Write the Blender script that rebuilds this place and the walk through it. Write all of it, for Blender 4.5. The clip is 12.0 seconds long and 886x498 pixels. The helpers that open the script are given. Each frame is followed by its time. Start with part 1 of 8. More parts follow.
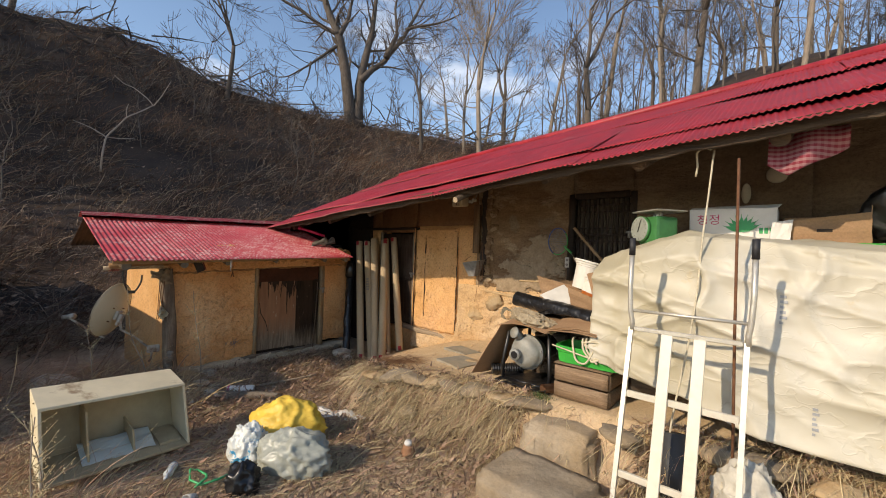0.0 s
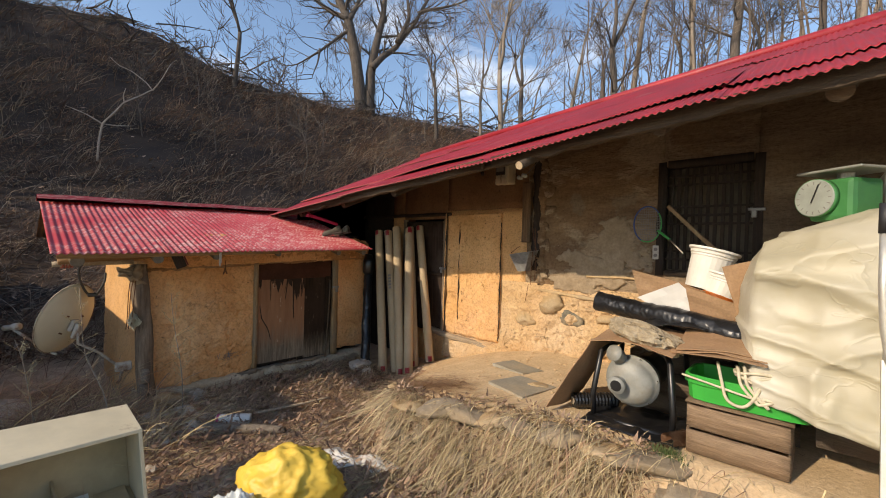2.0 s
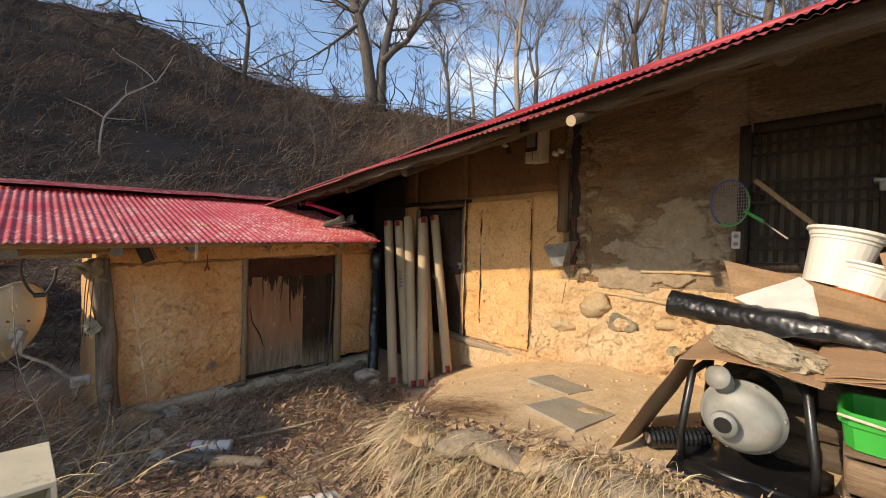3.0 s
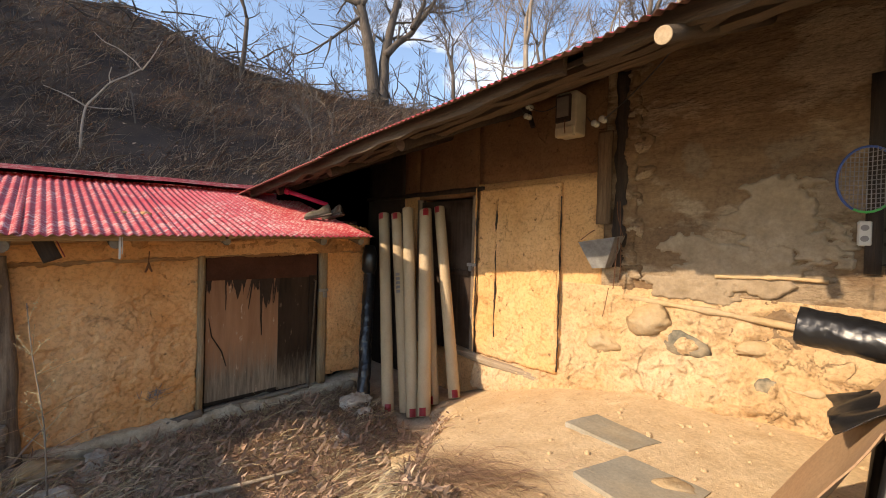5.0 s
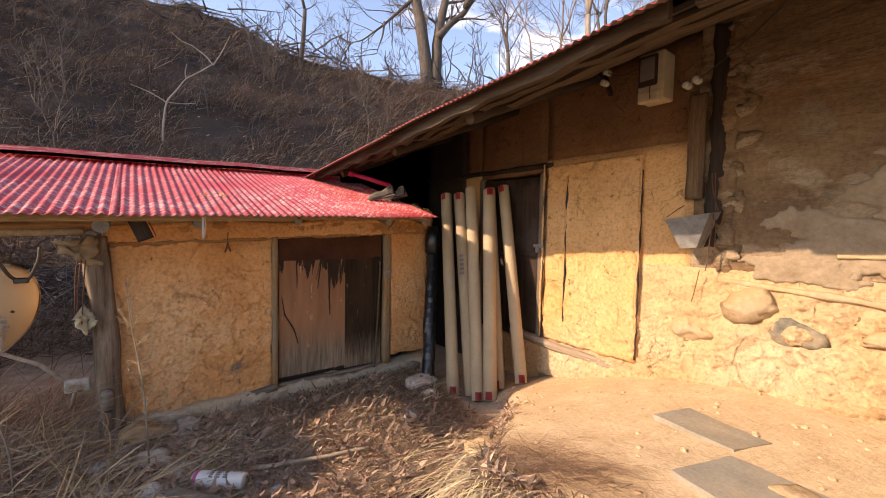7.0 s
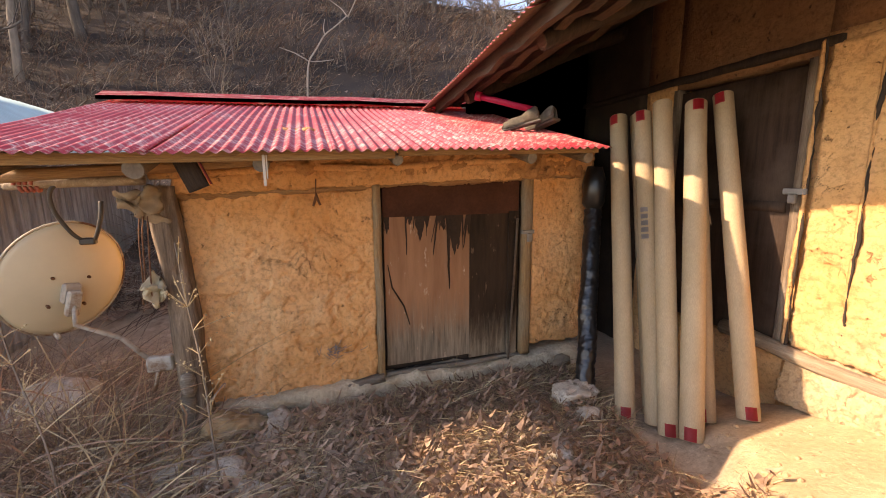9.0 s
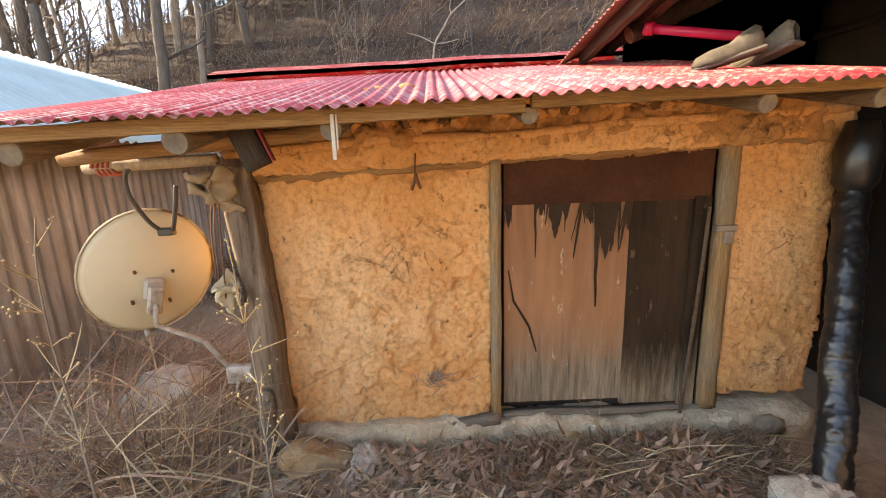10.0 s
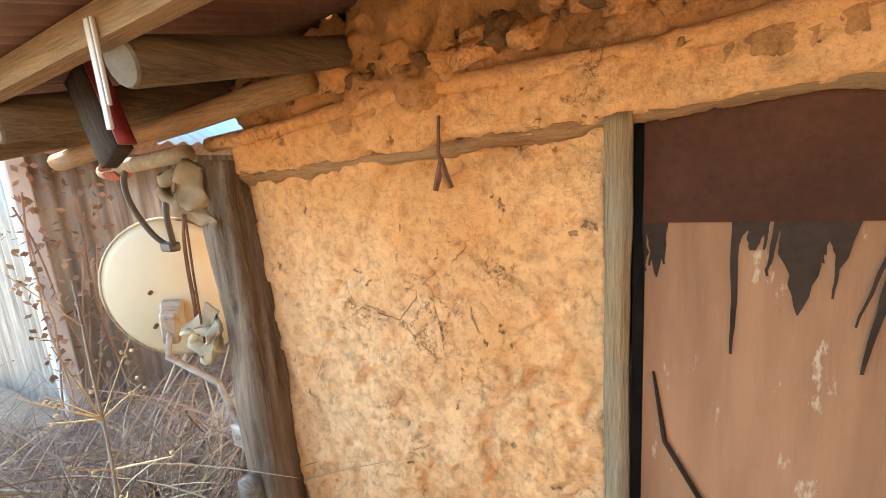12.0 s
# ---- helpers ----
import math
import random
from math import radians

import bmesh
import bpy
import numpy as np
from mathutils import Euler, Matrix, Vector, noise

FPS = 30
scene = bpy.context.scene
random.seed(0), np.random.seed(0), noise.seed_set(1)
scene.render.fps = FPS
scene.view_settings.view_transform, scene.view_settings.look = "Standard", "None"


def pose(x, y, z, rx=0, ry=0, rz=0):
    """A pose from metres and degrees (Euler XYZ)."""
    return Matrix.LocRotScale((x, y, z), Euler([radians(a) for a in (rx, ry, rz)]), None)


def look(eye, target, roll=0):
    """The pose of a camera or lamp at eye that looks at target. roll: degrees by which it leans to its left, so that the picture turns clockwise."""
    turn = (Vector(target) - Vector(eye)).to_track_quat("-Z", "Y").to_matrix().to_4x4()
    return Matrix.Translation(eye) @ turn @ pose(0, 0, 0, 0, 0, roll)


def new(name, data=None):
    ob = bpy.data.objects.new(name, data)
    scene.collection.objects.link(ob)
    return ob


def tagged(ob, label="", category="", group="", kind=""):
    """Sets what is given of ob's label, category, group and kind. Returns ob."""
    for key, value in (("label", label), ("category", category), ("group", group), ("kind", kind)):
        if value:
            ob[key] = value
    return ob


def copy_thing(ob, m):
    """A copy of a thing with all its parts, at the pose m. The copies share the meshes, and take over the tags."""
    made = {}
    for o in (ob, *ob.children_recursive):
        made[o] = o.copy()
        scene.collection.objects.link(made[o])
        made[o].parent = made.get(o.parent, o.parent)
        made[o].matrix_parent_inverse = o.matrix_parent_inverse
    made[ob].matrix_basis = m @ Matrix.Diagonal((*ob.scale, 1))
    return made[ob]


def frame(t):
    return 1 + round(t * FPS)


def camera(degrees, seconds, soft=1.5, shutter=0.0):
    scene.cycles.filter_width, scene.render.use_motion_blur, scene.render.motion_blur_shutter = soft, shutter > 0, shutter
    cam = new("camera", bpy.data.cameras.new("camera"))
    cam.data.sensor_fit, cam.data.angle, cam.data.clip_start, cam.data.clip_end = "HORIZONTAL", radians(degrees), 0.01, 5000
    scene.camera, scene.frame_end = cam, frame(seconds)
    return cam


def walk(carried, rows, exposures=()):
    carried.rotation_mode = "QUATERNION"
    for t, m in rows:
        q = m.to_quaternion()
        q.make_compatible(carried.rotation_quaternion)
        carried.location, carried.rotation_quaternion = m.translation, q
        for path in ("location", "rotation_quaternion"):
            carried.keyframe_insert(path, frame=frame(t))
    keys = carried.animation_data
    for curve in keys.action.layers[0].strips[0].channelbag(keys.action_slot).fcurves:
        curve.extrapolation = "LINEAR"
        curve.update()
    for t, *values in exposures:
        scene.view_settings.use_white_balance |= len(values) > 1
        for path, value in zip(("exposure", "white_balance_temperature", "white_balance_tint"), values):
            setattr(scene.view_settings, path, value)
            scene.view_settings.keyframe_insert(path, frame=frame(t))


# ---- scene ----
cam = camera(95.8, 12.0, 1.0)
PATH = [
    (0, (6.089, -4.983, 1.571), (4.771, -3.479, 1.579), 2.2),
    (0.5, (5.804, -4.789, 1.516), (4.492, -3.28, 1.517), 2.1),
    (1, (5.531, -4.564, 1.528), (4.215, -3.058, 1.52), 2.0),
    (1.5, (5.247, -4.426, 1.491), (3.915, -2.934, 1.476), 1.9),
    (2, (5.021, -4.332, 1.492), (3.663, -2.863, 1.471), 1.7),
    (2.5, (4.71, -4.047, 1.429), (3.328, -2.602, 1.405), 1.6),
    (3, (4.442, -3.822, 1.396), (3.04, -2.396, 1.37), 1.4),
    (5, (3.806, -3.217, 1.358), (2.391, -1.803, 1.332), 1.6),
    (5.5, (3.761, -3.208, 1.336), (2.325, -1.816, 1.306), 1.6),
    (6, (3.728, -3.192, 1.333), (2.25, -1.845, 1.288), 1.5),
    (6.5, (3.687, -3.213, 1.315), (2.159, -1.924, 1.246), 1.3),
    (7, (3.636, -3.231, 1.31), (2.054, -2.012, 1.203), 1.2),
    (9, (2.614, -2.692, 1.222), (0.744, -2.067, 0.886), -0.4),
    (9.5, (2.258, -2.605, 1.196), (0.322, -2.274, 0.818), -1.0),
    (10, (1.9, -2.559, 1.166), (-0.061, -2.527, 0.774), -1.8),
    (10.5, (1.533, -2.369, 1.104), (-0.406, -2.633, 0.691), -2.6),
    (11, (1.304, -2.233, 1.102), (-0.585, -2.747, 0.692), -3.2),
    (11.5, (1.059, -2.226, 1.102), (-0.76, -2.961, 0.711), -3.6),
    (12, (0.877, -2.214, 1.111), (-0.859, -3.137, 0.746), -4.3),
]
EXPOSURES = [(0, 0.5, 7100, 11), (1.5, 0.55, 7100, 11), (2.5, 0.72, 7150, 11), (5, 1.15, 7600, 14), (7, 1.32, 7900, 24), (9, 1.88, 8400, 24), (9.5, 2.22, 8400, 16), (10, 2.5, 8500, 15), (10.5, 2.80, 8400, 17), (11.3, 3.08, 7100, 8), (12, 3.18, 6700, 4)]
walk(cam, [(t, look(eye, target, roll)) for t, eye, target, roll in PATH], EXPOSURES)

# ---- world, sun ----
SUN_TRAVEL = Vector((0.27, 1.0, -0.60)).normalized()
world = bpy.data.worlds.new("world")
scene.world = world
world.use_nodes = True
wn = world.node_tree
sky = wn.nodes.new("ShaderNodeTexSky")
sky.sky_type = "NISHITA"
sky.sun_disc = False
sky.sun_elevation = math.asin(-SUN_TRAVEL.z)
sky.sun_rotation = math.atan2(-SUN_TRAVEL.x, -SUN_TRAVEL.y)
sky.air_density = 1.0
sky.dust_density = 0.4
sky.ozone_density = 2.5
# thin drifting cloud over the blue
cloud_at = wn.nodes.new("ShaderNodeTexCoord")
cloud_map = wn.nodes.new("ShaderNodeMapping")
cloud_map.inputs["Scale"].default_value = (1.0, 1.0, 2.2)
cloud = wn.nodes.new("ShaderNodeTexNoise")
cloud.inputs["Scale"].default_value, cloud.inputs["Detail"].default_value, cloud.inputs["Roughness"].default_value = 2.6, 8, 0.6
cloud_ramp = wn.nodes.new("ShaderNodeValToRGB")
cloud_ramp.color_ramp.elements[0].position, cloud_ramp.color_ramp.elements[1].position = 0.56, 0.80
cloud_mix = wn.nodes.new("ShaderNodeMix")
cloud_mix.data_type = "RGBA"
cloud_mix.inputs[7].default_value = (6.5, 6.8, 7.2, 1)
wn.links.new(cloud_at.outputs["Generated"], cloud_map.inputs[0])
wn.links.new(cloud_map.outputs[0], cloud.inputs["Vector"])
wn.links.new(cloud.outputs[0], cloud_ramp.inputs[0])
wn.links.new(cloud_ramp.outputs[0], cloud_mix.inputs[0])
wn.links.new(sky.outputs[0], cloud_mix.inputs[6])
wn.links.new(cloud_mix.outputs[2], wn.nodes["Background"].inputs[0])
wn.nodes["Background"].inputs[1].default_value = 0.15
sun_data = bpy.data.lights.new("sun", "SUN")
sun_data.energy, sun_data.angle, sun_data.color = 2.9, radians(0.6), (1.0, 0.86, 0.68)
sun = new("sun", sun_data)
sun.matrix_world = look((0, 0, 30), Vector((0, 0, 30)) + SUN_TRAVEL)

# ---- materials ----
def _nodes(name):
    m = bpy.data.materials.new(name)
    m.use_nodes = True
    nt = m.node_tree
    return m, nt, nt.nodes["Principled BSDF"]


def _coords(nt, kind="Object"):
    return nt.nodes.new("ShaderNodeTexCoord").outputs[kind]


def _noise(nt, vec, scale, detail=6, rough=0.6, stretch=None):
    if stretch:
        mp = nt.nodes.new("ShaderNodeMapping")
        mp.inputs["Scale"].default_value = stretch
        nt.links.new(vec, mp.inputs[0])
        vec = mp.outputs[0]
    n = nt.nodes.new("ShaderNodeTexNoise")
    n.inputs["Scale"].default_value, n.inputs["Detail"].default_value, n.inputs["Roughness"].default_value = scale, detail, rough
    nt.links.new(vec, n.inputs["Vector"])
    return n.outputs[0]


def _ramp(nt, fac, stops):
    r = nt.nodes.new("ShaderNodeValToRGB")
    e = r.color_ramp.elements
    while len(e) < len(stops):
        e.new(0.5)
    for el, (p, c) in zip(e, stops):
        el.position, el.color = p, (*c, 1)
    nt.links.new(fac, r.inputs[0])
    return r.outputs[0]


def _mix(nt, fac, a, b, mode="MIX"):
    m = nt.nodes.new("ShaderNodeMix")
    m.data_type, m.blend_type = "RGBA", mode
    for sock, v in ((m.inputs[0], fac), (m.inputs[6], a), (m.inputs[7], b)):
        if hasattr(v, "links"):
            nt.links.new(v, sock)
        else:
            sock.default_value = v if isinstance(v, float) else (*v, 1)
    return m.outputs[2]


def _bump(nt, bsdf, height, strength, dist, prev=None):
    b = nt.nodes.new("ShaderNodeBump")
    b.inputs["Strength"].default_value, b.inputs["Distance"].default_value = strength, dist
    nt.links.new(height, b.inputs["Height"])
    if prev is not None:
        nt.links.new(prev, b.inputs["Normal"])
    nt.links.new(b.outputs[0], bsdf.inputs["Normal"])
    return b.outputs[0]


def _bw(nt, fac, a, b):
    return _ramp(nt, fac, [(a, (0, 0, 0)), (b, (1, 1, 1))])


def rough_mat(name, c1, c2, scale=6.0, c3=None, big=0.8, rough=0.9, bump=0.5, dist=0.01, fine=60.0, stretch=None, island=0.0, metal=0.0, objvar=0.0):
    """Two colours by a middle noise, a third in large patches, fine grain and relief."""
    m, nt, b = _nodes(name)
    v = _coords(nt)
    n1 = _noise(nt, v, scale, 8, 0.65, stretch)
    col = _ramp(nt, n1, [(0.32, c1), (0.68, c2)])
    if c3:
        col = _mix(nt, _bw(nt, _noise(nt, v, big, 5, 0.6), 0.45, 0.7), col, c3)
    n2 = _noise(nt, v, fine, 4, 0.7, stretch)
    col = _mix(nt, 0.35, col, _ramp(nt, n2, [(0.3, (0.25, 0.25, 0.25)), (0.7, (1, 1, 1))]), "MULTIPLY")
    if island or objvar:
        if island:
            rnd = nt.nodes.new("ShaderNodeNewGeometry").outputs["Random Per Island"]
        else:
            rnd = nt.nodes.new("ShaderNodeObjectInfo").outputs["Random"]
        k = island or objvar
        col = _mix(nt, 1.0, col, _ramp(nt, rnd, [(0.0, (1 - k, 1 - k, 1 - k)), (1.0, (1, 1, 1))]), "MULTIPLY")
    nt.links.new(col, b.inputs["Base Color"])
    b.inputs["Roughness"].default_value, b.inputs["Metallic"].default_value = rough, metal
    p = _bump(nt, b, n1, bump, dist)
    _bump(nt, b, n2, bump * 0.6, dist * 0.35, p)
    return m


def mud_mat(name, c1, c2, c3, crack=6.5, crack_w=0.011, crack_dark=0.5, relief=1.0):
    """Sun-dried mud: soft colour drift, hairline cracks, flaked patches and sparse pits."""
    m, nt, b = _nodes(name)
    v = _coords(nt)
    n1 = _noise(nt, v, 2.0, 7, 0.6)
    col = _ramp(nt, n1, [(0.3, c1), (0.66, c2)])
    col = _mix(nt, _bw(nt, _noise(nt, v, 1.1, 5, 0.6), 0.48, 0.70), col, c3)
    # flaked skin: ragged islands, a little paler, standing proud
    skin = _bw(nt, _noise(nt, v, 9, 12, 0.72, (1, 1, 0.7)), 0.46, 0.53)
    zone = _bw(nt, _noise(nt, v, 1.0, 6, 0.65), 0.44, 0.58)
    flake = _mix(nt, 1.0, skin, zone, "MULTIPLY")
    col = _mix(nt, _mix(nt, 0.08, (0.0, 0.0, 0.0), flake), col, tuple(min(1.0, x * 1.2) for x in c3))
    n2 = _noise(nt, v, 42, 6, 0.7)
    col = _mix(nt, 0.5, col, _ramp(nt, n2, [(0.32, (0.34, 0.27, 0.21)), (0.52, (1, 1, 1))]), "MULTIPLY")
    stain = _bw(nt, _noise(nt, v, 4.3, 8, 0.75), 0.56, 0.80)
    col = _mix(nt, _mix(nt, 0.45, (0.0, 0.0, 0.0), stain), col, tuple(x * 0.7 for x in c1))
    warp = _mix(nt, 0.24, v, _noise(nt, v, 5.0, 8, 0.7))
    lines = None
    for scale, w, g0, seed in ((crack, crack_w, 0.55, 2.3), (crack * 2.3, crack_w * 1.6, 0.60, 3.7)):
        vor = nt.nodes.new("ShaderNodeTexVoronoi")
        vor.feature = "DISTANCE_TO_EDGE"
        vor.inputs["Scale"].default_value = scale
        nt.links.new(warp, vor.inputs["Vector"])
        gate = _bw(nt, _noise(nt, v, seed, 4, 0.6), g0, g0 + 0.10)
        line = _ramp(nt, vor.outputs["Distance"], [(0.0, (0, 0, 0)), (w, (1, 1, 1))])
        line = _mix(nt, gate, (1.0, 1.0, 1.0), line)
        lines = line if lines is None else _mix(nt, 1.0, lines, line, "MULTIPLY")
    pit = _bw(nt, _noise(nt, v, 16, 3, 0.6), 0.285, 0.315)
    dark = _mix(nt, 1.0, lines, pit, "MULTIPLY")
    col = _mix(nt, 1.0, col, _mix(nt, crack_dark, (1.0, 1.0, 1.0), dark), "MULTIPLY")
    nt.links.new(col, b.inputs["Base Color"])
    b.inputs["Roughness"].default_value = 0.95
    p = _bump(nt, b, n1, 0.6, 0.03 * relief)
    p = _bump(nt, b, flake, 0.6, 0.005 * relief, p)
    p = _bump(nt, b, dark, 1.0, 0.016 * relief, p)
    p = _bump(nt, b, _noise(nt, v, 10, 8, 0.7), 0.8, 0.022 * relief, p)
    _bump(nt, b, n2, 0.8, 0.007 * relief, p)
    return m


def wood_mat(name, c1, c2, axis=2, rough=0.8, scale=3.0, grey=None):
    st = [14.0, 14.0, 14.0]
    st[axis] = 0.8
    m, nt, b = _nodes(name)
    v = _coords(nt)
    n1 = _noise(nt, v, scale, 6, 0.6, st)
    col = _ramp(nt, n1, [(0.3, c1), (0.7, c2)])
    if grey:
        col = _mix(nt, _bw(nt, _noise(nt, v, 1.6, 5, 0.6), 0.45, 0.65), col, grey)
    n2 = _noise(nt, v, scale * 5, 6, 0.75, st)
    col = _mix(nt, 0.75, col, _ramp(nt, n2, [(0.3, (0.3, 0.28, 0.26)), (0.65, (1, 1, 1))]), "MULTIPLY")
    rnd = nt.nodes.new("ShaderNodeObjectInfo").outputs["Random"]
    col = _mix(nt, 1.0, col, _ramp(nt, rnd, [(0.0, (0.72, 0.72, 0.72)), (1.0, (1, 1, 1))]), "MULTIPLY")
    nt.links.new(col, b.inputs["Base Color"])
    b.inputs["Roughness"].default_value = rough
    p = _bump(nt, b, n1, 0.8, 0.012)
    _bump(nt, b, n2, 0.9, 0.007, p)
    return m


def plain_mat(name, c, rough=0.5, metal=0.0, var=0.25, scale=8.0, bump=0.15, spec=0.5, dirt=None, dirt_at=(0.5, 0.75)):
    m, nt, b = _nodes(name)
    v = _coords(nt)
    n = _noise(nt, v, scale, 7, 0.65)
    lo = tuple(x * (1 - var) for x in c)
    col = _ramp(nt, n, [(0.35, lo), (0.65, c)])
    if dirt:
        col = _mix(nt, _bw(nt, _noise(nt, v, scale * 0.6, 7, 0.7), *dirt_at), col, dirt)
    nt.links.new(col, b.inputs["Base Color"])
    b.inputs["Metallic"].default_value = metal
    b.inputs["Specular IOR Level"].default_value = spec
    r = nt.nodes.new("ShaderNodeMapRange")
    r.inputs[3].default_value, r.inputs[4].default_value = max(0.05, rough - 0.12), min(1.0, rough + 0.12)
    nt.links.new(n, r.inputs[0])
    nt.links.new(r.outputs[0], b.inputs["Roughness"])
    _bump(nt, b, _noise(nt, v, scale * 5, 5, 0.6), bump, 0.004)
    return m


MUD = mud_mat("mud_plaster", (0.62, 0.285, 0.095), (0.76, 0.40, 0.165), (0.80, 0.49, 0.25))
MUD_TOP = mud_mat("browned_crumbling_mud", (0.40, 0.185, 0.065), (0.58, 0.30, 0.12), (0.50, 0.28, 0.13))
MUD_PALE = mud_mat("pale_mud_plaster", (0.60, 0.325, 0.12), (0.73, 0.435, 0.195), (0.68, 0.41, 0.21), crack=7.0)


def earth_wall():
    """Brown earth render in level smears, with paler cement patches."""
    m, nt, b = _nodes("earth_and_cement_wall")
    v = _coords(nt)
    n1 = _noise(nt, v, 1.6, 8, 0.65, (0.8, 1, 2.6))
    col = _ramp(nt, n1, [(0.3, (0.17, 0.10, 0.05)), (0.66, (0.31, 0.20, 0.105))])
    pm = _noise(nt, v, 1.5, 7, 0.62, (0.75, 1, 1.5))
    patch = _ramp(nt, pm, [(0.50, (0, 0, 0)), (0.56, (1, 1, 1))])
    col = _mix(nt, patch, col, (0.41, 0.31, 0.20))
    damp = _ramp(nt, _noise(nt, v, 2.7, 4, 0.5), [(0.62, (0, 0, 0)), (0.67, (1, 1, 1))])
    col = _mix(nt, damp, col, (0.25, 0.185, 0.12))
    # darker brown in ragged tongues, growing along the wall with x
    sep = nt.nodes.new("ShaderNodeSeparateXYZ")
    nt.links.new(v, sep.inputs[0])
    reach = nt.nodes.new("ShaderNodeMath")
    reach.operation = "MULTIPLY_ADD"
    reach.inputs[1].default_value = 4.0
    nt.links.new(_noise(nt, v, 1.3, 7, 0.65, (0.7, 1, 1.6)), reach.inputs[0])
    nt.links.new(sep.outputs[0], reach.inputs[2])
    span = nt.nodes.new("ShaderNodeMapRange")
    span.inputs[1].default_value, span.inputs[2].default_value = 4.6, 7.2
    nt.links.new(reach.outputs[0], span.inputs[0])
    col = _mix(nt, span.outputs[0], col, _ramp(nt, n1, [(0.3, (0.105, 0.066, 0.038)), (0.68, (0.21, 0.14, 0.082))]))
    n2 = _noise(nt, v, 34, 7, 0.75)
    col = _mix(nt, 0.6, col, _ramp(nt, n2, [(0.30, (0.32, 0.28, 0.24)), (0.58, (1, 1, 1))]), "MULTIPLY")
    nt.links.new(col, b.inputs["Base Color"])
    b.inputs["Roughness"].default_value = 0.95
    p = _bump(nt, b, n1, 1.0, 0.05)
    p = _bump(nt, b, patch, 0.7, 0.010, p)
    p = _bump(nt, b, _noise(nt, v, 11, 6, 0.7, (0.8, 1, 1.7)), 0.8, 0.02, p)
    _bump(nt, b, n2, 0.7, 0.007, p)
    return m


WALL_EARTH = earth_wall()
STONE = rough_mat("stone", (0.30, 0.24, 0.17), (0.48, 0.39, 0.28), 5, (0.36, 0.26, 0.15), 1.5, bump=0.8, dist=0.03, fine=35, objvar=0.35)
STONE_DARK = rough_mat("dark_stone", (0.09, 0.085, 0.065), (0.27, 0.24, 0.18), 16, (0.42, 0.33, 0.21), 7, bump=0.6, fine=50)
ROCK_MUD = rough_mat("mud_daubed_stone", (0.50, 0.33, 0.16), (0.62, 0.44, 0.24), 5, (0.48, 0.38, 0.25), 1.4, bump=0.8, dist=0.03, fine=30, objvar=0.2)
TIMBER = wood_mat("old_timber", (0.10, 0.062, 0.036), (0.24, 0.155, 0.09), 0, grey=(0.20, 0.16, 0.12))
TIMBER_Z = wood_mat("old_upright_timber", (0.17, 0.12, 0.08), (0.38, 0.28, 0.19), 2, grey=(0.36, 0.30, 0.23))
DARK_TIMBER = wood_mat("near_black_timber", (0.022, 0.014, 0.009), (0.07, 0.042, 0.025), 2)
# plain near-black for boarding, wall ends, backs and cracks
NEAR_BLACK = rough_mat("near_black_surface", (0.02, 0.014, 0.01), (0.05, 0.033, 0.022), 5)

# ---- mesh helpers ----
def link(name, bm, mat, parent=None, label="", smooth=False):
    me = bpy.data.meshes.new(name)
    if smooth:
        for f in bm.faces:
            f.smooth = True
    bm.to_mesh(me)
    bm.free()
    for mm in (mat if isinstance(mat, (list, tuple)) else [mat]):
        me.materials.append(mm)
    ob = new(name, me)
    if parent is not None:
        ob.parent = parent
    if label:
        ob["label"] = label
    return ob


def part(name, bm, material, parent, label="", smooth=False):
    return link(name, bm, material, parent, label, smooth)


def empty(name, label, category, m=None, group="", kind=""):
    ob = new(name)
    ob.empty_display_size = 0.1
    if m is not None:
        ob.matrix_world = m
    return tagged(ob, label, category, group, kind)


def wob(v, scale, amp, seed=0.0):
    p = Vector((v[0] * scale + seed * 7.3, v[1] * scale - seed * 3.1, v[2] * scale + seed))
    return noise.noise_vector(p) * amp


def box(bm, lo, hi, bevel=0.0, m=None, segs=1):
    """A box between two corners, with bevelled edges."""
    g = bmesh.ops.create_cube(bm, size=1)
    vs = g["verts"]
    lo, hi = Vector(lo), Vector(hi)
    for v in vs:
        v.co = Vector(((lo[i] + hi[i]) / 2 + v.co[i] * (hi[i] - lo[i]) for i in range(3)))
    if bevel:
        es = list({e for v in vs for e in v.link_edges})
        r = bmesh.ops.bevel(bm, geom=es, offset=bevel, segments=segs, affect="EDGES", profile=0.6)
        vs = list({v for f in r["faces"] for v in f.verts} | {v for v in vs if v.is_valid})
    if m is not None:
        bmesh.ops.transform(bm, matrix=m, verts=vs)
    return vs


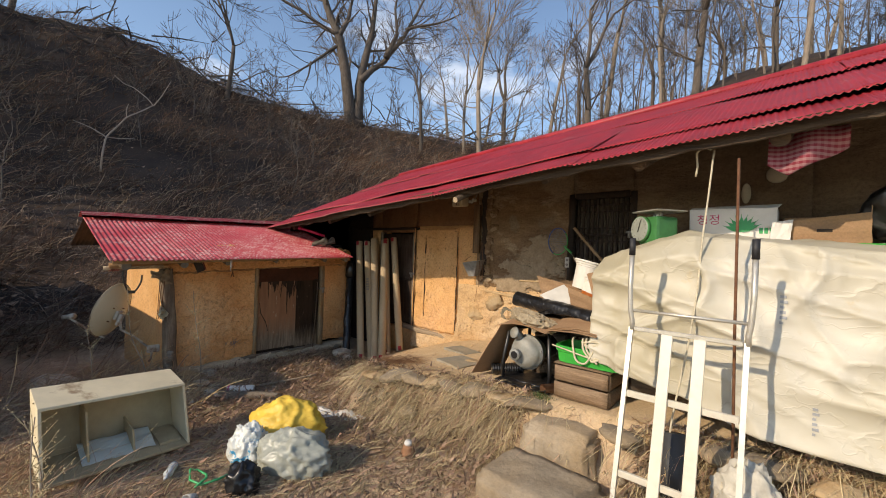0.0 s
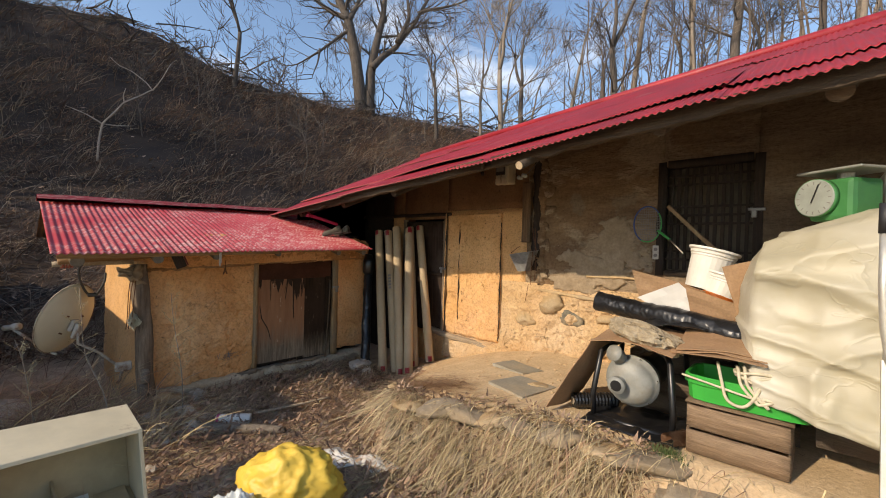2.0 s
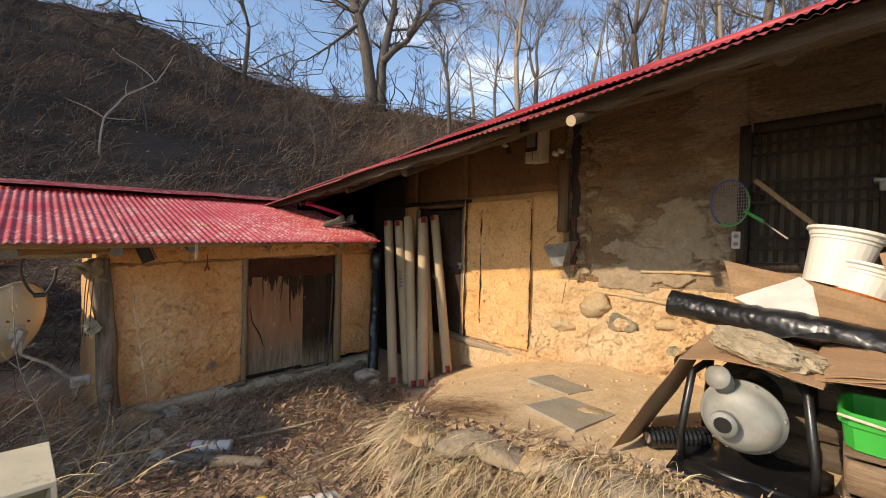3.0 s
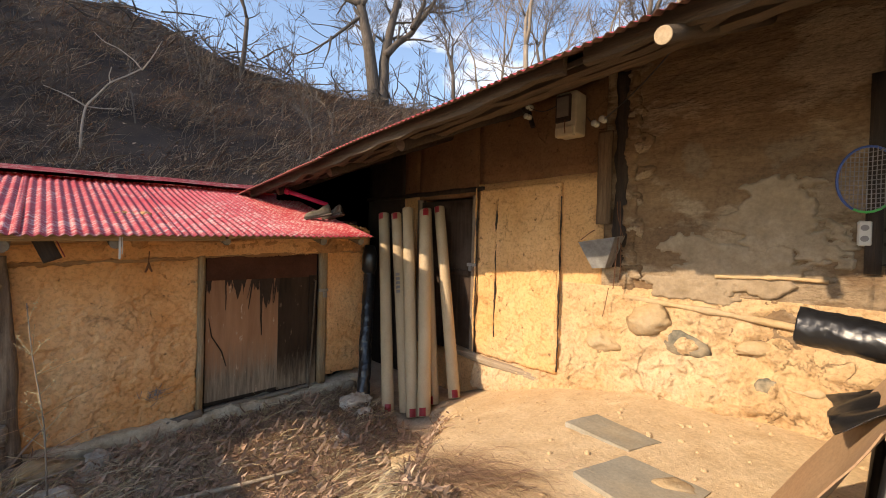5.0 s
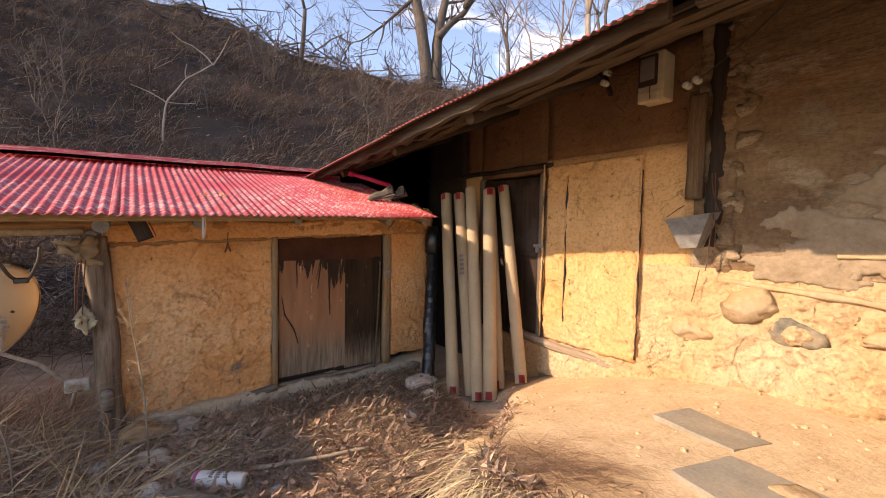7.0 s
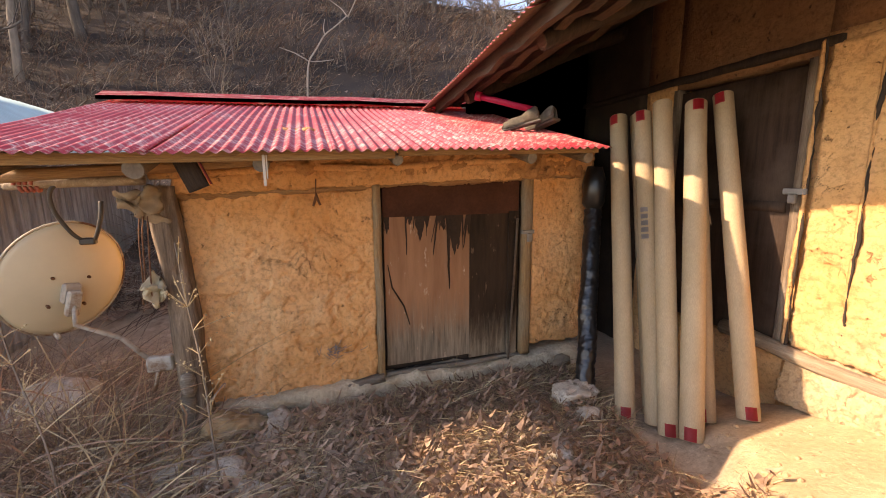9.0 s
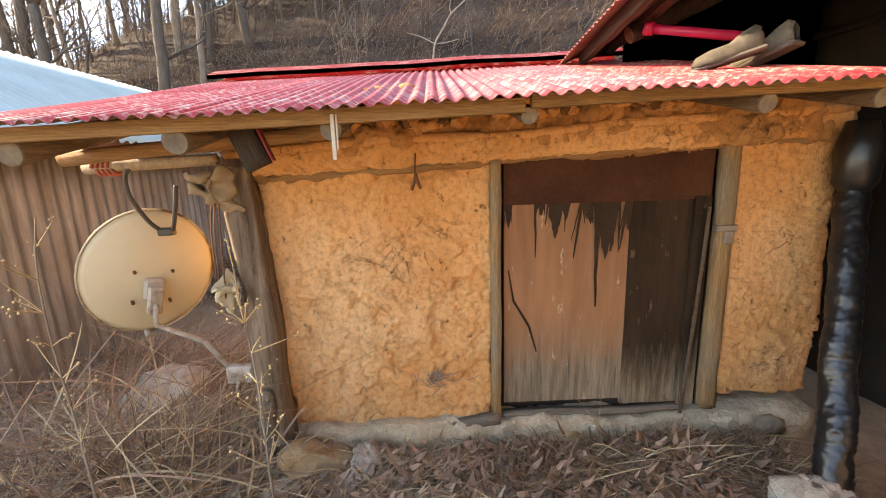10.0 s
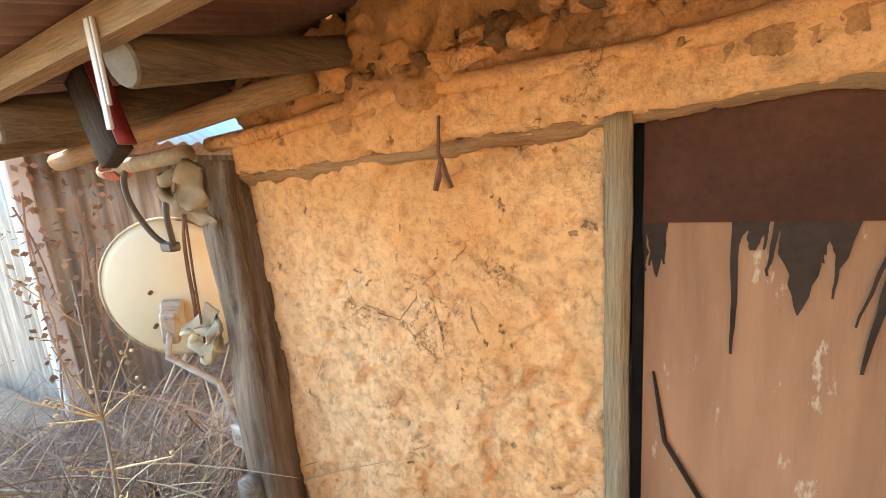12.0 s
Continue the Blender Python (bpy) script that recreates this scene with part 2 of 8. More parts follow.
def rough_box(lo, hi, step, amp, scale=3.0, seed=0.0, bevel=0.01):
    """A box cut into small faces and made uneven."""
    bm = bmesh.new()
    lo, hi = Vector(lo), Vector(hi)
    n = [max(1, int((hi[i] - lo[i]) / step)) for i in range(3)]
    idx = {}

    def vert(i, j, k):
        key = (i, j, k)
        if key not in idx:
            p = Vector((lo[a] + (hi[a] - lo[a]) * (key[a] / n[a]) for a in range(3)))
            ext = [key[a] in (0, n[a]) for a in range(3)]
            if sum(ext) >= 2:
                for a in range(3):
                    if ext[a]:
                        p[a] += bevel if key[a] == 0 else -bevel
            idx[key] = bm.verts.new(p + wob(p, scale, amp, seed) + wob(p, scale * 3.3, amp * 0.4, seed))
        return idx[key]
    for a in range(3):
        b, c = (a + 1) % 3, (a + 2) % 3
        for side in (0, n[a]):
            for i in range(n[b]):
                for j in range(n[c]):
                    q = []
                    for di, dj in ((0, 0), (1, 0), (1, 1), (0, 1)):
                        key = [0, 0, 0]
                        key[a], key[b], key[c] = side, i + di, j + dj
                        q.append(vert(*key))
                    bm.faces.new(q if side else q[::-1])
    return bm


def tube(bm, pts, radii, n=8, cap=True):
    """A tube along points, with a radius at each."""
    pts = [Vector(p) for p in pts]
    if not isinstance(radii, (list, tuple)):
        radii = [radii] * len(pts)
    d0 = (pts[1] - pts[0]).normalized()
    side = d0.orthogonal().normalized()
    rings = []
    for i, p in enumerate(pts):
        d = (pts[min(i + 1, len(pts) - 1)] - pts[max(i - 1, 0)])
        d = d.normalized() if d.length > 1e-9 else d0
        side = (side - d * side.dot(d))
        side = side.normalized() if side.length > 1e-6 else d.orthogonal().normalized()
        up = d.cross(side)
        rings.append([bm.verts.new(p + (side * math.cos(2 * math.pi * k / n) + up * math.sin(2 * math.pi * k / n)) * radii[i]) for k in range(n)])
    for a, b in zip(rings, rings[1:]):
        for k in range(n):
            bm.faces.new((a[k], a[(k + 1) % n], b[(k + 1) % n], b[k]))
    if cap:
        bm.faces.new(rings[0][::-1])
        bm.faces.new(rings[-1])
    return rings


def smooth_line(pts, n=5):
    """More points along a soft curve through the given ones."""
    pts = [Vector(p) for p in pts]
    out = []
    for i in range(len(pts) - 1):
        p0, p1, p2, p3 = pts[max(i - 1, 0)], pts[i], pts[i + 1], pts[min(i + 2, len(pts) - 1)]
        for k in range(n):
            t = k / n
            out.append(0.5 * (2 * p1 + (p2 - p0) * t + (2 * p0 - 5 * p1 + 4 * p2 - p3) * t * t + (3 * p1 - p0 - 3 * p2 + p3) * t * t * t))
    return out + [pts[-1]]


def bent(a, b, n, amp, seed, sag=0.0):
    """n+1 points from a to b that wander a little."""
    a, b = Vector(a), Vector(b)
    out = []
    for i in range(n + 1):
        t = i / n
        p = a.lerp(b, t)
        k = math.sin(math.pi * t) if 0 < t < 1 else 0.0
        p = p + wob(p, 1.7, amp * (0.3 + k), seed) * (1 if 0 < i < n else 0.2)
        p.z -= sag * math.sin(math.pi * t)
        out.append(p)
    return out


def sheet(f, nu, nv, thick=0.0, under=False):
    """A grid over the unit square by f(u, v), with an optional thickness along the normals."""
    bm = bmesh.new()
    g = [[bm.verts.new(f(i / nu, j / nv)) for j in range(nv + 1)] for i in range(nu + 1)]
    for i in range(nu):
        for j in range(nv):
            bm.faces.new((g[i][j], g[i + 1][j], g[i + 1][j + 1], g[i][j + 1]))
    if thick:
        # a second skin along the grid's own normals, closed round the rim
        low = [[None] * (nv + 1) for _ in range(nu + 1)]
        for i in range(nu + 1):
            for j in range(nv + 1):
                du = g[min(i + 1, nu)][j].co - g[max(i - 1, 0)][j].co
                dv = g[i][min(j + 1, nv)].co - g[i][max(j - 1, 0)].co
                n = du.cross(dv)
                n = n.normalized() if n.length > 1e-12 else Vector((0, 0, 1))
                low[i][j] = bm.verts.new(g[i][j].co - n * thick)
        for i in range(nu):
            for j in range(nv):
                f2 = bm.faces.new((low[i][j + 1], low[i + 1][j + 1], low[i + 1][j], low[i][j]))
                f2.material_index = 1 if under else 0
        rim = []
        for i in range(nu):
            rim.append((g[i][0], low[i][0], low[i + 1][0], g[i + 1][0]))
            rim.append((g[i + 1][nv], low[i + 1][nv], low[i][nv], g[i][nv]))
        for j in range(nv):
            rim.append((g[0][j + 1], low[0][j + 1], low[0][j], g[0][j]))
            rim.append((g[nu][j], low[nu][j], low[nu][j + 1], g[nu][j + 1]))
        for q in rim:
            bm.faces.new(q).material_index = 1 if under else 0
    return bm


def crumbly(lo, hi, step, amp, seed):
    """A wall block whose face is lumpy at several scales."""
    bm = rough_box(lo, hi, step, amp, 2.4, seed, 0.008)
    for v in bm.verts:
        p = v.co.copy()
        v.co += wob(p, 14, amp * 0.35, seed) + wob(p, 33, amp * 0.22, seed + 2)
    return bm


def relief_of(p, seed, rough):
    """Height of a weathered mud skin at a point: plates, cracks, pits and lumps."""
    q = Vector((p.x + seed * 3.7, p.y - seed * 1.9, p.z))
    plate = noise.noise(q * 13) + 0.55 * noise.noise(q * 31) + 0.3 * noise.noise(q * 70)
    crack = max(0.0, 1 - abs(noise.noise(q * 3.4 + Vector((0, 0, 0.25 * noise.noise(q * 14))))) * 16) * sstep(-0.05, 0.2, noise.noise(q * 2.3 + Vector((5, 1, 2))))
    crack = max(crack, max(0.0, 1 - abs(noise.noise(q * 7.0 + Vector((9, 3, 1)))) * 12) * sstep(0.1, 0.3, noise.noise(q * 1.9)))
    pit = sstep(0.52, 0.62, noise.noise(q * 11 + Vector((2, 8, 4))))
    return rough * 0.011 * sstep(-0.06, 0.06, plate) - 0.011 * crack - 0.012 * pit + 0.0025 * noise.noise(q * 60)


def weathered(bm, seed, low=None, amount=1.0):
    """Wear into a mud surface, rougher towards the ground where a height is given."""
    bm.normal_update()
    for v in bm.verts:
        p = v.co
        zone = sstep(-0.25, 0.25, noise.noise(Vector((p.x * 1.4 + seed, p.y * 1.4, p.z * 1.4))))
        if low is not None:
            zone = min(1.0, 0.35 * zone + sstep(low + 0.25, low - 0.25, p.z + 0.3 * noise.noise(Vector((p.y * 2, p.z * 2, seed)))))
        v.co = p + v.normal * relief_of(p, seed, zone) * amount
    return bm


def rock(size, seed, sub=3, squash=(1, 1, 1), amp=0.28):
    bm = bmesh.new()
    bmesh.ops.create_icosphere(bm, subdivisions=sub, radius=1)
    rr = random.Random(int(seed * 1000) + 7)
    planes = []
    for k in range(13):
        n = Vector((rr.gauss(0, 1), rr.gauss(0, 1), rr.gauss(0, 1))).normalized()
        planes.append((n, rr.uniform(0.52, 0.86)))
    for v in bm.verts:
        d = v.co.copy()
        k = 1.15
        for n, off in planes:
            q = d.dot(n)
            if q * k > off:
                k = off / q
        c = d * k + wob(d, 1.3, amp * 0.4, seed) + wob(d, 4.1, amp * 0.32, seed) + wob(d, 9.0, amp * 0.18, seed)
        v.co = Vector((c[i] * size * squash[i] for i in range(3)))
    return bm


def ridge(x):
    return 1 - abs(x)


def sstep(a, b, x):
    t = max(0.0, min(1.0, (x - a) / (b - a)))
    return t * t * (3 - 2 * t)


def along(pts, x):
    """Piecewise straight line through (x, value) pairs."""
    if x <= pts[0][0]:
        return pts[0][1]
    for (x0, y0), (x1, y1) in zip(pts, pts[1:]):
        if x <= x1:
            return y0 + (y1 - y0) * (x - x0) / (x1 - x0)
    return pts[-1][1]


# ---- ground ----
EDGE = [(0.9, -0.35), (1.5, -0.75), (2.0, -1.55), (2.35, -1.95), (2.9, -1.9), (3.6, -1.66), (4.4, -1.66), (5.2, -1.7), (6.0, -1.45), (9.0, -1.3)]


def terrace(x, y):
    """Height of the trodden terrace along the house."""
    return along([(0.9, -0.18), (1.4, -0.08), (2.1, 0.16), (2.8, 0.30), (4.0, 0.33), (9.0, 0.42)], x) + 0.03 * max(-1.6, y)


def hill(x, y):
    cx, cy, reach = 6.0, -5.0, 31.0
    d = math.hypot(x - cx, y - cy)
    if d > reach:
        x, y = cx + (x - cx) * reach / d, cy + (y - cy) * reach / d
    a = 0.66 * (-x - 5.6) + 0.13 * (y + 2.5)
    b = max(0.55 * (y - 2.2), 0.36 * (y - x) - 1.0)
    a += 0.15 * max(0.0, -x - 12.0) * sstep(9.0, -3.0, y)
    a -= 0.55 * max(0.0, -y - 19.0)
    k = 1.4
    big = max(a, b, 0.0)
    h = big + math.log(math.exp((a - big) / k) + math.exp((b - big) / k) + math.exp(-big / k)) * k - 0.45
    h *= sstep(0.5, 4.0, max(-x - 1.5, y - 0.5))
    h *= 1 - sstep(8.0, 26.0, x - 0.25 * max(0.0, y) + 6)if x > 2 and y < 3 else 1
    return max(0.0, h)


def ground_z(x, y):
    base = -0.27 + 0.27 * sstep(3.6, 6.5, x - 0.25 * (y + 3)) - 0.16 * sstep(0.6, -0.6, x) * sstep(-2.6, -3.6, y)
    base += 0.05 * noise.noise(Vector((x * 0.9, y * 0.9, 3.1))) * (1 if abs(x) < 12 else 3)
    near = abs(x - 3) < 6 and abs(y + 3) < 6
    if near:
        base += 0.03 * noise.noise(Vector((x * 3.1, y * 3.1, 1.1))) + 0.012 * noise.noise(Vector((x * 11, y * 11, 7.1)))
    e = along(EDGE, x) + 0.10 * noise.noise(Vector((x * 2.3, 0, 5.0)))
    t = sstep(e - 0.30, e + 0.02, y) * sstep(0.7, 1.25, x)
    if x > 9.0:
        t *= 1 - sstep(9.0, 10.0, x)
    h = base * (1 - t) + (terrace(x, y) + 0.012 * noise.noise(Vector((x * 4, y * 4, 2)))) * t
    hh = hill(x, y)
    if hh > 0:
        h += hh + min(1.0, hh) * (0.30 * noise.noise(Vector((x * 0.35, y * 0.35, 0))) + 0.12 * noise.noise(Vector((x * 1.3, y * 1.3, 4))))
    return h


def axis_steps(lo, hi, fine, far):
    out = [lo]
    x = lo
    while x < hi:
        x += fine
        out.append(x)
    s = fine
    a, b = lo, x
    while a > -far:
        s *= 1.13
        a -= s
        b += s
        out.insert(0, a)
        out.append(b)
    return out


def build_ground():
    xs, ys = axis_steps(-1.2, 7.6, 0.07, 900.0), axis_steps(-5.6, 0.2, 0.07, 900.0)
    verts = [(x, y, ground_z(x, y)) for x in xs for y in ys]
    ny = len(ys)
    faces = [(i * ny + j, (i + 1) * ny + j, (i + 1) * ny + j + 1, i * ny + j + 1) for i in range(len(xs) - 1) for j in range(ny - 1)]
    me = bpy.data.meshes.new("ground")
    me.from_pydata(verts, [], faces)
    me.materials.append(GROUND)
    trod = me.attributes.new("trodden", "FLOAT", "POINT")
    wild = me.attributes.new("wooded", "FLOAT", "POINT")
    for k, (x, y, z) in enumerate(verts):
        if 0.8 < x < 9.8 and y < 0.6:
            e = along(EDGE, x) + 0.10 * noise.noise(Vector((x * 2.3, 0, 5.0))) + 0.07 * noise.noise(Vector((x * 6, y * 6, 0)))
            trod.data[k].value = sstep(e - 0.14, e + 0.03, y) * sstep(0.85, 1.2, x)
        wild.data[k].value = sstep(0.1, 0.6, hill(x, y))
    me.polygons.foreach_set("use_smooth", [True] * len(me.polygons))
    return tagged(new("ground", me), "bare earth yard with leaf litter rising into a wooded hillside", "ground", kind="structure")


EARTH_PALE = rough_mat("pale_earth_clods", (0.50, 0.34, 0.185), (0.66, 0.48, 0.285), 2.2, (0.60, 0.42, 0.24), 1.0, bump=0.7, dist=0.03, fine=45)


def ground_mat():
    """Leafy yard soil, pale trodden terrace and dark wooded slope, drifting into one another."""
    m, nt, b = _nodes("bare_earth")
    v = _coords(nt)
    n1, n2, n3 = _noise(nt, v, 6.0, 9, 0.68), _noise(nt, v, 45, 5, 0.7), _noise(nt, v, 0.8, 6, 0.6)
    yard = _ramp(nt, n1, [(0.32, (0.29, 0.195, 0.122)), (0.68, (0.66, 0.49, 0.335))])
    yard = _mix(nt, _bw(nt, n3, 0.45, 0.7), yard, (0.46, 0.33, 0.21))
    pale = _ramp(nt, n1, [(0.30, (0.52, 0.365, 0.205)), (0.66, (0.68, 0.51, 0.315))])
    pale = _mix(nt, _bw(nt, _noise(nt, v, 1.6, 7, 0.7), 0.46, 0.66), pale, (0.58, 0.41, 0.235))
    pale = _mix(nt, _bw(nt, _noise(nt, v, 17, 4, 0.6), 0.66, 0.70), pale, (0.38, 0.25, 0.14))
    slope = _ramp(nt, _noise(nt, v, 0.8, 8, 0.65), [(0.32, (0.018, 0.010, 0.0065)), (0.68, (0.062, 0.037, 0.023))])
    masks = []
    for nm in ("trodden", "wooded"):
        at = nt.nodes.new("ShaderNodeAttribute")
        at.attribute_name = nm
        masks.append(at.outputs["Fac"])
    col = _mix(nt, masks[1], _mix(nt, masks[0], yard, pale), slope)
    col = _mix(nt, 0.35, col, _ramp(nt, n2, [(0.3, (0.25, 0.25, 0.25)), (0.62, (1, 1, 1))]), "MULTIPLY")
    nt.links.new(col, b.inputs["Base Color"])
    b.inputs["Roughness"].default_value = 0.95
    p = _bump(nt, b, n1, 0.6, 0.018)
    p = _bump(nt, b, _noise(nt, v, 18, 6, 0.7), 0.6, 0.008, p)
    _bump(nt, b, n2, 0.7, 0.006, p)
    return m


GROUND = ground_mat()
build_ground()

# ---- main house ----
X0, X1 = -1.15, 9.2          # gable ends
EAVE_Y, RIDGE_Y = -1.6, 1.6


def eave_z(x):
    return 2.0 + 0.085 * x


def roof_z(x, y):
    return eave_z(x) + (min(y, 2 * RIDGE_Y - y) - EAVE_Y) * 0.437


RED = plain_mat("red_painted_sheet", (0.38, 0.026, 0.036), 0.5, 0.0, 0.4, 3.5, 0.12, 0.4, (0.42, 0.16, 0.15), (0.60, 0.78))
SHEET_BACK = rough_mat("rusty_sheet_back", (0.13, 0.075, 0.05), (0.26, 0.17, 0.12), 3, (0.20, 0.06, 0.05), 1.0, rough=0.8, bump=0.2)
RED_DARK = plain_mat("dull_red_sheet", (0.24, 0.028, 0.032), 0.5, 0.0, 0.35, 3, 0.1, 0.4, (0.30, 0.12, 0.10), (0.62, 0.8))


def corrugated(name, corner, across, down, pitch, depth, mat, parent, rows=10, ragged=0.0, sag=0.01, seed=0.0, label="", thick=0.0012, back=None):
    """One corrugated sheet: corner at its top, waves running across, ridges running down."""
    corner, across, down = Vector(corner), Vector(across), Vector(down)
    w = across.length
    nrm = across.cross(down).normalized()
    if nrm.z < 0:
        nrm = -nrm
    nw = max(2, int(w / pitch)) * 6

    def f(u, v):
        end = v * (1 + ragged * noise.noise(Vector((u * w * 1.3, seed, 0))) * (v > 0.5))
        p = corner + across * u + down * end
        h = depth * math.sin(u * w / pitch * 2 * math.pi) + sag * 2.0 * noise.noise(Vector((p.x * 0.7 + seed, p.y * 0.7, 1)))
        return p + nrm * h
    flip = across.cross(down).z < 0
    bm = sheet(f, nw, rows, -thick if flip else thick, True)
    return part(name, bm, [mat, back or SHEET_BACK], parent, label, True)


def build_main_roof():
    roof = empty("roof", "old red corrugated steel roof of the farmhouse", "roof", kind="structure")
    r = random.Random(3)
    x = X0
    k = 0
    ymid = -1.13
    while x < X1 - 0.1:
        w = 1.9
        x2 = min(x + w, X1)
        a0, a1 = Vector((x - 0.03, ymid + 0.12, roof_z(x - 0.03, ymid + 0.12) - 0.008)), Vector((x2 + 0.03, ymid + 0.12, roof_z(x2 + 0.03, ymid + 0.12) - 0.008))
        e0 = Vector((x, EAVE_Y - 0.04 + r.uniform(-0.03, 0.03), 0))
        e0.z = roof_z(x, e0.y) - 0.01
        corrugated("lower_sheet", a0 - Vector((0, 0, 0.012)), a1 - a0, e0 - a0, 0.046, 0.0065, RED, roof, 8, 0.03, 0.012, k * 1.7, "faded red lower sheet")
        b0 = Vector((x - 0.03, 0.35, roof_z(x - 0.03, 0.35) + 0.018))
        b1 = Vector((x2 + 0.03, 0.35, roof_z(x2 + 0.03, 0.35) + 0.018))
        d0 = Vector((x - 0.03, ymid + r.uniform(-0.05, 0.05), 0))
        d0.z = roof_z(d0.x, d0.y) + 0.010 + r.uniform(0, 0.008)
        corrugated("upper_sheet", b0, b1 - b0, d0 - b0, 0.046, 0.0065, RED, roof, 10, 0.02, 0.02, k * 2.3 + 1)
        c0 = Vector((x - 0.03, RIDGE_Y, roof_z(x - 0.03, RIDGE_Y) + 0.045))
        c1 = Vector((x2 + 0.03, RIDGE_Y, roof_z(x2 + 0.03, RIDGE_Y) + 0.045))
        f0 = Vector((x - 0.03, 0.3 + r.uniform(-0.04, 0.04), 0))
        f0.z = roof_z(f0.x, f0.y) + 0.034
        corrugated("top_sheet", c0, c1 - c0, f0 - c0, 0.046, 0.0065, RED, roof, 10, 0.02, 0.02, k * 3.1 + 2)
        g0 = Vector((x - 0.03, RIDGE_Y, roof_z(x - 0.03, RIDGE_Y) + 0.045))
        back = Vector((x - 0.03, 2 * RIDGE_Y - EAVE_Y, roof_z(x - 0.03, 2 * RIDGE_Y - EAVE_Y)))
        corrugated("back_sheet", g0, c1 - c0, back - g0, 0.046, 0.0065, RED, roof, 4, 0, 0.01, k)
        x = x2
        k += 1
    bm = bmesh.new()
    tube(bm, [(X0, RIDGE_Y, roof_z(X0, RIDGE_Y) + 0.05), (X1, RIDGE_Y, roof_z(X1, RIDGE_Y) + 0.05)], 0.06, 10)
    part("ridge_cap", bm, RED, roof, "", True)
    # boarding beneath the sheets
    def under(u, v):
        xx, yy = X0 + 0.08 + (X1 - X0 - 0.16) * u, EAVE_Y + 0.12 + (2 * RIDGE_Y - 2 * EAVE_Y - 0.24) * v
        return Vector((xx, yy, roof_z(xx, yy) - 0.075))
    part("boarding", sheet(under, 12, 10, 0.02), NEAR_BLACK, roof, "near-black roof boarding")
    return roof


def wall_rects(name, rects, y0, y1, mat, label, fine=0.09, amp=0.012):
    bm_all = bmesh.new()
    for i, (xa, xb, za, zb) in enumerate(rects):
        b = rough_box((xa, y0, za), (xb, y1, zb), fine, amp, 2.2, 2.0, 0.0)
        if fine < 0.08:
            for v in b.verts:
                q = Vector((v.co.x * 5, v.co.y * 5, v.co.z * 12))
                v.co.y += 0.014 * noise.noise(q) + 0.009 * noise.noise(q * 2.7)
        me = bpy.data.meshes.new("tmp")
        b.to_mesh(me)
        b.free()
        bm_all.from_mesh(me)
        bpy.data.meshes.remove(me)
    return tagged(link(name, bm_all, mat, smooth=True), label, "wall", kind="structure")

build_main_roof()
# darker brown plaster for the upper strip of wall and some shed clods
MUD_BROWN = mud_mat("dark_brown_plaster", (0.15, 0.072, 0.032), (0.29, 0.155, 0.07), (0.23, 0.13, 0.062))
DOOR = (0.16, 1.09, 0.16, 1.88)
WIN = (3.93, 4.66, 1.30, 2.31)
wall_rects("wall_north", [(-0.12, DOOR[0], -0.6, 1.92), (DOOR[0], DOOR[1], -0.6, DOOR[2]), (DOOR[1], 2.42, -0.6, 1.98)], 0.0, 0.24, MUD_PALE, "cracked ochre mud-plastered farmhouse wall")
wall_rects("wall_upper", [(-0.12, DOOR[0], 1.92, 2.70), (DOOR[0], DOOR[1], DOOR[3], 2.66), (DOOR[1], 2.42, 1.98, 2.74)], 0.004, 0.24, MUD_BROWN, "darker brown mud plaster under the eave")
wall_rects("wall_dark_end", [(X0 + 0.25, -0.12, -0.6, 2.62)], 0.0, 0.24, NEAR_BLACK, "near-black wall end under the eave")
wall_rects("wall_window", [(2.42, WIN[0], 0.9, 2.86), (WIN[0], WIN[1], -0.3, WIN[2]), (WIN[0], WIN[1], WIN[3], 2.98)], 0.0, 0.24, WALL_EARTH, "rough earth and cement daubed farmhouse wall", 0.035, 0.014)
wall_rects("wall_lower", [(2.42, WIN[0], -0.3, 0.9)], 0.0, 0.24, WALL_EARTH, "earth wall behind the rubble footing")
wall_rects("wall_right", [(WIN[1], 6.2, -0.3, 3.02), (6.2, 7.6, -0.3, 3.15), (7.6, 9.0, -0.3, 3.28)], 0.0, 0.24, WALL_EARTH, "darker earth wall under the deep eave", 0.05, 0.014)
wall_rects("wall_back", [(X0 + 0.25, 9.0, -0.6, 2.6)], 4.4, 4.6, WALL_EARTH, "plain earth back wall of the farmhouse")
bm = bmesh.new()
for x in (X0 + 0.27, 8.8):
    vs = [bm.verts.new(p) for p in ((x, 0.24, -0.6), (x, 4.4, -0.6), (x, 4.4, 2.55), (x, RIDGE_Y, roof_z(x, RIDGE_Y) - 0.12), (x, 0.24, roof_z(x, 0.24) - 0.12))]
    f = bm.faces.new(vs)
bmesh.ops.solidify(bm, geom=bm.faces[:], thickness=0.15)
# added black panel, fills the eave gap in place of its shade
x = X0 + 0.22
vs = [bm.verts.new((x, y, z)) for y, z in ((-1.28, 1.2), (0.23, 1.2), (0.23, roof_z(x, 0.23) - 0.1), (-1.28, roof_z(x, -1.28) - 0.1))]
shade_fill = bm.faces.new(vs)
bmesh.ops.solidify(bm, geom=[shade_fill], thickness=0.03)
tagged(link("wall_gable", bm, NEAR_BLACK), "near-black gable walls of the farmhouse, with an added panel for shade in the eave corner", "wall", kind="structure")


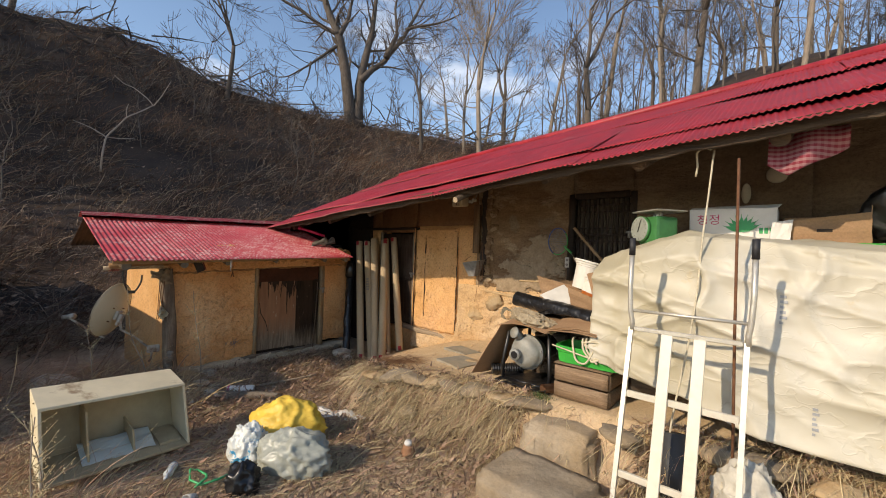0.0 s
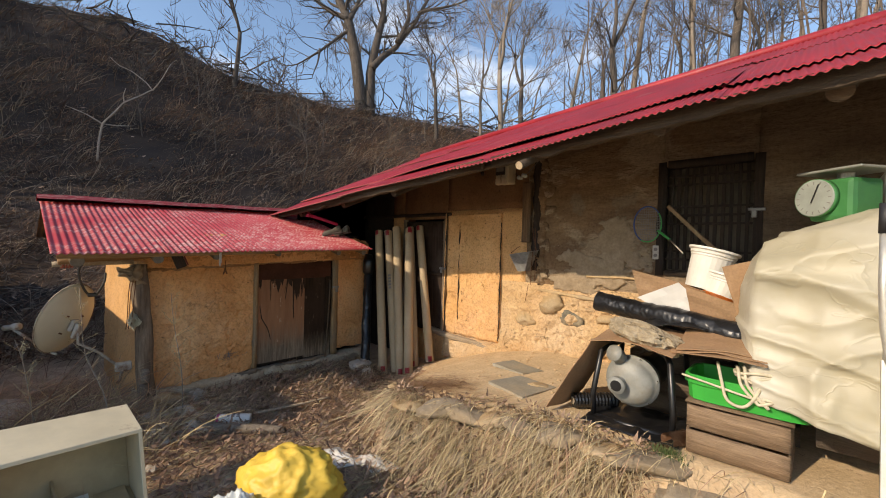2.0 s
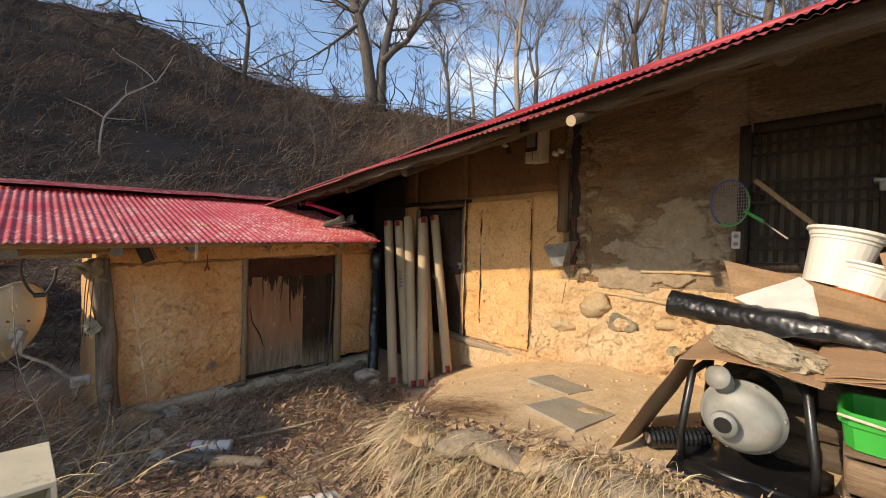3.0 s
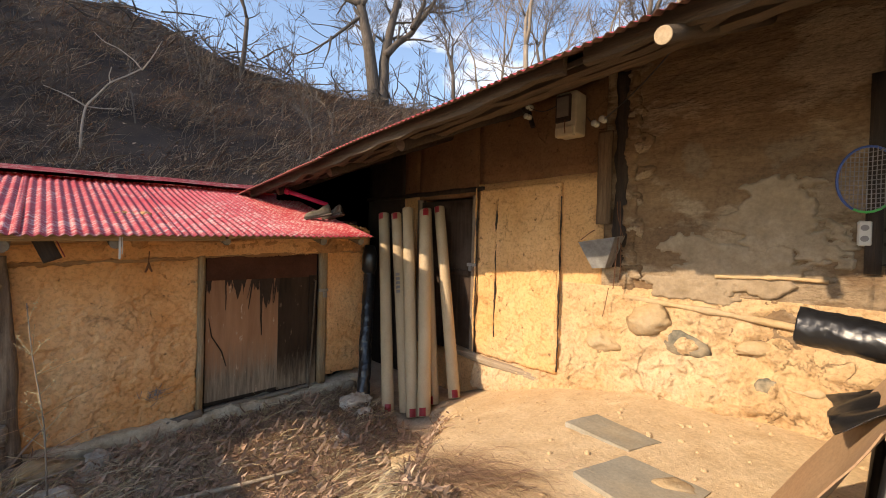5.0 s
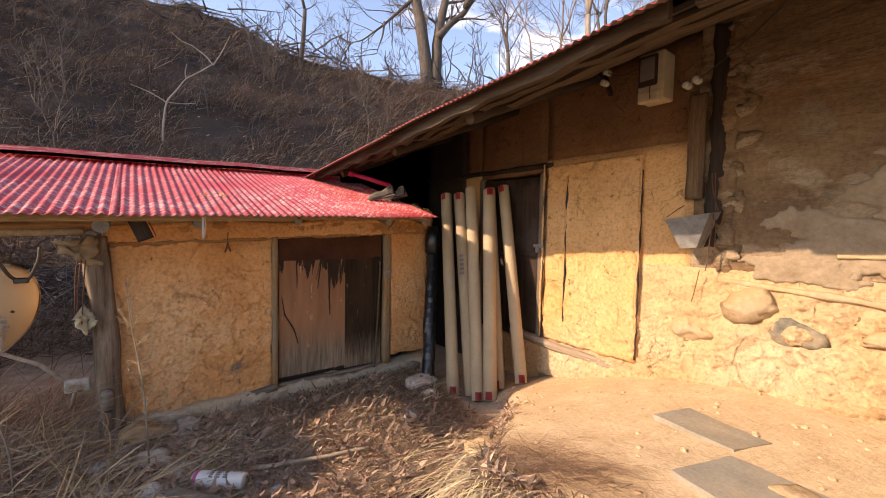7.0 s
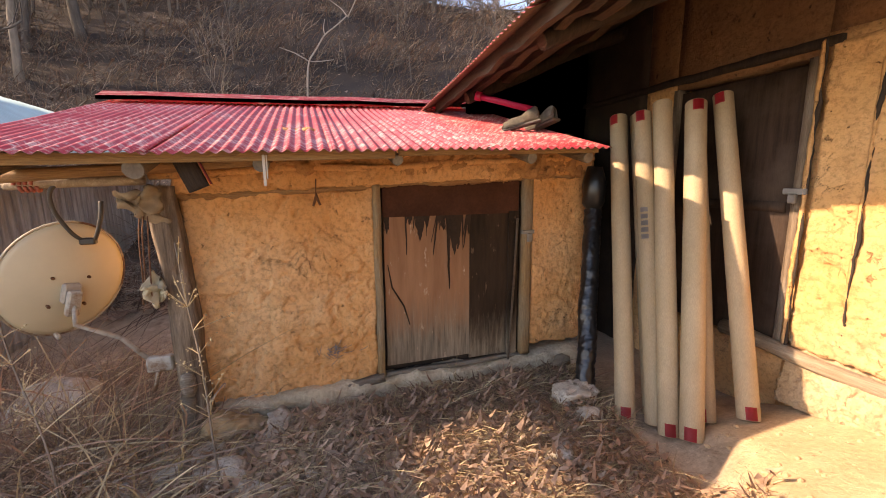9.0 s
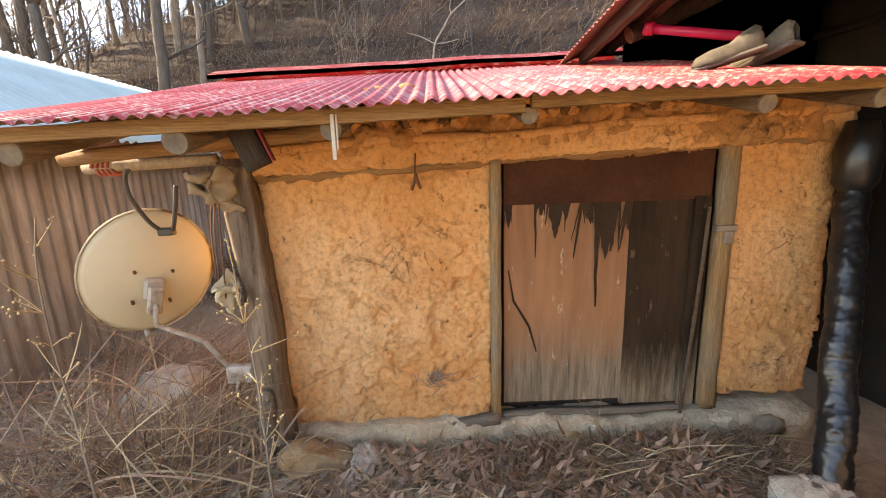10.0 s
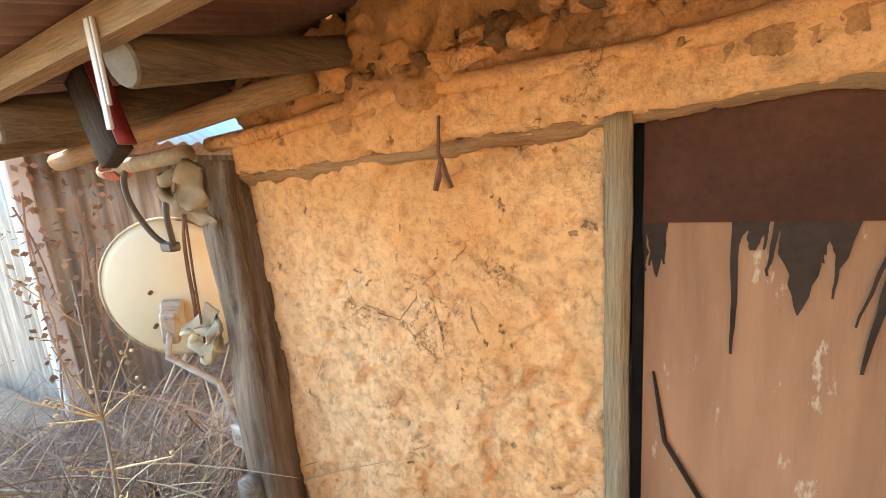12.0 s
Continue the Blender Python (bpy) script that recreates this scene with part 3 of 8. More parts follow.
# eave timbers: rafters, fascia, battens
def build_eave():
    rafters = [(-0.55, 0.05), (0.55, 0.05), (1.55, 0.05), (3.33, 0.033), (4.25, 0.045), (5.1, 0.06), (6.0, 0.06), (6.9, 0.06), (7.9, 0.06)]
    for k, (x, r) in enumerate(rafters):
        e = empty("rafter", "round log rafter carrying the eave, pale sawn end" if x == 3.33 else "round log rafter under the eave, coloured dark for the eave shade", "rafter", group="rafters of the farmhouse", kind="structure")
        bm = bmesh.new()
        y0 = -1.66 if x == 3.33 else -1.42
        a = Vector((x, y0, roof_z(x, y0) - 0.10 - r))
        b = Vector((x + 0.12, 0.12, roof_z(x + 0.1, 0.1) - 0.13 - r))
        tube(bm, bent(a, b, 8, 0.015, k), [r * (1 + 0.1 * math.sin(k + i)) for i in range(9)], 12)
        # eave shade is in the wood colour, near black for the left rafters
        part("log", bm, SHADED_TIMBER if x > 2 else DARK_TIMBER, e, "", True)
        bm = bmesh.new()
        d = (a - b).normalized()
        tube(bm, [a + d * 0.001, a + d * 0.006], [r * 0.97, r * 0.93], 14)
        part("sawn_end", bm, END_GRAIN if x == 3.33 else TIMBER, e, "pale sawn end grain" if x == 3.33 else "")
    t = empty("eave_boards", "weathered boards and battens along the eave, coloured dark for the eave shade", "eave timber", kind="structure")
    r = random.Random(5)
    x = X0 + 0.1
    while x < 8.8:
        w = r.uniform(1.4, 2.3)
        for j, (y, dz, h, th) in enumerate(((-1.52, 0.03, 0.09, 0.04), (-1.36, 0.07, 0.07, 0.06), (-1.12, 0.08, 0.09, 0.07), (-0.6, 0.08, 0.08, 0.07))):
            bm = bmesh.new()
            xa, xb = x + r.uniform(-0.2, 0.1), x + w + r.uniform(-0.05, 0.2)
            pts = []
            for i in range(25):
                xx = xa + (xb - xa) * i / 24
                pts.append(Vector((xx, y + 0.02 * noise.noise(Vector((xx, j, 0))), roof_z(xx, y) - dz - h / 2 + 0.012 * noise.noise(Vector((xx * 2, j, 3))))))
            rings = []
            for p in pts:
                jag = 0.03 * noise.noise(Vector((p.x * 5, j, 9)))
                rings.append([bm.verts.new(p + Vector((0, sy * th / 2, sz * h / 2 + (jag if sz < 0 else 0)))) for sy, sz in ((-1, -1), (1, -1), (1, 1), (-1, 1))])
            for a, b in zip(rings, rings[1:]):
                for q in range(4):
                    bm.faces.new((a[q], a[(q + 1) % 4], b[(q + 1) % 4], b[q]))
            bm.faces.new(rings[0][::-1])
            bm.faces.new(rings[-1])
            part("board", bm, SHADED_TIMBER, t)
        x += w
    # wall plate beam above the door
    bm = rough_box((-0.9, -0.05, 1.90), (1.18, 0.03, 1.97), 0.06, 0.012, 5, 2, 0.012)
    part("lintel", bm, DARK_TIMBER, t, "", True)


# old timber made darker, with the shade under the eave in its colour
SHADED_TIMBER = wood_mat("shaded_eave_timber", (0.05, 0.031, 0.018), (0.155, 0.098, 0.056), 0, grey=(0.12, 0.085, 0.055))
END_GRAIN = rough_mat("sawn_end_grain", (0.42, 0.30, 0.18), (0.62, 0.48, 0.32), 12, fine=90)
build_eave()


def build_house_door():
    d = empty("door_1", "dark weathered plank door with a galvanised hasp", "door", kind="structure")
    x0, x1, z0, z1 = DOOR[0] + 0.02, DOOR[1] - 0.04, DOOR[2] + 0.03, DOOR[3] - 0.03
    part("plank", rough_box((x0, 0.0, z0), (x1, 0.035, z1), 0.1, 0.003, 2, 1, 0.004), OLD_DOOR, d, "", True)
    for xa in (x0 - 0.02, x1 - 0.02):
        part("door_frame", rough_box((xa, -0.03, z0 - 0.02), (xa + 0.06, 0.07, z1 + 0.03), 0.12, 0.004, 2, xa, 0.005), TIMBER_Z, d, "", True)
    part("batten", rough_box((x0 + 0.1, -0.015, 1.02), (x1 - 0.05, 0.005, 1.09), 0.1, 0.003, 2, 4, 0.003), OLD_DOOR, d, "", True)
    bm = bmesh.new()
    box(bm, (x1 - 0.05, -0.055, 1.13), (x1 + 0.07, -0.032, 1.165), 0.004)
    box(bm, (x1 - 0.01, -0.075, 1.08), (x1 + 0.03, -0.045, 1.135), 0.006)
    part("hasp", bm, GALV, d, "galvanised hasp and padlock")


OLD_DOOR = rough_mat("old_dark_door", (0.022, 0.013, 0.009), (0.065, 0.040, 0.028), 2.5, (0.085, 0.06, 0.045), 2.2, rough=0.75, bump=0.4, stretch=(9, 9, 0.6))
GALV = plain_mat("galvanised_steel", (0.30, 0.29, 0.27), 0.6, 0.6, 0.3, 18)
OLD_DOOR.node_tree.nodes["Principled BSDF"].inputs["Specular IOR Level"].default_value = 0.15
build_house_door()


def build_panel():
    p = empty("mud_panel", "ochre mud-plastered wall panel between cracked timber strips", "wall panel", kind="structure")
    part("plaster", weathered(crumbly((1.13, -0.035, 0.24), (2.06, 0.02, 1.93), 0.013, 0.014, 8), 8, 0.6), MUD_PALE, p, "", True)
    for x, z0, z1, w in ((1.10, 0.2, 1.95, 0.035), (1.36, 0.3, 1.82, 0.022), (2.05, 0.27, 1.80, 0.035)):
        bm = crumbly((x - w * 0.4, -0.050, z0), (x + w * 0.4, -0.026, z1), 0.012, 0.011, x * 3)
        part("strip", bm, MUD_PALE, p, "mud-daubed split strip", True)
        bm = bmesh.new()
        pts = []
        n = 60
        for i in range(n + 1):
            z = z0 + (z1 - z0) * i / n
            pts.append(Vector((x + w * 0.45 + 0.010 * noise.noise(Vector((z * 9, x, 0))) + 0.007 * noise.noise(Vector((z * 31, x, 4))), -0.040, z)))
        tube(bm, pts, [max(0.0015, 0.006 + 0.010 * noise.noise(Vector((q.z * 6, x, 7)))) for q in pts], 6)
        part("crack", bm, NEAR_BLACK, p, "dark crack beside the strip", True)
    bm = bmesh.new()
    pts = bent((0.72, -0.02, 0.22), (2.12, -0.07, 0.16), 14, 0.02, 3)
    tube(bm, pts, [0.05 - 0.0012 * i for i in range(15)], 9)
    part("sill_log", bm, SILL, p, "pale peeled sill log", True)


TIMBER_PALE = wood_mat("pale_split_timber", (0.40, 0.24, 0.11), (0.60, 0.41, 0.22), 2)
SILL = wood_mat("peeled_log", (0.42, 0.31, 0.2), (0.62, 0.5, 0.36), 0)
build_panel()


POST_GREY = wood_mat("grey_weathered_post", (0.13, 0.085, 0.055), (0.40, 0.29, 0.20), 2, scale=2.0, grey=(0.30, 0.235, 0.175))
POST_BROWN = wood_mat("brown_upright_board", (0.16, 0.09, 0.045), (0.34, 0.21, 0.11), 2)


def build_wall_post():
    p = empty("wall_post", "weathered upright post against the farmhouse wall", "post", kind="structure")
    part("board", rough_box((2.385, -0.085, 1.54), (2.505, -0.03, 2.30), 0.03, 0.008, 3, 4, 0.008), POST_BROWN, p, "", True)
    part("dark_post", rough_box((2.50, -0.03, 1.2), (2.62, 0.03, 2.75), 0.03, 0.025, 6, 6, 0.01), DARK_TIMBER, p, "", True)
    r = random.Random(6)
    part("crumbled_mud", weathered(crumbly((2.58, -0.016, 1.05), (2.67, 0.03, 2.72), 0.014, 0.022, 12), 4.0, 9.0, 1.6), WALL_EARTH, p, "crumbled dark earth beside the post", True)
    for i in range(6):
        q = r.uniform(0.05, 0.10)
        ob = part("clod", rock(q, i * 1.3 + 3, 3, (r.uniform(0.8, 1.3), 0.30, r.uniform(0.6, 1.0)), 0.6), WALL_EARTH, p, "", True)
        ob.location = (2.66 + r.uniform(-0.04, 0.10), -0.01, 1.25 + 0.24 * i + r.uniform(-0.06, 0.06))


build_wall_post()


def build_base_stones():
    r = random.Random(8)
    named = [(2.80, 0.84, 0.20, 0.12, ROCK_MUD, 0.075), (3.06, 0.70, 0.135, 0.105, STONE_DARK, 0.035), (3.50, 0.53, 0.075, 0.085, STONE_DARK, 0.035),
             (2.44, 0.62, 0.16, 0.10, ROCK_MUD, 0.06), (3.40, 0.74, 0.13, 0.05, ROCK_MUD, 0.02), (3.68, 0.55, 0.10, 0.045, ROCK_MUD, 0.02)]
    base = empty("stone_footing", "rubble stone footing daubed with mud below the wall", "stone footing", kind="structure")
    for i, (x, z, w, h, m, d) in enumerate(named):
        if x < 4.4 or i % 2:
            ob = part("stone", rock(1.0, i * 1.7, 3, (w, d + 0.03, h), 0.42), m, base, "", True)
            ob.location = (x, -0.02, z)
            ob.rotation_euler = (0, r.uniform(-0.2, 0.2), 0)
    for a, b, rad, sd in (((2.62, -0.018, 0.985), (3.98, -0.022, 0.89), 0.022, 2), ((3.2, -0.03, 1.19), (3.75, -0.02, 1.2), 0.012, 4)):
        bm = bmesh.new()
        tube(bm, bent(a, b, 12, 0.02, sd), [rad * (1 + 0.7 * noise.noise(Vector((i * 0.9, sd, 0)))) for i in range(13)], 8)
        part("bond_timber", bm, ROCK_MUD, base, "pale timber laid in the wall", True)
    # rubble face: stones swell out of the mud, with the joints set back
    def face(u, v):
        x, z = 1.12 + 4.6 * u, -0.1 + 1.16 * v
        p = Vector((x * 3.2 + 0.3 * noise.noise(Vector((x * 3, z * 3, 0))), 0.0, z * 5.2 + 0.3 * noise.noise(Vector((x * 3, z * 3, 9)))))
        dist = noise.voronoi(p)[0]
        stone = min(1.0, (dist[1] - dist[0]) * 2.4)
        on = sstep(2.15, 2.5, x)
        d = 0.012 + (0.034 * stone - 0.008) * on + 0.035 * noise.noise(Vector((x * 2.1, z * 2.1, 4))) + 0.012 * noise.noise(Vector((x * 9, z * 9, 1))) + 0.006 * noise.noise(Vector((x * 25, z * 25, 2)))
        d += 0.09 * (1 - sstep(0.0, 0.45, z - terrace(x, 0)))
        d *= 1 - sstep(0.90, 1.0, v + 0.05 * noise.noise(Vector((x * 4, 0, 0))))
        low = sstep(0.24, 0.20, z) if x < 2.1 else 1.0
        return Vector((x, -max(d * max(low, 0.15 if x < 2.1 else 1.0), -0.03) - 0.004, z))
    part("rubble_face", weathered(sheet(face, 420, 106, 0.02), 3.0, 0.6, -1.0), WALL_STONE, base, "", True)
    # ragged cement daub on the wall above
    for k, (xa, xb, za, zb, sd) in enumerate(((2.66, 3.9, 0.98, 1.62, 1.0), (2.66, 3.4, 0.96, 1.22, 5.0), (3.2, 3.92, 1.2, 1.9, 9.0), (4.7, 6.5, 1.0, 1.8, 13.0))):
        def daub(u, w):
            x, z = xa + (xb - xa) * u, za + (zb - za) * w
            edge = min(u, 1 - u, w, 1 - w) * 2.2
            q = noise.noise(Vector((x * 2.2 + sd, z * 4.2, sd))) + 0.4 * noise.noise(Vector((x * 7, z * 12, sd))) + 0.18 * noise.noise(Vector((x * 22, z * 34, sd))) + edge - 0.50
            lift = sstep(-0.05, 0.05, q)
            y = 0.03 - lift * (0.050 + 0.003 * k) - 0.006 * noise.noise(Vector((x * 9, z * 14, 2))) - 0.004 * noise.noise(Vector((x * 30, z * 30, 5)))
            return Vector((x, y, z))
        bm = sheet(daub, int((xb - xa) / 0.011), int((zb - za) / 0.011))
        part("cement_daub", bm, DAUB, base, "pale ragged cement daub", True)


DAUB = rough_mat("pale_cement_daub", (0.25, 0.185, 0.115), (0.40, 0.31, 0.21), 9, (0.30, 0.215, 0.13), 1.3, bump=0.8, dist=0.015, fine=34)
WALL_STONE = mud_mat("mud_covered_stone", (0.50, 0.315, 0.155), (0.66, 0.45, 0.24), (0.62, 0.45, 0.28), crack=5.0, crack_w=0.014, crack_dark=0.25, relief=1.5)
TERRA = rough_mat("reddish_stone", (0.25, 0.12, 0.06), (0.4, 0.22, 0.12), 8)
build_base_stones()


def build_window():
    w = empty("window_1", "dark timber lattice window, boarded behind", "window", kind="structure")
    x0, x1, z0, z1 = WIN
    part("backing", rough_box((x0, 0.10, z0), (x1, 0.13, z1), 0.3, 0.002, 1, 0), PAPER, w, "grimy paper behind the lattice")
    for lo, hi in (((x0 - 0.05, -0.03, z0 - 0.05), (x0 + 0.03, 0.1, z1 + 0.05)), ((x1 - 0.03, -0.03, z0 - 0.05), (x1 + 0.05, 0.1, z1 + 0.05)),
                   ((x0 + 0.03, -0.03, z1 - 0.02), (x1 - 0.03, 0.1, z1 + 0.06)), ((x0 + 0.03, -0.03, z0 - 0.05), (x1 - 0.03, 0.1, z0 + 0.02))):
        part("window_frame", rough_box(lo, hi, 0.12, 0.006, 3, lo[0], 0.006), DARK_TIMBER, w, "", True)
    n = 11
    for i in range(n):
        x = x0 + 0.07 + (x1 - x0 - 0.14) * i / (n - 1)
        bm = bmesh.new()
        box(bm, (x - 0.014, 0.03, z0 + 0.02), (x + 0.014, 0.055, z1 - 0.02), 0.003)
        part("lattice_bar", bm, DARK_TIMBER, w)
    for z in (z0 + 0.12, z0 + 0.20, z0 + 0.46, z0 + 0.54, z0 + 0.62, z1 - 0.18, z1 - 0.10):
        bm = bmesh.new()
        box(bm, (x0 + 0.03, 0.022, z - 0.010), (x1 - 0.03, 0.045, z + 0.010), 0.003)
        part("lattice_bar", bm, DARK_TIMBER, w)
    bm = bmesh.new()
    box(bm, (x1 - 0.06, -0.05, 1.86), (x1 + 0.06, -0.032, 1.885), 0.003)
    box(bm, (x1 - 0.035, -0.075, 1.80), (x1 + 0.005, -0.045, 1.86), 0.006)
    part("padlock", bm, GALV, w, "steel hasp and padlock")
    st = empty("wooden_batten", "grey wooden batten leaning across the lattice window", "batten")
    bm = bmesh.new()
    tube(bm, bent((4.0, -0.10, 1.92), (4.42, -0.2, 1.50), 6, 0.004, 2), 0.022, 4)
    part("batten", bm, TIMBER_PALE, st)


PAPER = plain_mat("grimy_window_paper", (0.22, 0.18, 0.13), 0.8, 0, 0.55, 4)
build_window()

# ---- shed ----
FOOT = rough_mat("weathered_cement_footing", (0.44, 0.35, 0.24), (0.72, 0.61, 0.44), 5, (0.60, 0.45, 0.27), 1.2, bump=0.9, dist=0.03, fine=40)
S_EAVE = 0.66


def shed_eave_z(y):
    return 1.412 + (y + 0.9) * 0.028


def shed_roof_z(x, y):
    return shed_eave_z(y) + (S_EAVE - x) * 0.269


def build_shed():
    bm = weathered(crumbly((-0.2, -3.38, -0.30), (0.0, -2.29, 1.215), 0.010, 0.016, 5.0), 5.0, 0.75, 1.2)
    tagged(link("wall_shed", bm, MUD, smooth=True), "cracked orange mud-plastered shed wall", "wall", kind="structure")
    bm = weathered(crumbly((-0.2, -1.115, -0.05), (0.0, -0.62, 1.32), 0.012, 0.014, 6.0), 6.0, 0.4)
    tagged(link("wall_shed_end", bm, MUD, smooth=True), "orange mud-plastered shed wall beside the plank door", "wall", kind="structure")
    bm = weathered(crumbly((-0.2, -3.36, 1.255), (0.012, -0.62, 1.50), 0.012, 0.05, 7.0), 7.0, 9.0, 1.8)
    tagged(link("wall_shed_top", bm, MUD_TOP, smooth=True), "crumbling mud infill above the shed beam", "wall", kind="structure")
    # clods packed between the beam and the eave
    r = random.Random(14)
    infill = empty("mud_infill", "crumbling mud clods packed under the shed eave", "mud infill", kind="structure")
    y = -3.25
    while y < -0.7:
        s = r.uniform(0.022, 0.06)
        ob = part("clod", rock(1.0, y * 7 + 40, 3, (0.05, s * 1.3, s * 0.9), 0.7), MUD if r.random() < 0.6 else MUD_BROWN, infill, "", True)
        ob.location = (0.015 + r.uniform(-0.02, 0.015), y, 1.352 + (y + 3.3) * 0.043 + r.uniform(-0.02, 0.045))
        y += s * 1.35
    bm = rough_box((-2.3, -3.42, -0.5), (-0.05, -3.30, 1.48), 0.07, 0.015, 2.5, 8.0)
    tagged(link("wall_shed_side", bm, MUD_PALE, smooth=True), "pale mud side wall of the shed", "wall", kind="structure")
    bm = rough_box((-2.3, -0.75, -0.4), (-0.2, -0.62, 1.6), 0.1, 0.01, 2.5, 9.0)
    tagged(link("wall_shed_inner", bm, NEAR_BLACK, smooth=True), "dark inner side wall of the shed", "wall", kind="structure")
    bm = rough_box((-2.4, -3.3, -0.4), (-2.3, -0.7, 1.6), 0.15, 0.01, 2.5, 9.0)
    tagged(link("wall_shed_back", bm, NEAR_BLACK, smooth=True), "dark back wall of the shed", "wall", kind="structure")
    # footing
    foot = empty("shed_footing", "cement and rubble footing under the shed wall", "footing", kind="structure")
    part("cement", crumbly((-0.22, -3.45, -0.8), (0.05, -0.60, -0.13), 0.035, 0.045, 3), FOOT, foot, "", True)
    r = random.Random(4)
    for i in range(6):
        y = -3.36 + i * 0.5 + r.uniform(-0.04, 0.04)
        ob = part("stone", rock(1.0, i * 2.1 + 5, 2, (0.09, r.uniform(0.09, 0.15), r.uniform(0.06, 0.10)), 0.24), STONE if i % 3 else ROCK_MUD, foot, "", True)
        ob.location = (0.03, y, -0.28 + 0.05 * sstep(-3, -1, y) + r.uniform(-0.04, 0.02))
    # sill plank, beam, jambs
    t = empty("shed_timber_frame", "old weathered timber frame of the shed", "timber frame", kind="structure")
    for a, b, ra, rb, sd, mat in (((0.02, -3.36, -0.27), (0.02, -2.26, -0.12), 0.035, 0.035, 1, TIMBER_GREY),
                                  ((0.022, -3.50, 1.262), (0.020, -0.62, 1.385), 0.024, 0.022, 3, MUD)):
        bm = bmesh.new()
        tube(bm, bent(a, b, 16, 0.016, sd), [ra + (rb - ra) * i / 16 + 0.008 * noise.noise(Vector((i * 0.8, sd, 0))) for i in range(17)], 9)
        part("beam", bm, mat, t, "", True)
    for lo, hi, mat, sd, lab in (((-0.08, -3.40, -0.045), (0.026, -0.62, 0.075), MUD, 3, "mud-daubed beam"), ((-0.06, -3.42, -0.062), (0.018, -0.62, -0.03), BEAM, 6, "bare lower edge of the beam")):
        bm = weathered(crumbly(lo, hi, 0.013, 0.014, sd), sd)
        for v in bm.verts:
            v.co.z += 1.19 + (v.co.y + 3.4) * 0.044
        part("lintel_beam", bm, mat, t, lab, True)
    part("jamb", rough_box((-0.04, -2.305, -0.12), (0.03, -2.245, 1.21), 0.04, 0.005, 4, 1, 0.006), JAMB, t, "", True)
    part("jamb", rough_box((-0.04, -1.205, -0.12), (0.025, -1.115, 1.29), 0.03, 0.006, 4, 2, 0.006), JAMB, t, "", True)
    # corner post
    post = empty("corner_post", "grey weathered corner post of the shed", "post", kind="structure")
    bm = bmesh.new()
    rings = tube(bm, bent((0.10, -3.33, -0.62), (0.02, -3.45, 1.20), 70, 0.02, 11), 0.07, 28)
    for i, ring in enumerate(rings):
        mid = sum((v.co for v in ring), Vector()) / len(ring)
        wide = 1.0 + 0.16 * noise.noise(Vector((i * 0.09, 0, 3)))
        for k, v in enumerate(ring):
            d = v.co - mid
            an = math.atan2(d.y, d.x)
            sq = (abs(math.cos(an)) ** 5 + abs(math.sin(an)) ** 5) ** (-0.2)
            split = max(0.0, 1 - abs(noise.noise(Vector((math.cos(an) * 3.8, math.sin(an) * 3.8, i * 0.03)))) * 9)
            v.co = mid + d * (wide * sq * (1 - 0.34 * split) * (1 + 0.07 * noise.noise(Vector((math.cos(an) * 6, math.sin(an) * 6, i * 0.12)))))
    part("post", bm, POST_GREY, post, "", True)
    part("cleat", rough_box((0.10, -3.44, 0.02), (0.19, -3.36, 0.16), 0.04, 0.006, 5, 1, 0.01), TIMBER_GREY, post, "", True)
    part("split_plank", rough_box((0.11, -3.46, -0.62), (0.17, -3.37, 0.02), 0.04, 0.012, 4, 6, 0.01), TIMBER_GREY, post, "grey split plank nailed to the post", True)
    for nm, lab, lo, hi, mt, sd in (("stone_block", "rough grey stone block against the corner post", (-0.02, -3.72, -0.62), (0.20, -3.50, -0.34), STONE, 4), ("wood_block", "short weathered timber block on a stone", (0.0, -3.70, -0.33), (0.22, -3.52, -0.24), TIMBER_GREY, 9), ("stone_block", "flat pale stone leaning on the shed footing", (0.05, -3.36, -0.42), (0.20, -2.98, -0.26), ROCK_MUD, 12)):
        q = empty(nm, lab, "block")
        part("block", rough_box(lo, hi, 0.03, 0.025, 5, sd, 0.02), mt, q, "", True)
    # rafters with round ends
    for k, (y, r2, xe) in enumerate(((-3.95, 0.05, 0.52), (-3.39, 0.044, 0.545), (-2.89, 0.037, 0.535), (-2.24, 0.030, 0.53), (-1.45, 0.034, 0.53), (-1.06, 0.036, 0.53))):
        e = empty("rafter", "round log rafter under the shed eave with a grey end", "rafter", group="rafters of the shed", kind="structure")
        bm = bmesh.new()
        a = Vector((xe, y, shed_roof_z(xe, y) - 0.05 - r2))
        b = Vector((-1.2, y - 0.05, shed_roof_z(-1.2, y) - 0.06 - r2))
        tube(bm, bent(a, b, 8, 0.015, k), r2, 11)
        part("log", bm, SHED_RAFTER, e, "", True)
        bm = bmesh.new()
        d = (a - b).normalized()
        tube(bm, [a + d * 0.001, a + d * 0.006], [r2 * 0.97, r2 * 0.92], 14)
        part("log_end", bm, END_GREY, e, "grey weathered end grain")
    # fascia in two lengths
    f = empty("fascia", "sawn timber fascia under the shed sheets", "fascia", kind="structure")
    for ya, yb, dz in ((-4.08, -2.26, 0.0), (-2.24, -1.02, 0.012)):
        bm = bmesh.new()
        rings = []
        for i in range(7):
            y = ya + (yb - ya) * i / 6
            z = shed_roof_z(0.56, y) - 0.020 + dz
            rings.append([bm.verts.new((xx, y, z + zz)) for xx, zz in ((0.545, -0.045), (0.572, -0.045), (0.572, 0.0), (0.545, 0.0))])
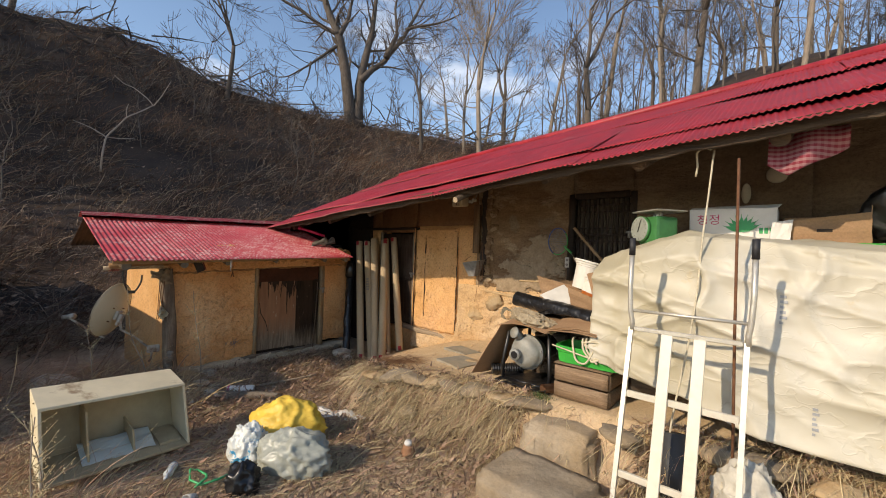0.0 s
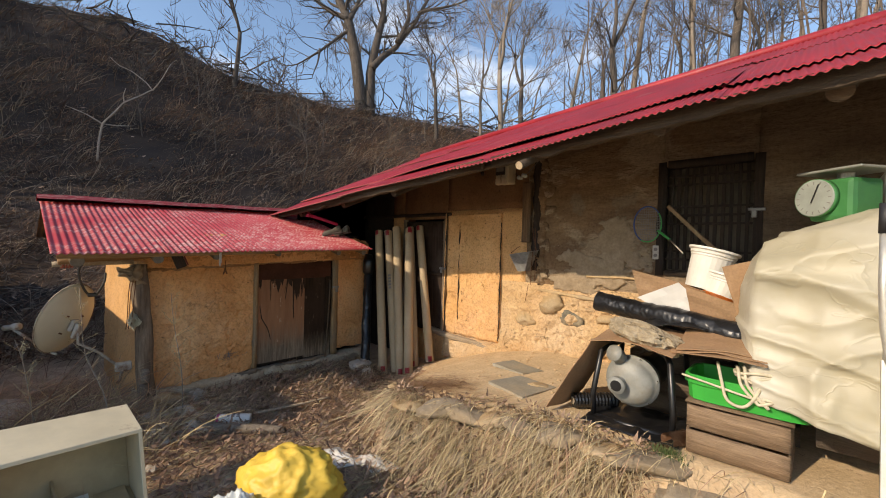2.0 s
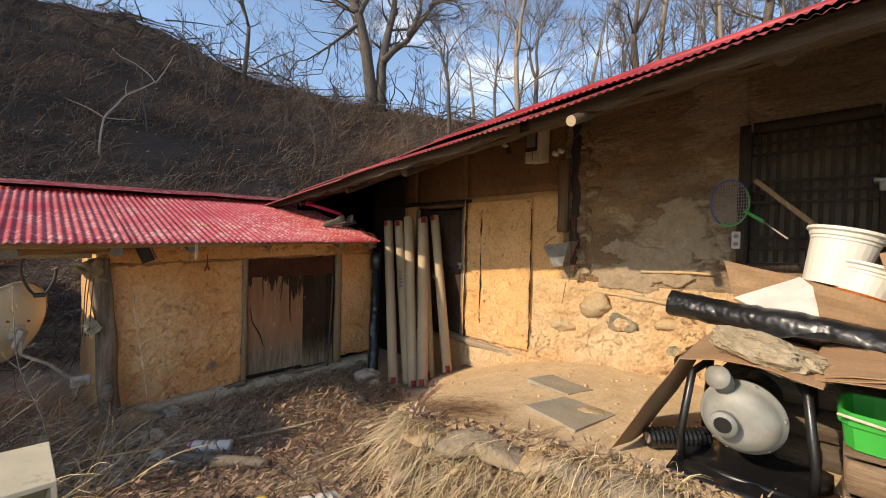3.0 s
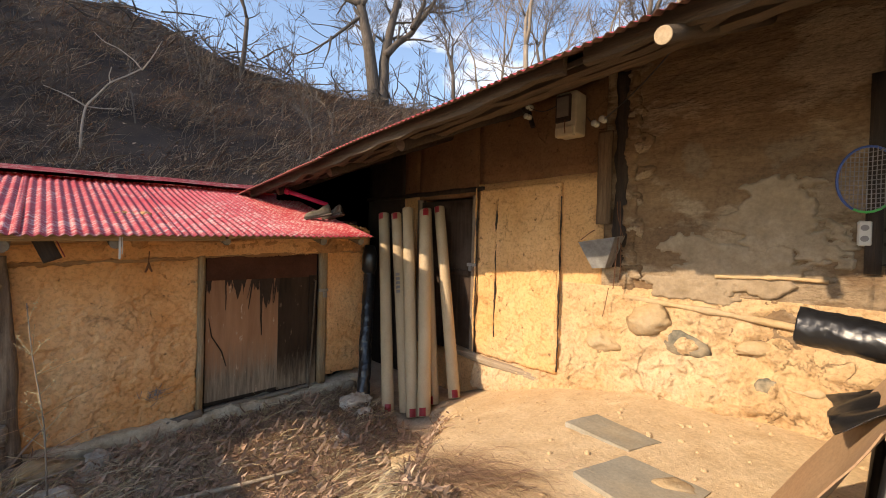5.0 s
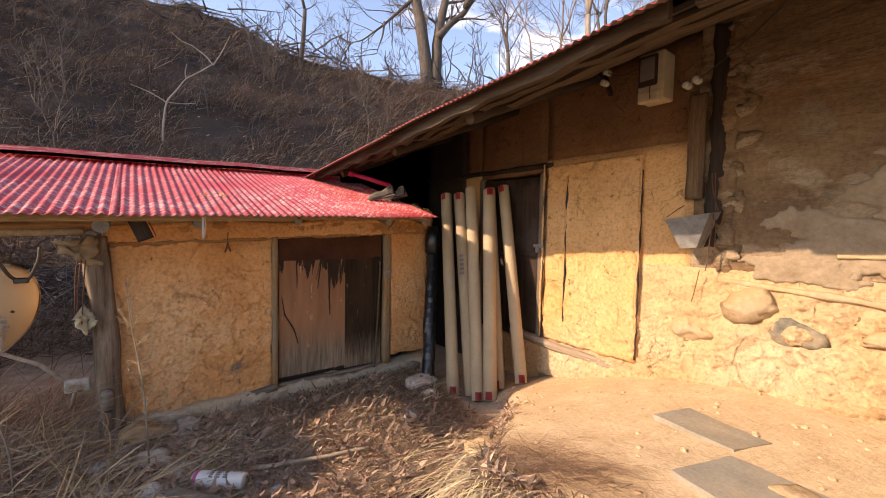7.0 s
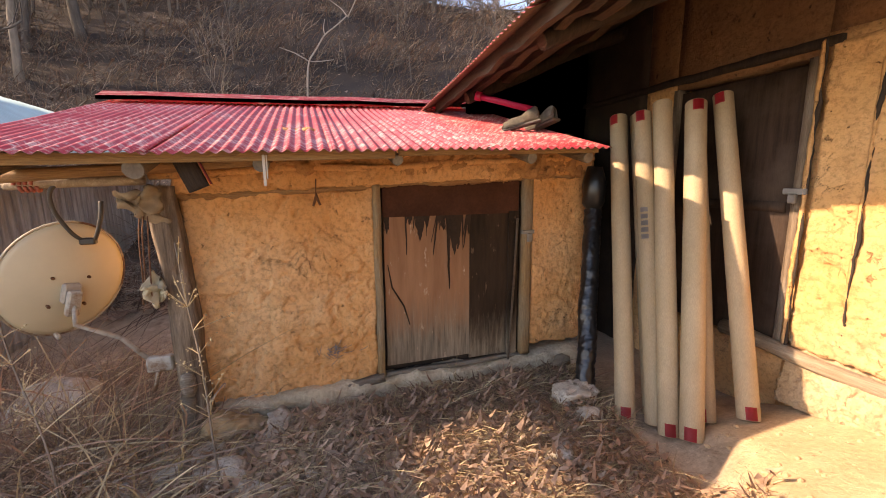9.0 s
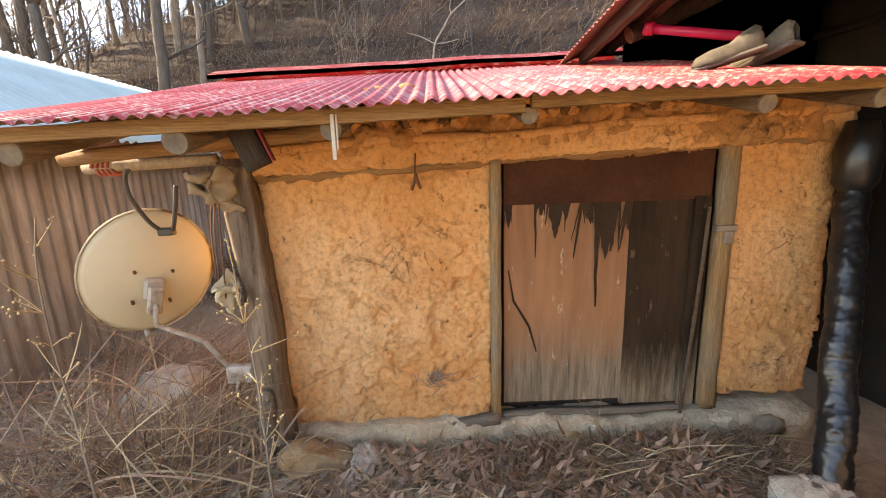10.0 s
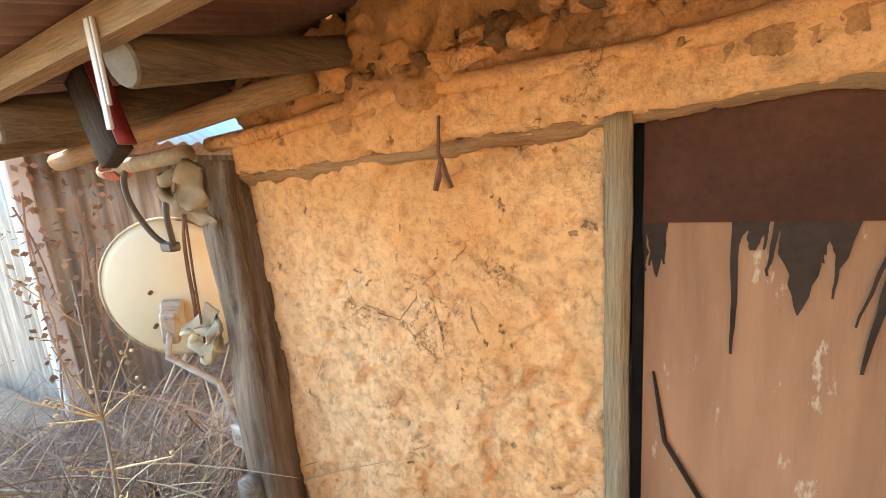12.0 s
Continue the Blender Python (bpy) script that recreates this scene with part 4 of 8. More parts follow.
        for a, b in zip(rings, rings[1:]):
            for q in range(4):
                bm.faces.new((a[q], a[(q + 1) % 4], b[(q + 1) % 4], b[q]))
        bm.faces.new(rings[0])
        bm.faces.new(rings[-1][::-1])
        bmesh.ops.recalc_face_normals(bm, faces=bm.faces[:])
        part("board", bm, FASCIA, f)


SHED_RAFTER = wood_mat("brown_log_rafter", (0.12, 0.075, 0.042), (0.34, 0.22, 0.125), 0, grey=(0.30, 0.21, 0.13))
TIMBER_GREY = wood_mat("grey_plank", (0.20, 0.16, 0.12), (0.40, 0.33, 0.25), 1)
BEAM = wood_mat("ochre_stained_beam", (0.42, 0.20, 0.075), (0.66, 0.36, 0.15), 1, grey=(0.54, 0.33, 0.16))
JAMB = wood_mat("ochre_grey_jamb", (0.36, 0.21, 0.085), (0.60, 0.38, 0.18), 2, grey=(0.42, 0.33, 0.22))
FASCIA = wood_mat("sawn_fascia", (0.34, 0.195, 0.08), (0.54, 0.34, 0.16), 1)
END_GREY = rough_mat("grey_end_grain", (0.13, 0.11, 0.09), (0.26, 0.22, 0.17), 14, fine=90)
build_shed()


def shed_red():
    m, nt, b = _nodes("sunlit_red_sheet")
    v = _coords(nt)
    col = _ramp(nt, _noise(nt, v, 1.3, 6, 0.6), [(0.3, (0.36, 0.022, 0.034)), (0.7, (0.47, 0.075, 0.085))])
    flake = _bw(nt, _noise(nt, v, 18, 8, 0.8, (1.6, 0.5, 1)), 0.50, 0.57)
    zone = _bw(nt, _noise(nt, v, 1.0, 4, 0.6), 0.40, 0.54)
    wear = _mix(nt, 1.0, flake, zone, "MULTIPLY")
    col = _mix(nt, wear, col, (0.56, 0.36, 0.32))
    nt.links.new(col, b.inputs["Base Color"])
    b.inputs["Roughness"].default_value = 0.55
    b.inputs["Specular IOR Level"].default_value = 0.3
    _bump(nt, b, _noise(nt, v, 25, 5, 0.6), 0.12, 0.003)
    return m


SHED_RED = shed_red()


def build_shed_roof():
    roof = empty("shed_roof", "bright red corrugated steel shed roof with flaking paint", "roof", kind="structure")
    n = 4
    for k in range(n):
        ya, yb = -4.10 + 3.08 * k / n - 0.02, -4.10 + 3.08 * (k + 1) / n + 0.02
        a = Vector((-1.3, ya, shed_roof_z(-1.3, ya) - 0.003 * k))
        b = Vector((-1.3, yb, shed_roof_z(-1.3, yb) - 0.003 * k))
        e = Vector((S_EAVE, ya, shed_roof_z(S_EAVE, ya) - 0.003 * k))
        corrugated("sheet", a, b - a, e - a, 0.052, 0.0075, SHED_RED, roof, 12, 0.012, 0.008, k * 1.9)
    a = Vector((-1.3, -4.10, shed_roof_z(-1.3, -4.10)))
    corrugated("back_sheet", a, Vector((0, 3.08, 0.086)), Vector((-1.3, 0, -0.42)), 0.052, 0.0075, SHED_RED, roof, 4)
    # ridge flashing: a folded strip
    bm = bmesh.new()
    prof = [(-0.16, -0.015), (-0.02, 0.055), (0.02, 0.055), (0.15, 0.0), (0.15, -0.03)]
    rings = []
    for i in range(25):
        y = -4.14 + (3.0) * i / 24
        z = shed_roof_z(-1.3, y) + 0.02 + 0.008 * noise.noise(Vector((0, y * 2, 0)))
        rings.append([bm.verts.new((-1.3 + px, y, z + pz)) for px, pz in prof])
    for a, b in zip(rings, rings[1:]):
        for q in range(len(prof) - 1):
            bm.faces.new((a[q], b[q], b[q + 1], a[q + 1]))
    bmesh.ops.solidify(bm, geom=bm.faces[:], thickness=0.002)
    part("ridge_flashing", bm, SHED_RED, roof)


build_shed_roof()


def door_board(name, lo, hi, chip, foot=0.20):
    """Old painted board: brown, worn to grey along the bottom edge in ragged patches."""
    m, nt, b = _nodes(name)
    v = _coords(nt)
    n1 = _noise(nt, v, 2.0, 7, 0.6, (5, 5, 0.7))
    col = _ramp(nt, n1, [(0.3, lo), (0.7, hi)])
    sep = nt.nodes.new("ShaderNodeSeparateXYZ")
    nt.links.new(v, sep.inputs[0])
    add = nt.nodes.new("ShaderNodeMath")
    add.operation = "MULTIPLY_ADD"
    add.inputs[1].default_value = -0.6
    nt.links.new(_noise(nt, v, 4.0, 8, 0.8, (9, 9, 1)), add.inputs[0])
    nt.links.new(sep.outputs[2], add.inputs[2])
    lift = nt.nodes.new("ShaderNodeMath")
    lift.inputs[1].default_value = foot
    nt.links.new(add.outputs[0], lift.inputs[0])
    worn = _ramp(nt, lift.outputs[0], [(0.0, (1, 1, 1)), (0.16, (0.35, 0.35, 0.35)), (0.30, (0, 0, 0))])
    weather = _ramp(nt, _noise(nt, v, 3.0, 8, 0.75, (14, 14, 0.8)), [(0.35, (0.10, 0.075, 0.05)), (0.65, (0.33, 0.26, 0.18))])
    col = _mix(nt, worn, col, weather)
    chips = _bw(nt, _noise(nt, v, 22, 5, 0.7, (1, 1, 0.35)), 0.62, 0.68)
    col = _mix(nt, chips, col, chip)
    nt.links.new(col, b.inputs["Base Color"])
    b.inputs["Roughness"].default_value = 0.75
    _bump(nt, b, _noise(nt, v, 30, 5, 0.7, (6, 6, 0.6)), 0.4, 0.004)
    return m


def build_shed_door():
    d = empty("plank_door", "worn brown plank door of the shed streaked with black tar", "door", kind="structure")
    z_top = lambda y: 1.225 + (y + 2.24) * 0.045
    board = door_board("worn_brown_board", (0.21, 0.098, 0.045), (0.36, 0.18, 0.09), (0.45, 0.33, 0.23))
    tar = rough_mat("black_tar", (0.022, 0.014, 0.010), (0.06, 0.038, 0.026), 5, rough=0.55, bump=0.3)
    dark = rough_mat("dark_brown_board", (0.035, 0.014, 0.008), (0.105, 0.042, 0.024), 1.6, rough=0.75, bump=0.3)
    black = door_board("smoke_black_board", (0.014, 0.010, 0.007), (0.055, 0.034, 0.021), (0.13, 0.085, 0.055), 0.36)

    for m in (tar, dark, black):
        m.node_tree.nodes["Principled BSDF"].inputs["Specular IOR Level"].default_value = 0.12

    def panel(name, y0, y1, z0, z1t, x0, x1, mat, lab=""):
        bm = bmesh.new()
        def f(u, v):
            y = y0 + (y1 - y0) * u
            top = z_top(y) if z1t is None else z1t
            return Vector((x1 + 0.003 * noise.noise(Vector((y * 3, v * 4, 0))), y, z0 + (top - z0) * v))
        b2 = sheet(f, 8, 12, 0.02)
        bmesh.ops.recalc_face_normals(b2, faces=b2.faces[:])
        return part(name, b2, mat, d, lab)
    panel("lower_board", -2.225, -1.60, -0.07, 1.02, -0.05, -0.035, board, "brown board worn grey at the foot")
    panel("side_board", -1.605, -1.24, -0.10, 1.02, -0.05, -0.030, black, "smoke-blackened board")
    panel("upper_board", -2.23, -1.22, 0.985, None, -0.04, -0.022, dark, "dark brown painted board")
    panel("edge_strip", -1.30, -1.22, -0.12, 1.0, -0.03, -0.012, black)
    panel("backing", -2.25, -1.15, -0.2, 1.22, -0.12, -0.09, NEAR_BLACK)
    r = random.Random(12)
    # each run: place, length, width at the top, sideways drift, loose bristle marks beside it
    drips = [(-2.205, 0.13, 0.045, 0.0, 5), (-2.075, 0.28, 0.011, 0.006, 0), (-2.045, 0.07, 0.03, 0.0, 3), (-1.975, 0.19, 0.085, 0.0, 6), (-1.925, 0.10, 0.05, 0.0, 5),
             (-1.845, 0.29, 0.013, -0.035, 1), (-1.82, 0.12, 0.06, 0.02, 8), (-1.765, 0.20, 0.07, 0.02, 7), (-1.715, 0.30, 0.11, -0.01, 8), (-1.775, 0.545, 0.022, 0.012, 0),
             (-1.68, 0.26, 0.03, -0.02, 4), (-1.615, 0.16, 0.035, 0.0, 4), (-1.625, 0.25, 0.014, -0.03, 1)]
    layer = 0
    for y, ln, w, drift, hairs in drips:
        bm = bmesh.new()
        runs = [(y, ln, w, drift)] + [(y + r.uniform(-0.6, 0.6) * w, ln * r.uniform(0.45, 1.0), r.uniform(0.004, 0.010), drift + r.uniform(-0.015, 0.015)) for _ in range(hairs)]
        for q, (yy, l2, w2, dr) in enumerate(runs):
            n = 10
            L, R = [], []
            layer += 1
            x = -0.0325 + 0.00014 * layer
            for i in range(n + 1):
                t = i / n
                ww = w2 * ((1 - t) ** 0.8 if w2 > 0.03 else (1 - 0.75 * t * t)) + 0.002
                off = dr * t + 0.006 * t * noise.noise(Vector((yy * 9, t * 5, q)))
                jag = 0.18 * ww * noise.noise(Vector((yy * 30, t * 14, 3)))
                L.append(bm.verts.new((x, yy - ww / 2 + off + jag, 1.0 - l2 * t)))
                R.append(bm.verts.new((x, yy + ww / 2 + off + jag * 0.5, 1.0 - l2 * t)))
            for i in range(n):
                bm.faces.new((L[i + 1], R[i + 1], R[i], L[i]))
        part("tar_drip", bm, tar, d)
    bm = bmesh.new()
    tube(bm, [(-0.03, -2.205, 0.66), (-0.028, -2.18, 0.5), (-0.028, -2.1, 0.36), (-0.028, -2.06, 0.22)], [0.003, 0.006, 0.006, 0.004], 5)
    part("crack", bm, tar, d)
    bm = bmesh.new()
    box(bm, (-0.01, -1.21, 0.83), (0.03, -1.11, 0.86), 0.004)
    box(bm, (0.0, -1.17, 0.77), (0.035, -1.125, 0.835), 0.006)
    part("latch", bm, GALV, d, "steel latch and padlock")
    bm = bmesh.new()
    tube(bm, bent((0.01, -1.245, 0.95), (0.015, -1.30, -0.14), 8, 0.008, 3), [0.009] * 9, 6)
    part("brace", bm, TIMBER, d)
    part("threshold", rough_box((-0.05, -2.24, -0.14), (0.012, -1.12, -0.105), 0.05, 0.008, 4, 2, 0.006), TIMBER_GREY, d, "", True)


build_shed_door()

# ---- things by the shed ----
CARD_TUBE = rough_mat("cardboard_tube", (0.42, 0.31, 0.19), (0.54, 0.41, 0.26), 1.5, (0.46, 0.34, 0.2), 2, rough=0.75, bump=0.1, fine=50, stretch=(4, 4, 0.5), objvar=0.15)
RED_TAPE = plain_mat("red_tape", (0.45, 0.02, 0.03), 0.4)
BLACK_FILM = plain_mat("black_plastic_film", (0.012, 0.012, 0.013), 0.34, 0, 0.3, 6, 0.3, 0.6)
PRINT_GREY = plain_mat("grey_print", (0.20, 0.18, 0.17), 0.7)


def build_tubes():
    spots = [((0.79, -0.88), (0.13, -0.50), 1.67, 0.060), ((0.82, -0.70), (0.17, -0.36), 1.68, 0.054), ((0.90, -0.76), (0.33, -0.48), 1.67, 0.055),
             ((1.00, -0.755), (0.40, -0.38), 1.73, 0.059), ((1.11, -0.71), (0.545, -0.25), 1.71, 0.063), ((1.05, -0.53), (0.46, -0.15), 1.74, 0.052), ((1.19, -0.39), (0.60, -0.09), 1.76, 0.058)]
    for k, (b, t, zt, r) in enumerate(spots):
        e = empty("cardboard_tube", "long tan cardboard tube with red tape leaning in the corner", "cardboard tube", group="cardboard tubes")
        a = Vector((b[0], b[1], ground_z(b[0], b[1]) + 0.012))
        c = Vector((t[0], t[1], zt))
        d = (c - a).normalized()
        bm = bmesh.new()
        n = 20
        rings = tube(bm, [a, a + d * 0.004, a.lerp(c, 0.3), a.lerp(c, 0.65), c - d * 0.004, c], [r * 0.97, r, r * 1.004, r * 0.997, r, r * 0.97], n, cap=False)
        inner = tube(bm, [a, a.lerp(c, 0.5), c], [r * 0.9] * 3, n, cap=False)
        for i in range(n):
            j = (i + 1) % n
            bm.faces.new((rings[-1][i], rings[-1][j], inner[-1][j], inner[-1][i]))
            bm.faces.new((rings[0][j], rings[0][i], inner[0][i], inner[0][j]))
        bmesh.ops.recalc_face_normals(bm, faces=bm.faces[:])
        part("tube", bm, CARD_TUBE, e, "", True)
        side = Vector((0.55, -0.83, 0)).normalized()
        side = (side - d * side.dot(d)).normalized()
        up = d.cross(side)
        for end, s in ((a, 1), (c, -1)):
            if (k + (s > 0)) % 5 == 3:
                continue
            bm = bmesh.new()
            ang0 = 0.4 * math.sin(k * 2.1 + s)
            g = []
            for i in range(6):
                an = ang0 + (i - 2.5) * 0.2
                o = (side * math.cos(an) + up * math.sin(an)) * (r * 1.012)
                g.append((bm.verts.new(end + o + d * s * 0.003), bm.verts.new(end + o + d * s * 0.075)))
            for p, q in zip(g, g[1:]):
                bm.faces.new((p[0], q[0], q[1], p[1]))
            bmesh.ops.solidify(bm, geom=bm.faces[:], thickness=0.001)
            part("tape", bm, RED_TAPE, e, "red tape")
        if k == 2:
            for j in range(5):
                bm = bmesh.new()
                q0 = a.lerp(c, 0.565 + 0.022 * j)
                g = []
                for i in range(5):
                    an = (i - 2) * 0.2
                    o = (side * math.cos(an) + up * math.sin(an)) * (r * 1.01)
                    g.append((bm.verts.new(q0 + o), bm.verts.new(q0 + o + d * 0.03)))
                for p, q in zip(g, g[1:]):
                    bm.faces.new((p[0], q[0], q[1], p[1]))
                bmesh.ops.solidify(bm, geom=bm.faces[:], thickness=0.001)
                part("printed_mark", bm, PRINT_GREY, e, "grey printed lettering, unreadable")


build_tubes()


def wrapped_roll(name, a, b, r, seed, label, group=""):
    e = empty(name, label, "wrapped roll")
    bm = bmesh.new()
    pts = bent(a, b, 150, 0.01, seed)
    rings = tube(bm, pts, r, 44)
    for ring in rings:
        mid = sum((v.co for v in ring), Vector()) / len(ring)
        for v in ring:
            c0 = v.co.copy()
            v.co += wob(c0, 6, 0.012, seed) + wob(c0, 15, 0.006, seed)
            fold = ridge(noise.noise(Vector((c0.x * 16, c0.y * 16, c0.z * 24)) + Vector((seed, 0, 0))) * 3.0)
            fine = ridge(noise.noise(Vector((c0.x * 38, c0.y * 30, c0.z * 44)) + Vector((0, seed, 0))) * 2.6)
            v.co += wob(c0, 50, 0.003, seed) + (v.co - mid).normalized() * (0.0035 * max(0.0, fold) ** 3 + 0.0025 * max(0.0, fine) ** 3)
    part("film", bm, BLACK_FILM, e, "", True)
    return e, pts


wrapped_roll("black_roll", (0.55, -1.00, ground_z(0.55, -1.00) + 0.05), (0.10, -0.66, 1.00), 0.058, 2, "roll wrapped in creased black plastic leaning on the shed wall")
e = empty("black_bag", "crumpled black plastic bag hanging beside the shed", "plastic bag")
bm = bmesh.new()
tube(bm, [(0.10, -0.66, 0.98), (0.11, -0.67, 1.06), (0.10, -0.66, 1.2), (0.09, -0.65, 1.32)], [0.04, 0.075, 0.085, 0.05], 14)
for v in bm.verts:
    v.co += wob(v.co, 10, 0.02, 4)
part("film", bm, BLACK_FILM, e, "", True)

# things on the shed roof
e = empty("pipe_offcut", "red plastic pipe lying under the main eave on the shed roof", "pipe")
bm = bmesh.new()
tube(bm, [(-0.40, -1.36, 1.865), (-0.30, -1.22, 1.815), (-0.16, -1.04, 1.745)], 0.024, 12)
tube(bm, [(-0.40, -1.36, 1.865), (-0.425, -1.395, 1.878)], [0.034, 0.036], 12)
part("pipe", bm, plain_mat("crimson_plastic", (0.55, 0.02, 0.09), 0.35), e, "", True)


def build_shoe(loc, rz, seed, label):
    e = empty("old_shoe", label, "shoe", pose(*loc, 0, -14, rz))
    bm = bmesh.new()
    prof = [(-0.13, 0.03, 0.02), (-0.11, 0.042, 0.05), (-0.05, 0.045, 0.062), (0.02, 0.042, 0.06), (0.07, 0.036, 0.085), (0.12, 0.034, 0.10), (0.14, 0.022, 0.08)]
    rings = []
    for x, w, h in prof:
        ring = []
        for k in range(10):
            an = math.pi * k / 9
            ring.append(bm.verts.new(Vector((x, math.cos(an) * w, 0.018 + math.sin(an) * h)) + wob((x, k, seed), 5, 0.012, seed)))
        rings.append(ring)
    for a, b in zip(rings, rings[1:]):
        for k in range(9):
            bm.faces.new((a[k], a[k + 1], b[k + 1], b[k]))
    bmesh.ops.solidify(bm, geom=bm.faces[:], thickness=0.004)
    part("upper", bm, plain_mat("worn_grey_leather", (0.30, 0.26, 0.20), 0.85, 0, 0.5, 14), e, "", True)
    bm = bmesh.new()
    box(bm, (-0.145, -0.045, 0.0), (0.145, 0.045, 0.02), 0.008)
    part("sole", bm, plain_mat("rubber_sole", (0.12, 0.10, 0.085), 0.8), e)


build_shoe((0.02, -1.24, shed_roof_z(0.02, -1.24) + 0.012), 60, 1, "worn grey shoe lying on the shed roof")
build_shoe((0.02, -1.08, shed_roof_z(0.02, -1.08) + 0.012), 20, 5, "mud-caked old shoe lying on the shed roof")


# ---- satellite dish ----
def build_dish():
    c = Vector((-0.02, -3.95, 0.70))
    dirf = Vector((-0.71, -0.63, 0.26)).normalized()
    u = dirf.cross(Vector((0, 0, 1))).normalized()
    v = u.cross(dirf).normalized()
    if v.z < 0:
        v = -v
    u, v = (Matrix.Rotation(radians(9), 3, dirf) @ u), (Matrix.Rotation(radians(9), 3, dirf) @ v)
    e = empty("satellite_dish", "cream satellite dish with rust along its rim, seen from behind", "satellite dish")
    bm = bmesh.new()
    rings = []
    for i in range(11):
        q = i / 10
        ring = []
        for k in range(44):
            an = 2 * math.pi * k / 44
            ring.append(bm.verts.new(c + u * (0.27 * q * math.cos(an)) + v * (0.325 * q * math.sin(an)) + dirf * (0.075 * q * q - 0.04)))
        rings.append(ring)
    for a, b in zip(rings, rings[1:]):
        for k in range(44):
            bm.faces.new((a[k], a[(k + 1) % 44], b[(k + 1) % 44], b[k]))
    bmesh.ops.remove_doubles(bm, verts=bm.verts[:], dist=0.0005)
    bmesh.ops.solidify(bm, geom=bm.faces[:], thickness=0.003)
    part("reflector", bm, DISH, e, "", True)
    bm = bmesh.new()
    pts = [c + u * (0.273 * math.cos(2 * math.pi * k / 44)) + v * (0.328 * math.sin(2 * math.pi * k / 44)) + dirf * 0.034 for k in range(45)]
    tube(bm, pts, 0.006, 6)
    part("rim", bm, RIM, e, "rim with rust spots", True)
    # back bracket and mounting arm to the corner post
    b0 = c - dirf * 0.045 - v * 0.04
    bm = bmesh.new()
    mm = Matrix.Translation(b0) @ Matrix((u, v, dirf)).transposed().to_4x4()
    box(bm, (-0.04, -0.055, -0.04), (0.04, 0.055, 0.0), 0.01, mm)
    box(bm, (-0.03, -0.11, -0.085), (0.03, 0.03, -0.045), 0.008, mm)
    bracket = part("bracket", bm, WHITE_STEEL, e, "white bolted bracket")
    for su, sv in ((-1, -1), (1, -1), (1, 1), (-1, 1)):
        bm = bmesh.new()
        tube(bm, [b0 + u * 0.075 * su + v * 0.08 * sv - dirf * 0.005, b0 + u * 0.075 * su + v * 0.08 * sv + dirf * 0.03], 0.008, 6)
        part("bolt", bm, RUST, bracket)
    bm = bmesh.new()
    tube(bm, [b0 - dirf * 0.07 - v * 0.04, b0 - dirf * 0.12 - v * 0.14, (0.0, -3.74, 0.36), (0.03, -3.60, 0.21)], 0.0125, 10)
    arm = part("mounting_arm", bm, WHITE_STEEL, e, "", True)
    bm = bmesh.new()
    box(bm, (0.01, -3.62, 0.15), (0.06, -3.49, 0.24), 0.008)
    tube(bm, [(0.04, -3.57, 0.15), (0.06, -3.58, 0.08), (0.05, -3.60, 0.04)], 0.012, 8)
    part("wall_bracket", bm, WHITE_STEEL, arm)
    foot = c - v * 0.325 + dirf * 0.03
    tip = foot + dirf * 0.45 + v * 0.10
    bm = bmesh.new()
    tube(bm, [foot - dirf * 0.05, foot, tip], 0.012, 8)
    feed = part("feed_arm", bm, WHITE_STEEL, e, "", True)
    back = (c - tip).normalized()
    bm = bmesh.new()
    tube(bm, [tip - back * 0.05, tip + back * 0.03, tip + back * 0.035, tip + back * 0.08], [0.026, 0.026, 0.034, 0.034], 14)
    part("receiver", bm, WHITE_STEEL, feed, "white receiver head", True)


DISH = plain_mat("cream_dish_paint", (0.62, 0.54, 0.38), 0.45, 0, 0.12, 2, 0.05, 0.5, (0.45, 0.33, 0.18), (0.62, 0.85))
RIM = plain_mat("rusty_rim", (0.50, 0.42, 0.30), 0.6, 0, 0.2, 6, 0.1, 0.5, (0.14, 0.06, 0.025), (0.5, 0.6))
WHITE_STEEL = plain_mat("white_painted_steel", (0.46, 0.42, 0.36), 0.55, 0.1, 0.3, 9, 0.08, 0.4, (0.20, 0.11, 0.06), (0.48, 0.60))
RUST = rough_mat("rust", (0.10, 0.04, 0.02), (0.22, 0.10, 0.045), 20, fine=90)
build_dish()

# rags, rope, cable and log by the corner post
e = empty("rag", "pale crumpled rag caught on the corner post", "rag")
bm = sheet(lambda a, b: Vector((0.15, -3.52, 0.64)) + Vector((0.03 * math.sin(a * 7), 0.10 * (a - 0.3), 0.16 * (b - 0.4) * (0.4 + 0.6 * math.sin(a * 3.1)))) + wob((a * 2, b * 2, 0), 2.2, 0.05, 2), 14, 14, 0.003)
part("cloth", bm, plain_mat("yellowed_cloth", (0.62, 0.56, 0.40), 0.9, 0, 0.3, 9), e, "", True)
e = empty("work_glove", "old tan cloth draped over the shed beam end", "cloth")
bm = sheet(lambda a, b: Vector((0.10 + 0.05 * math.sin(a * 3), -3.62 + 0.20 * a, 1.19 - 0.20 * b * (0.35 + 0.65 * a))) + wob((a * 2, b * 2, 3), 2.2, 0.045, 6), 16, 14, 0.004)
part("cloth", bm, plain_mat("tan_cloth", (0.36, 0.26, 0.16), 0.95, 0, 0.4, 9), e, "", True)
e = empty("rope_wound_pole", "short pole wound with red rope under the shed eave", "pole")
bm = bmesh.new()
tube(bm, bent((0.08, -4.08, 1.215), (0.10, -3.50, 1.235), 6, 0.008, 4), 0.026, 10)
part("pole", bm, SILL, e, "", True)
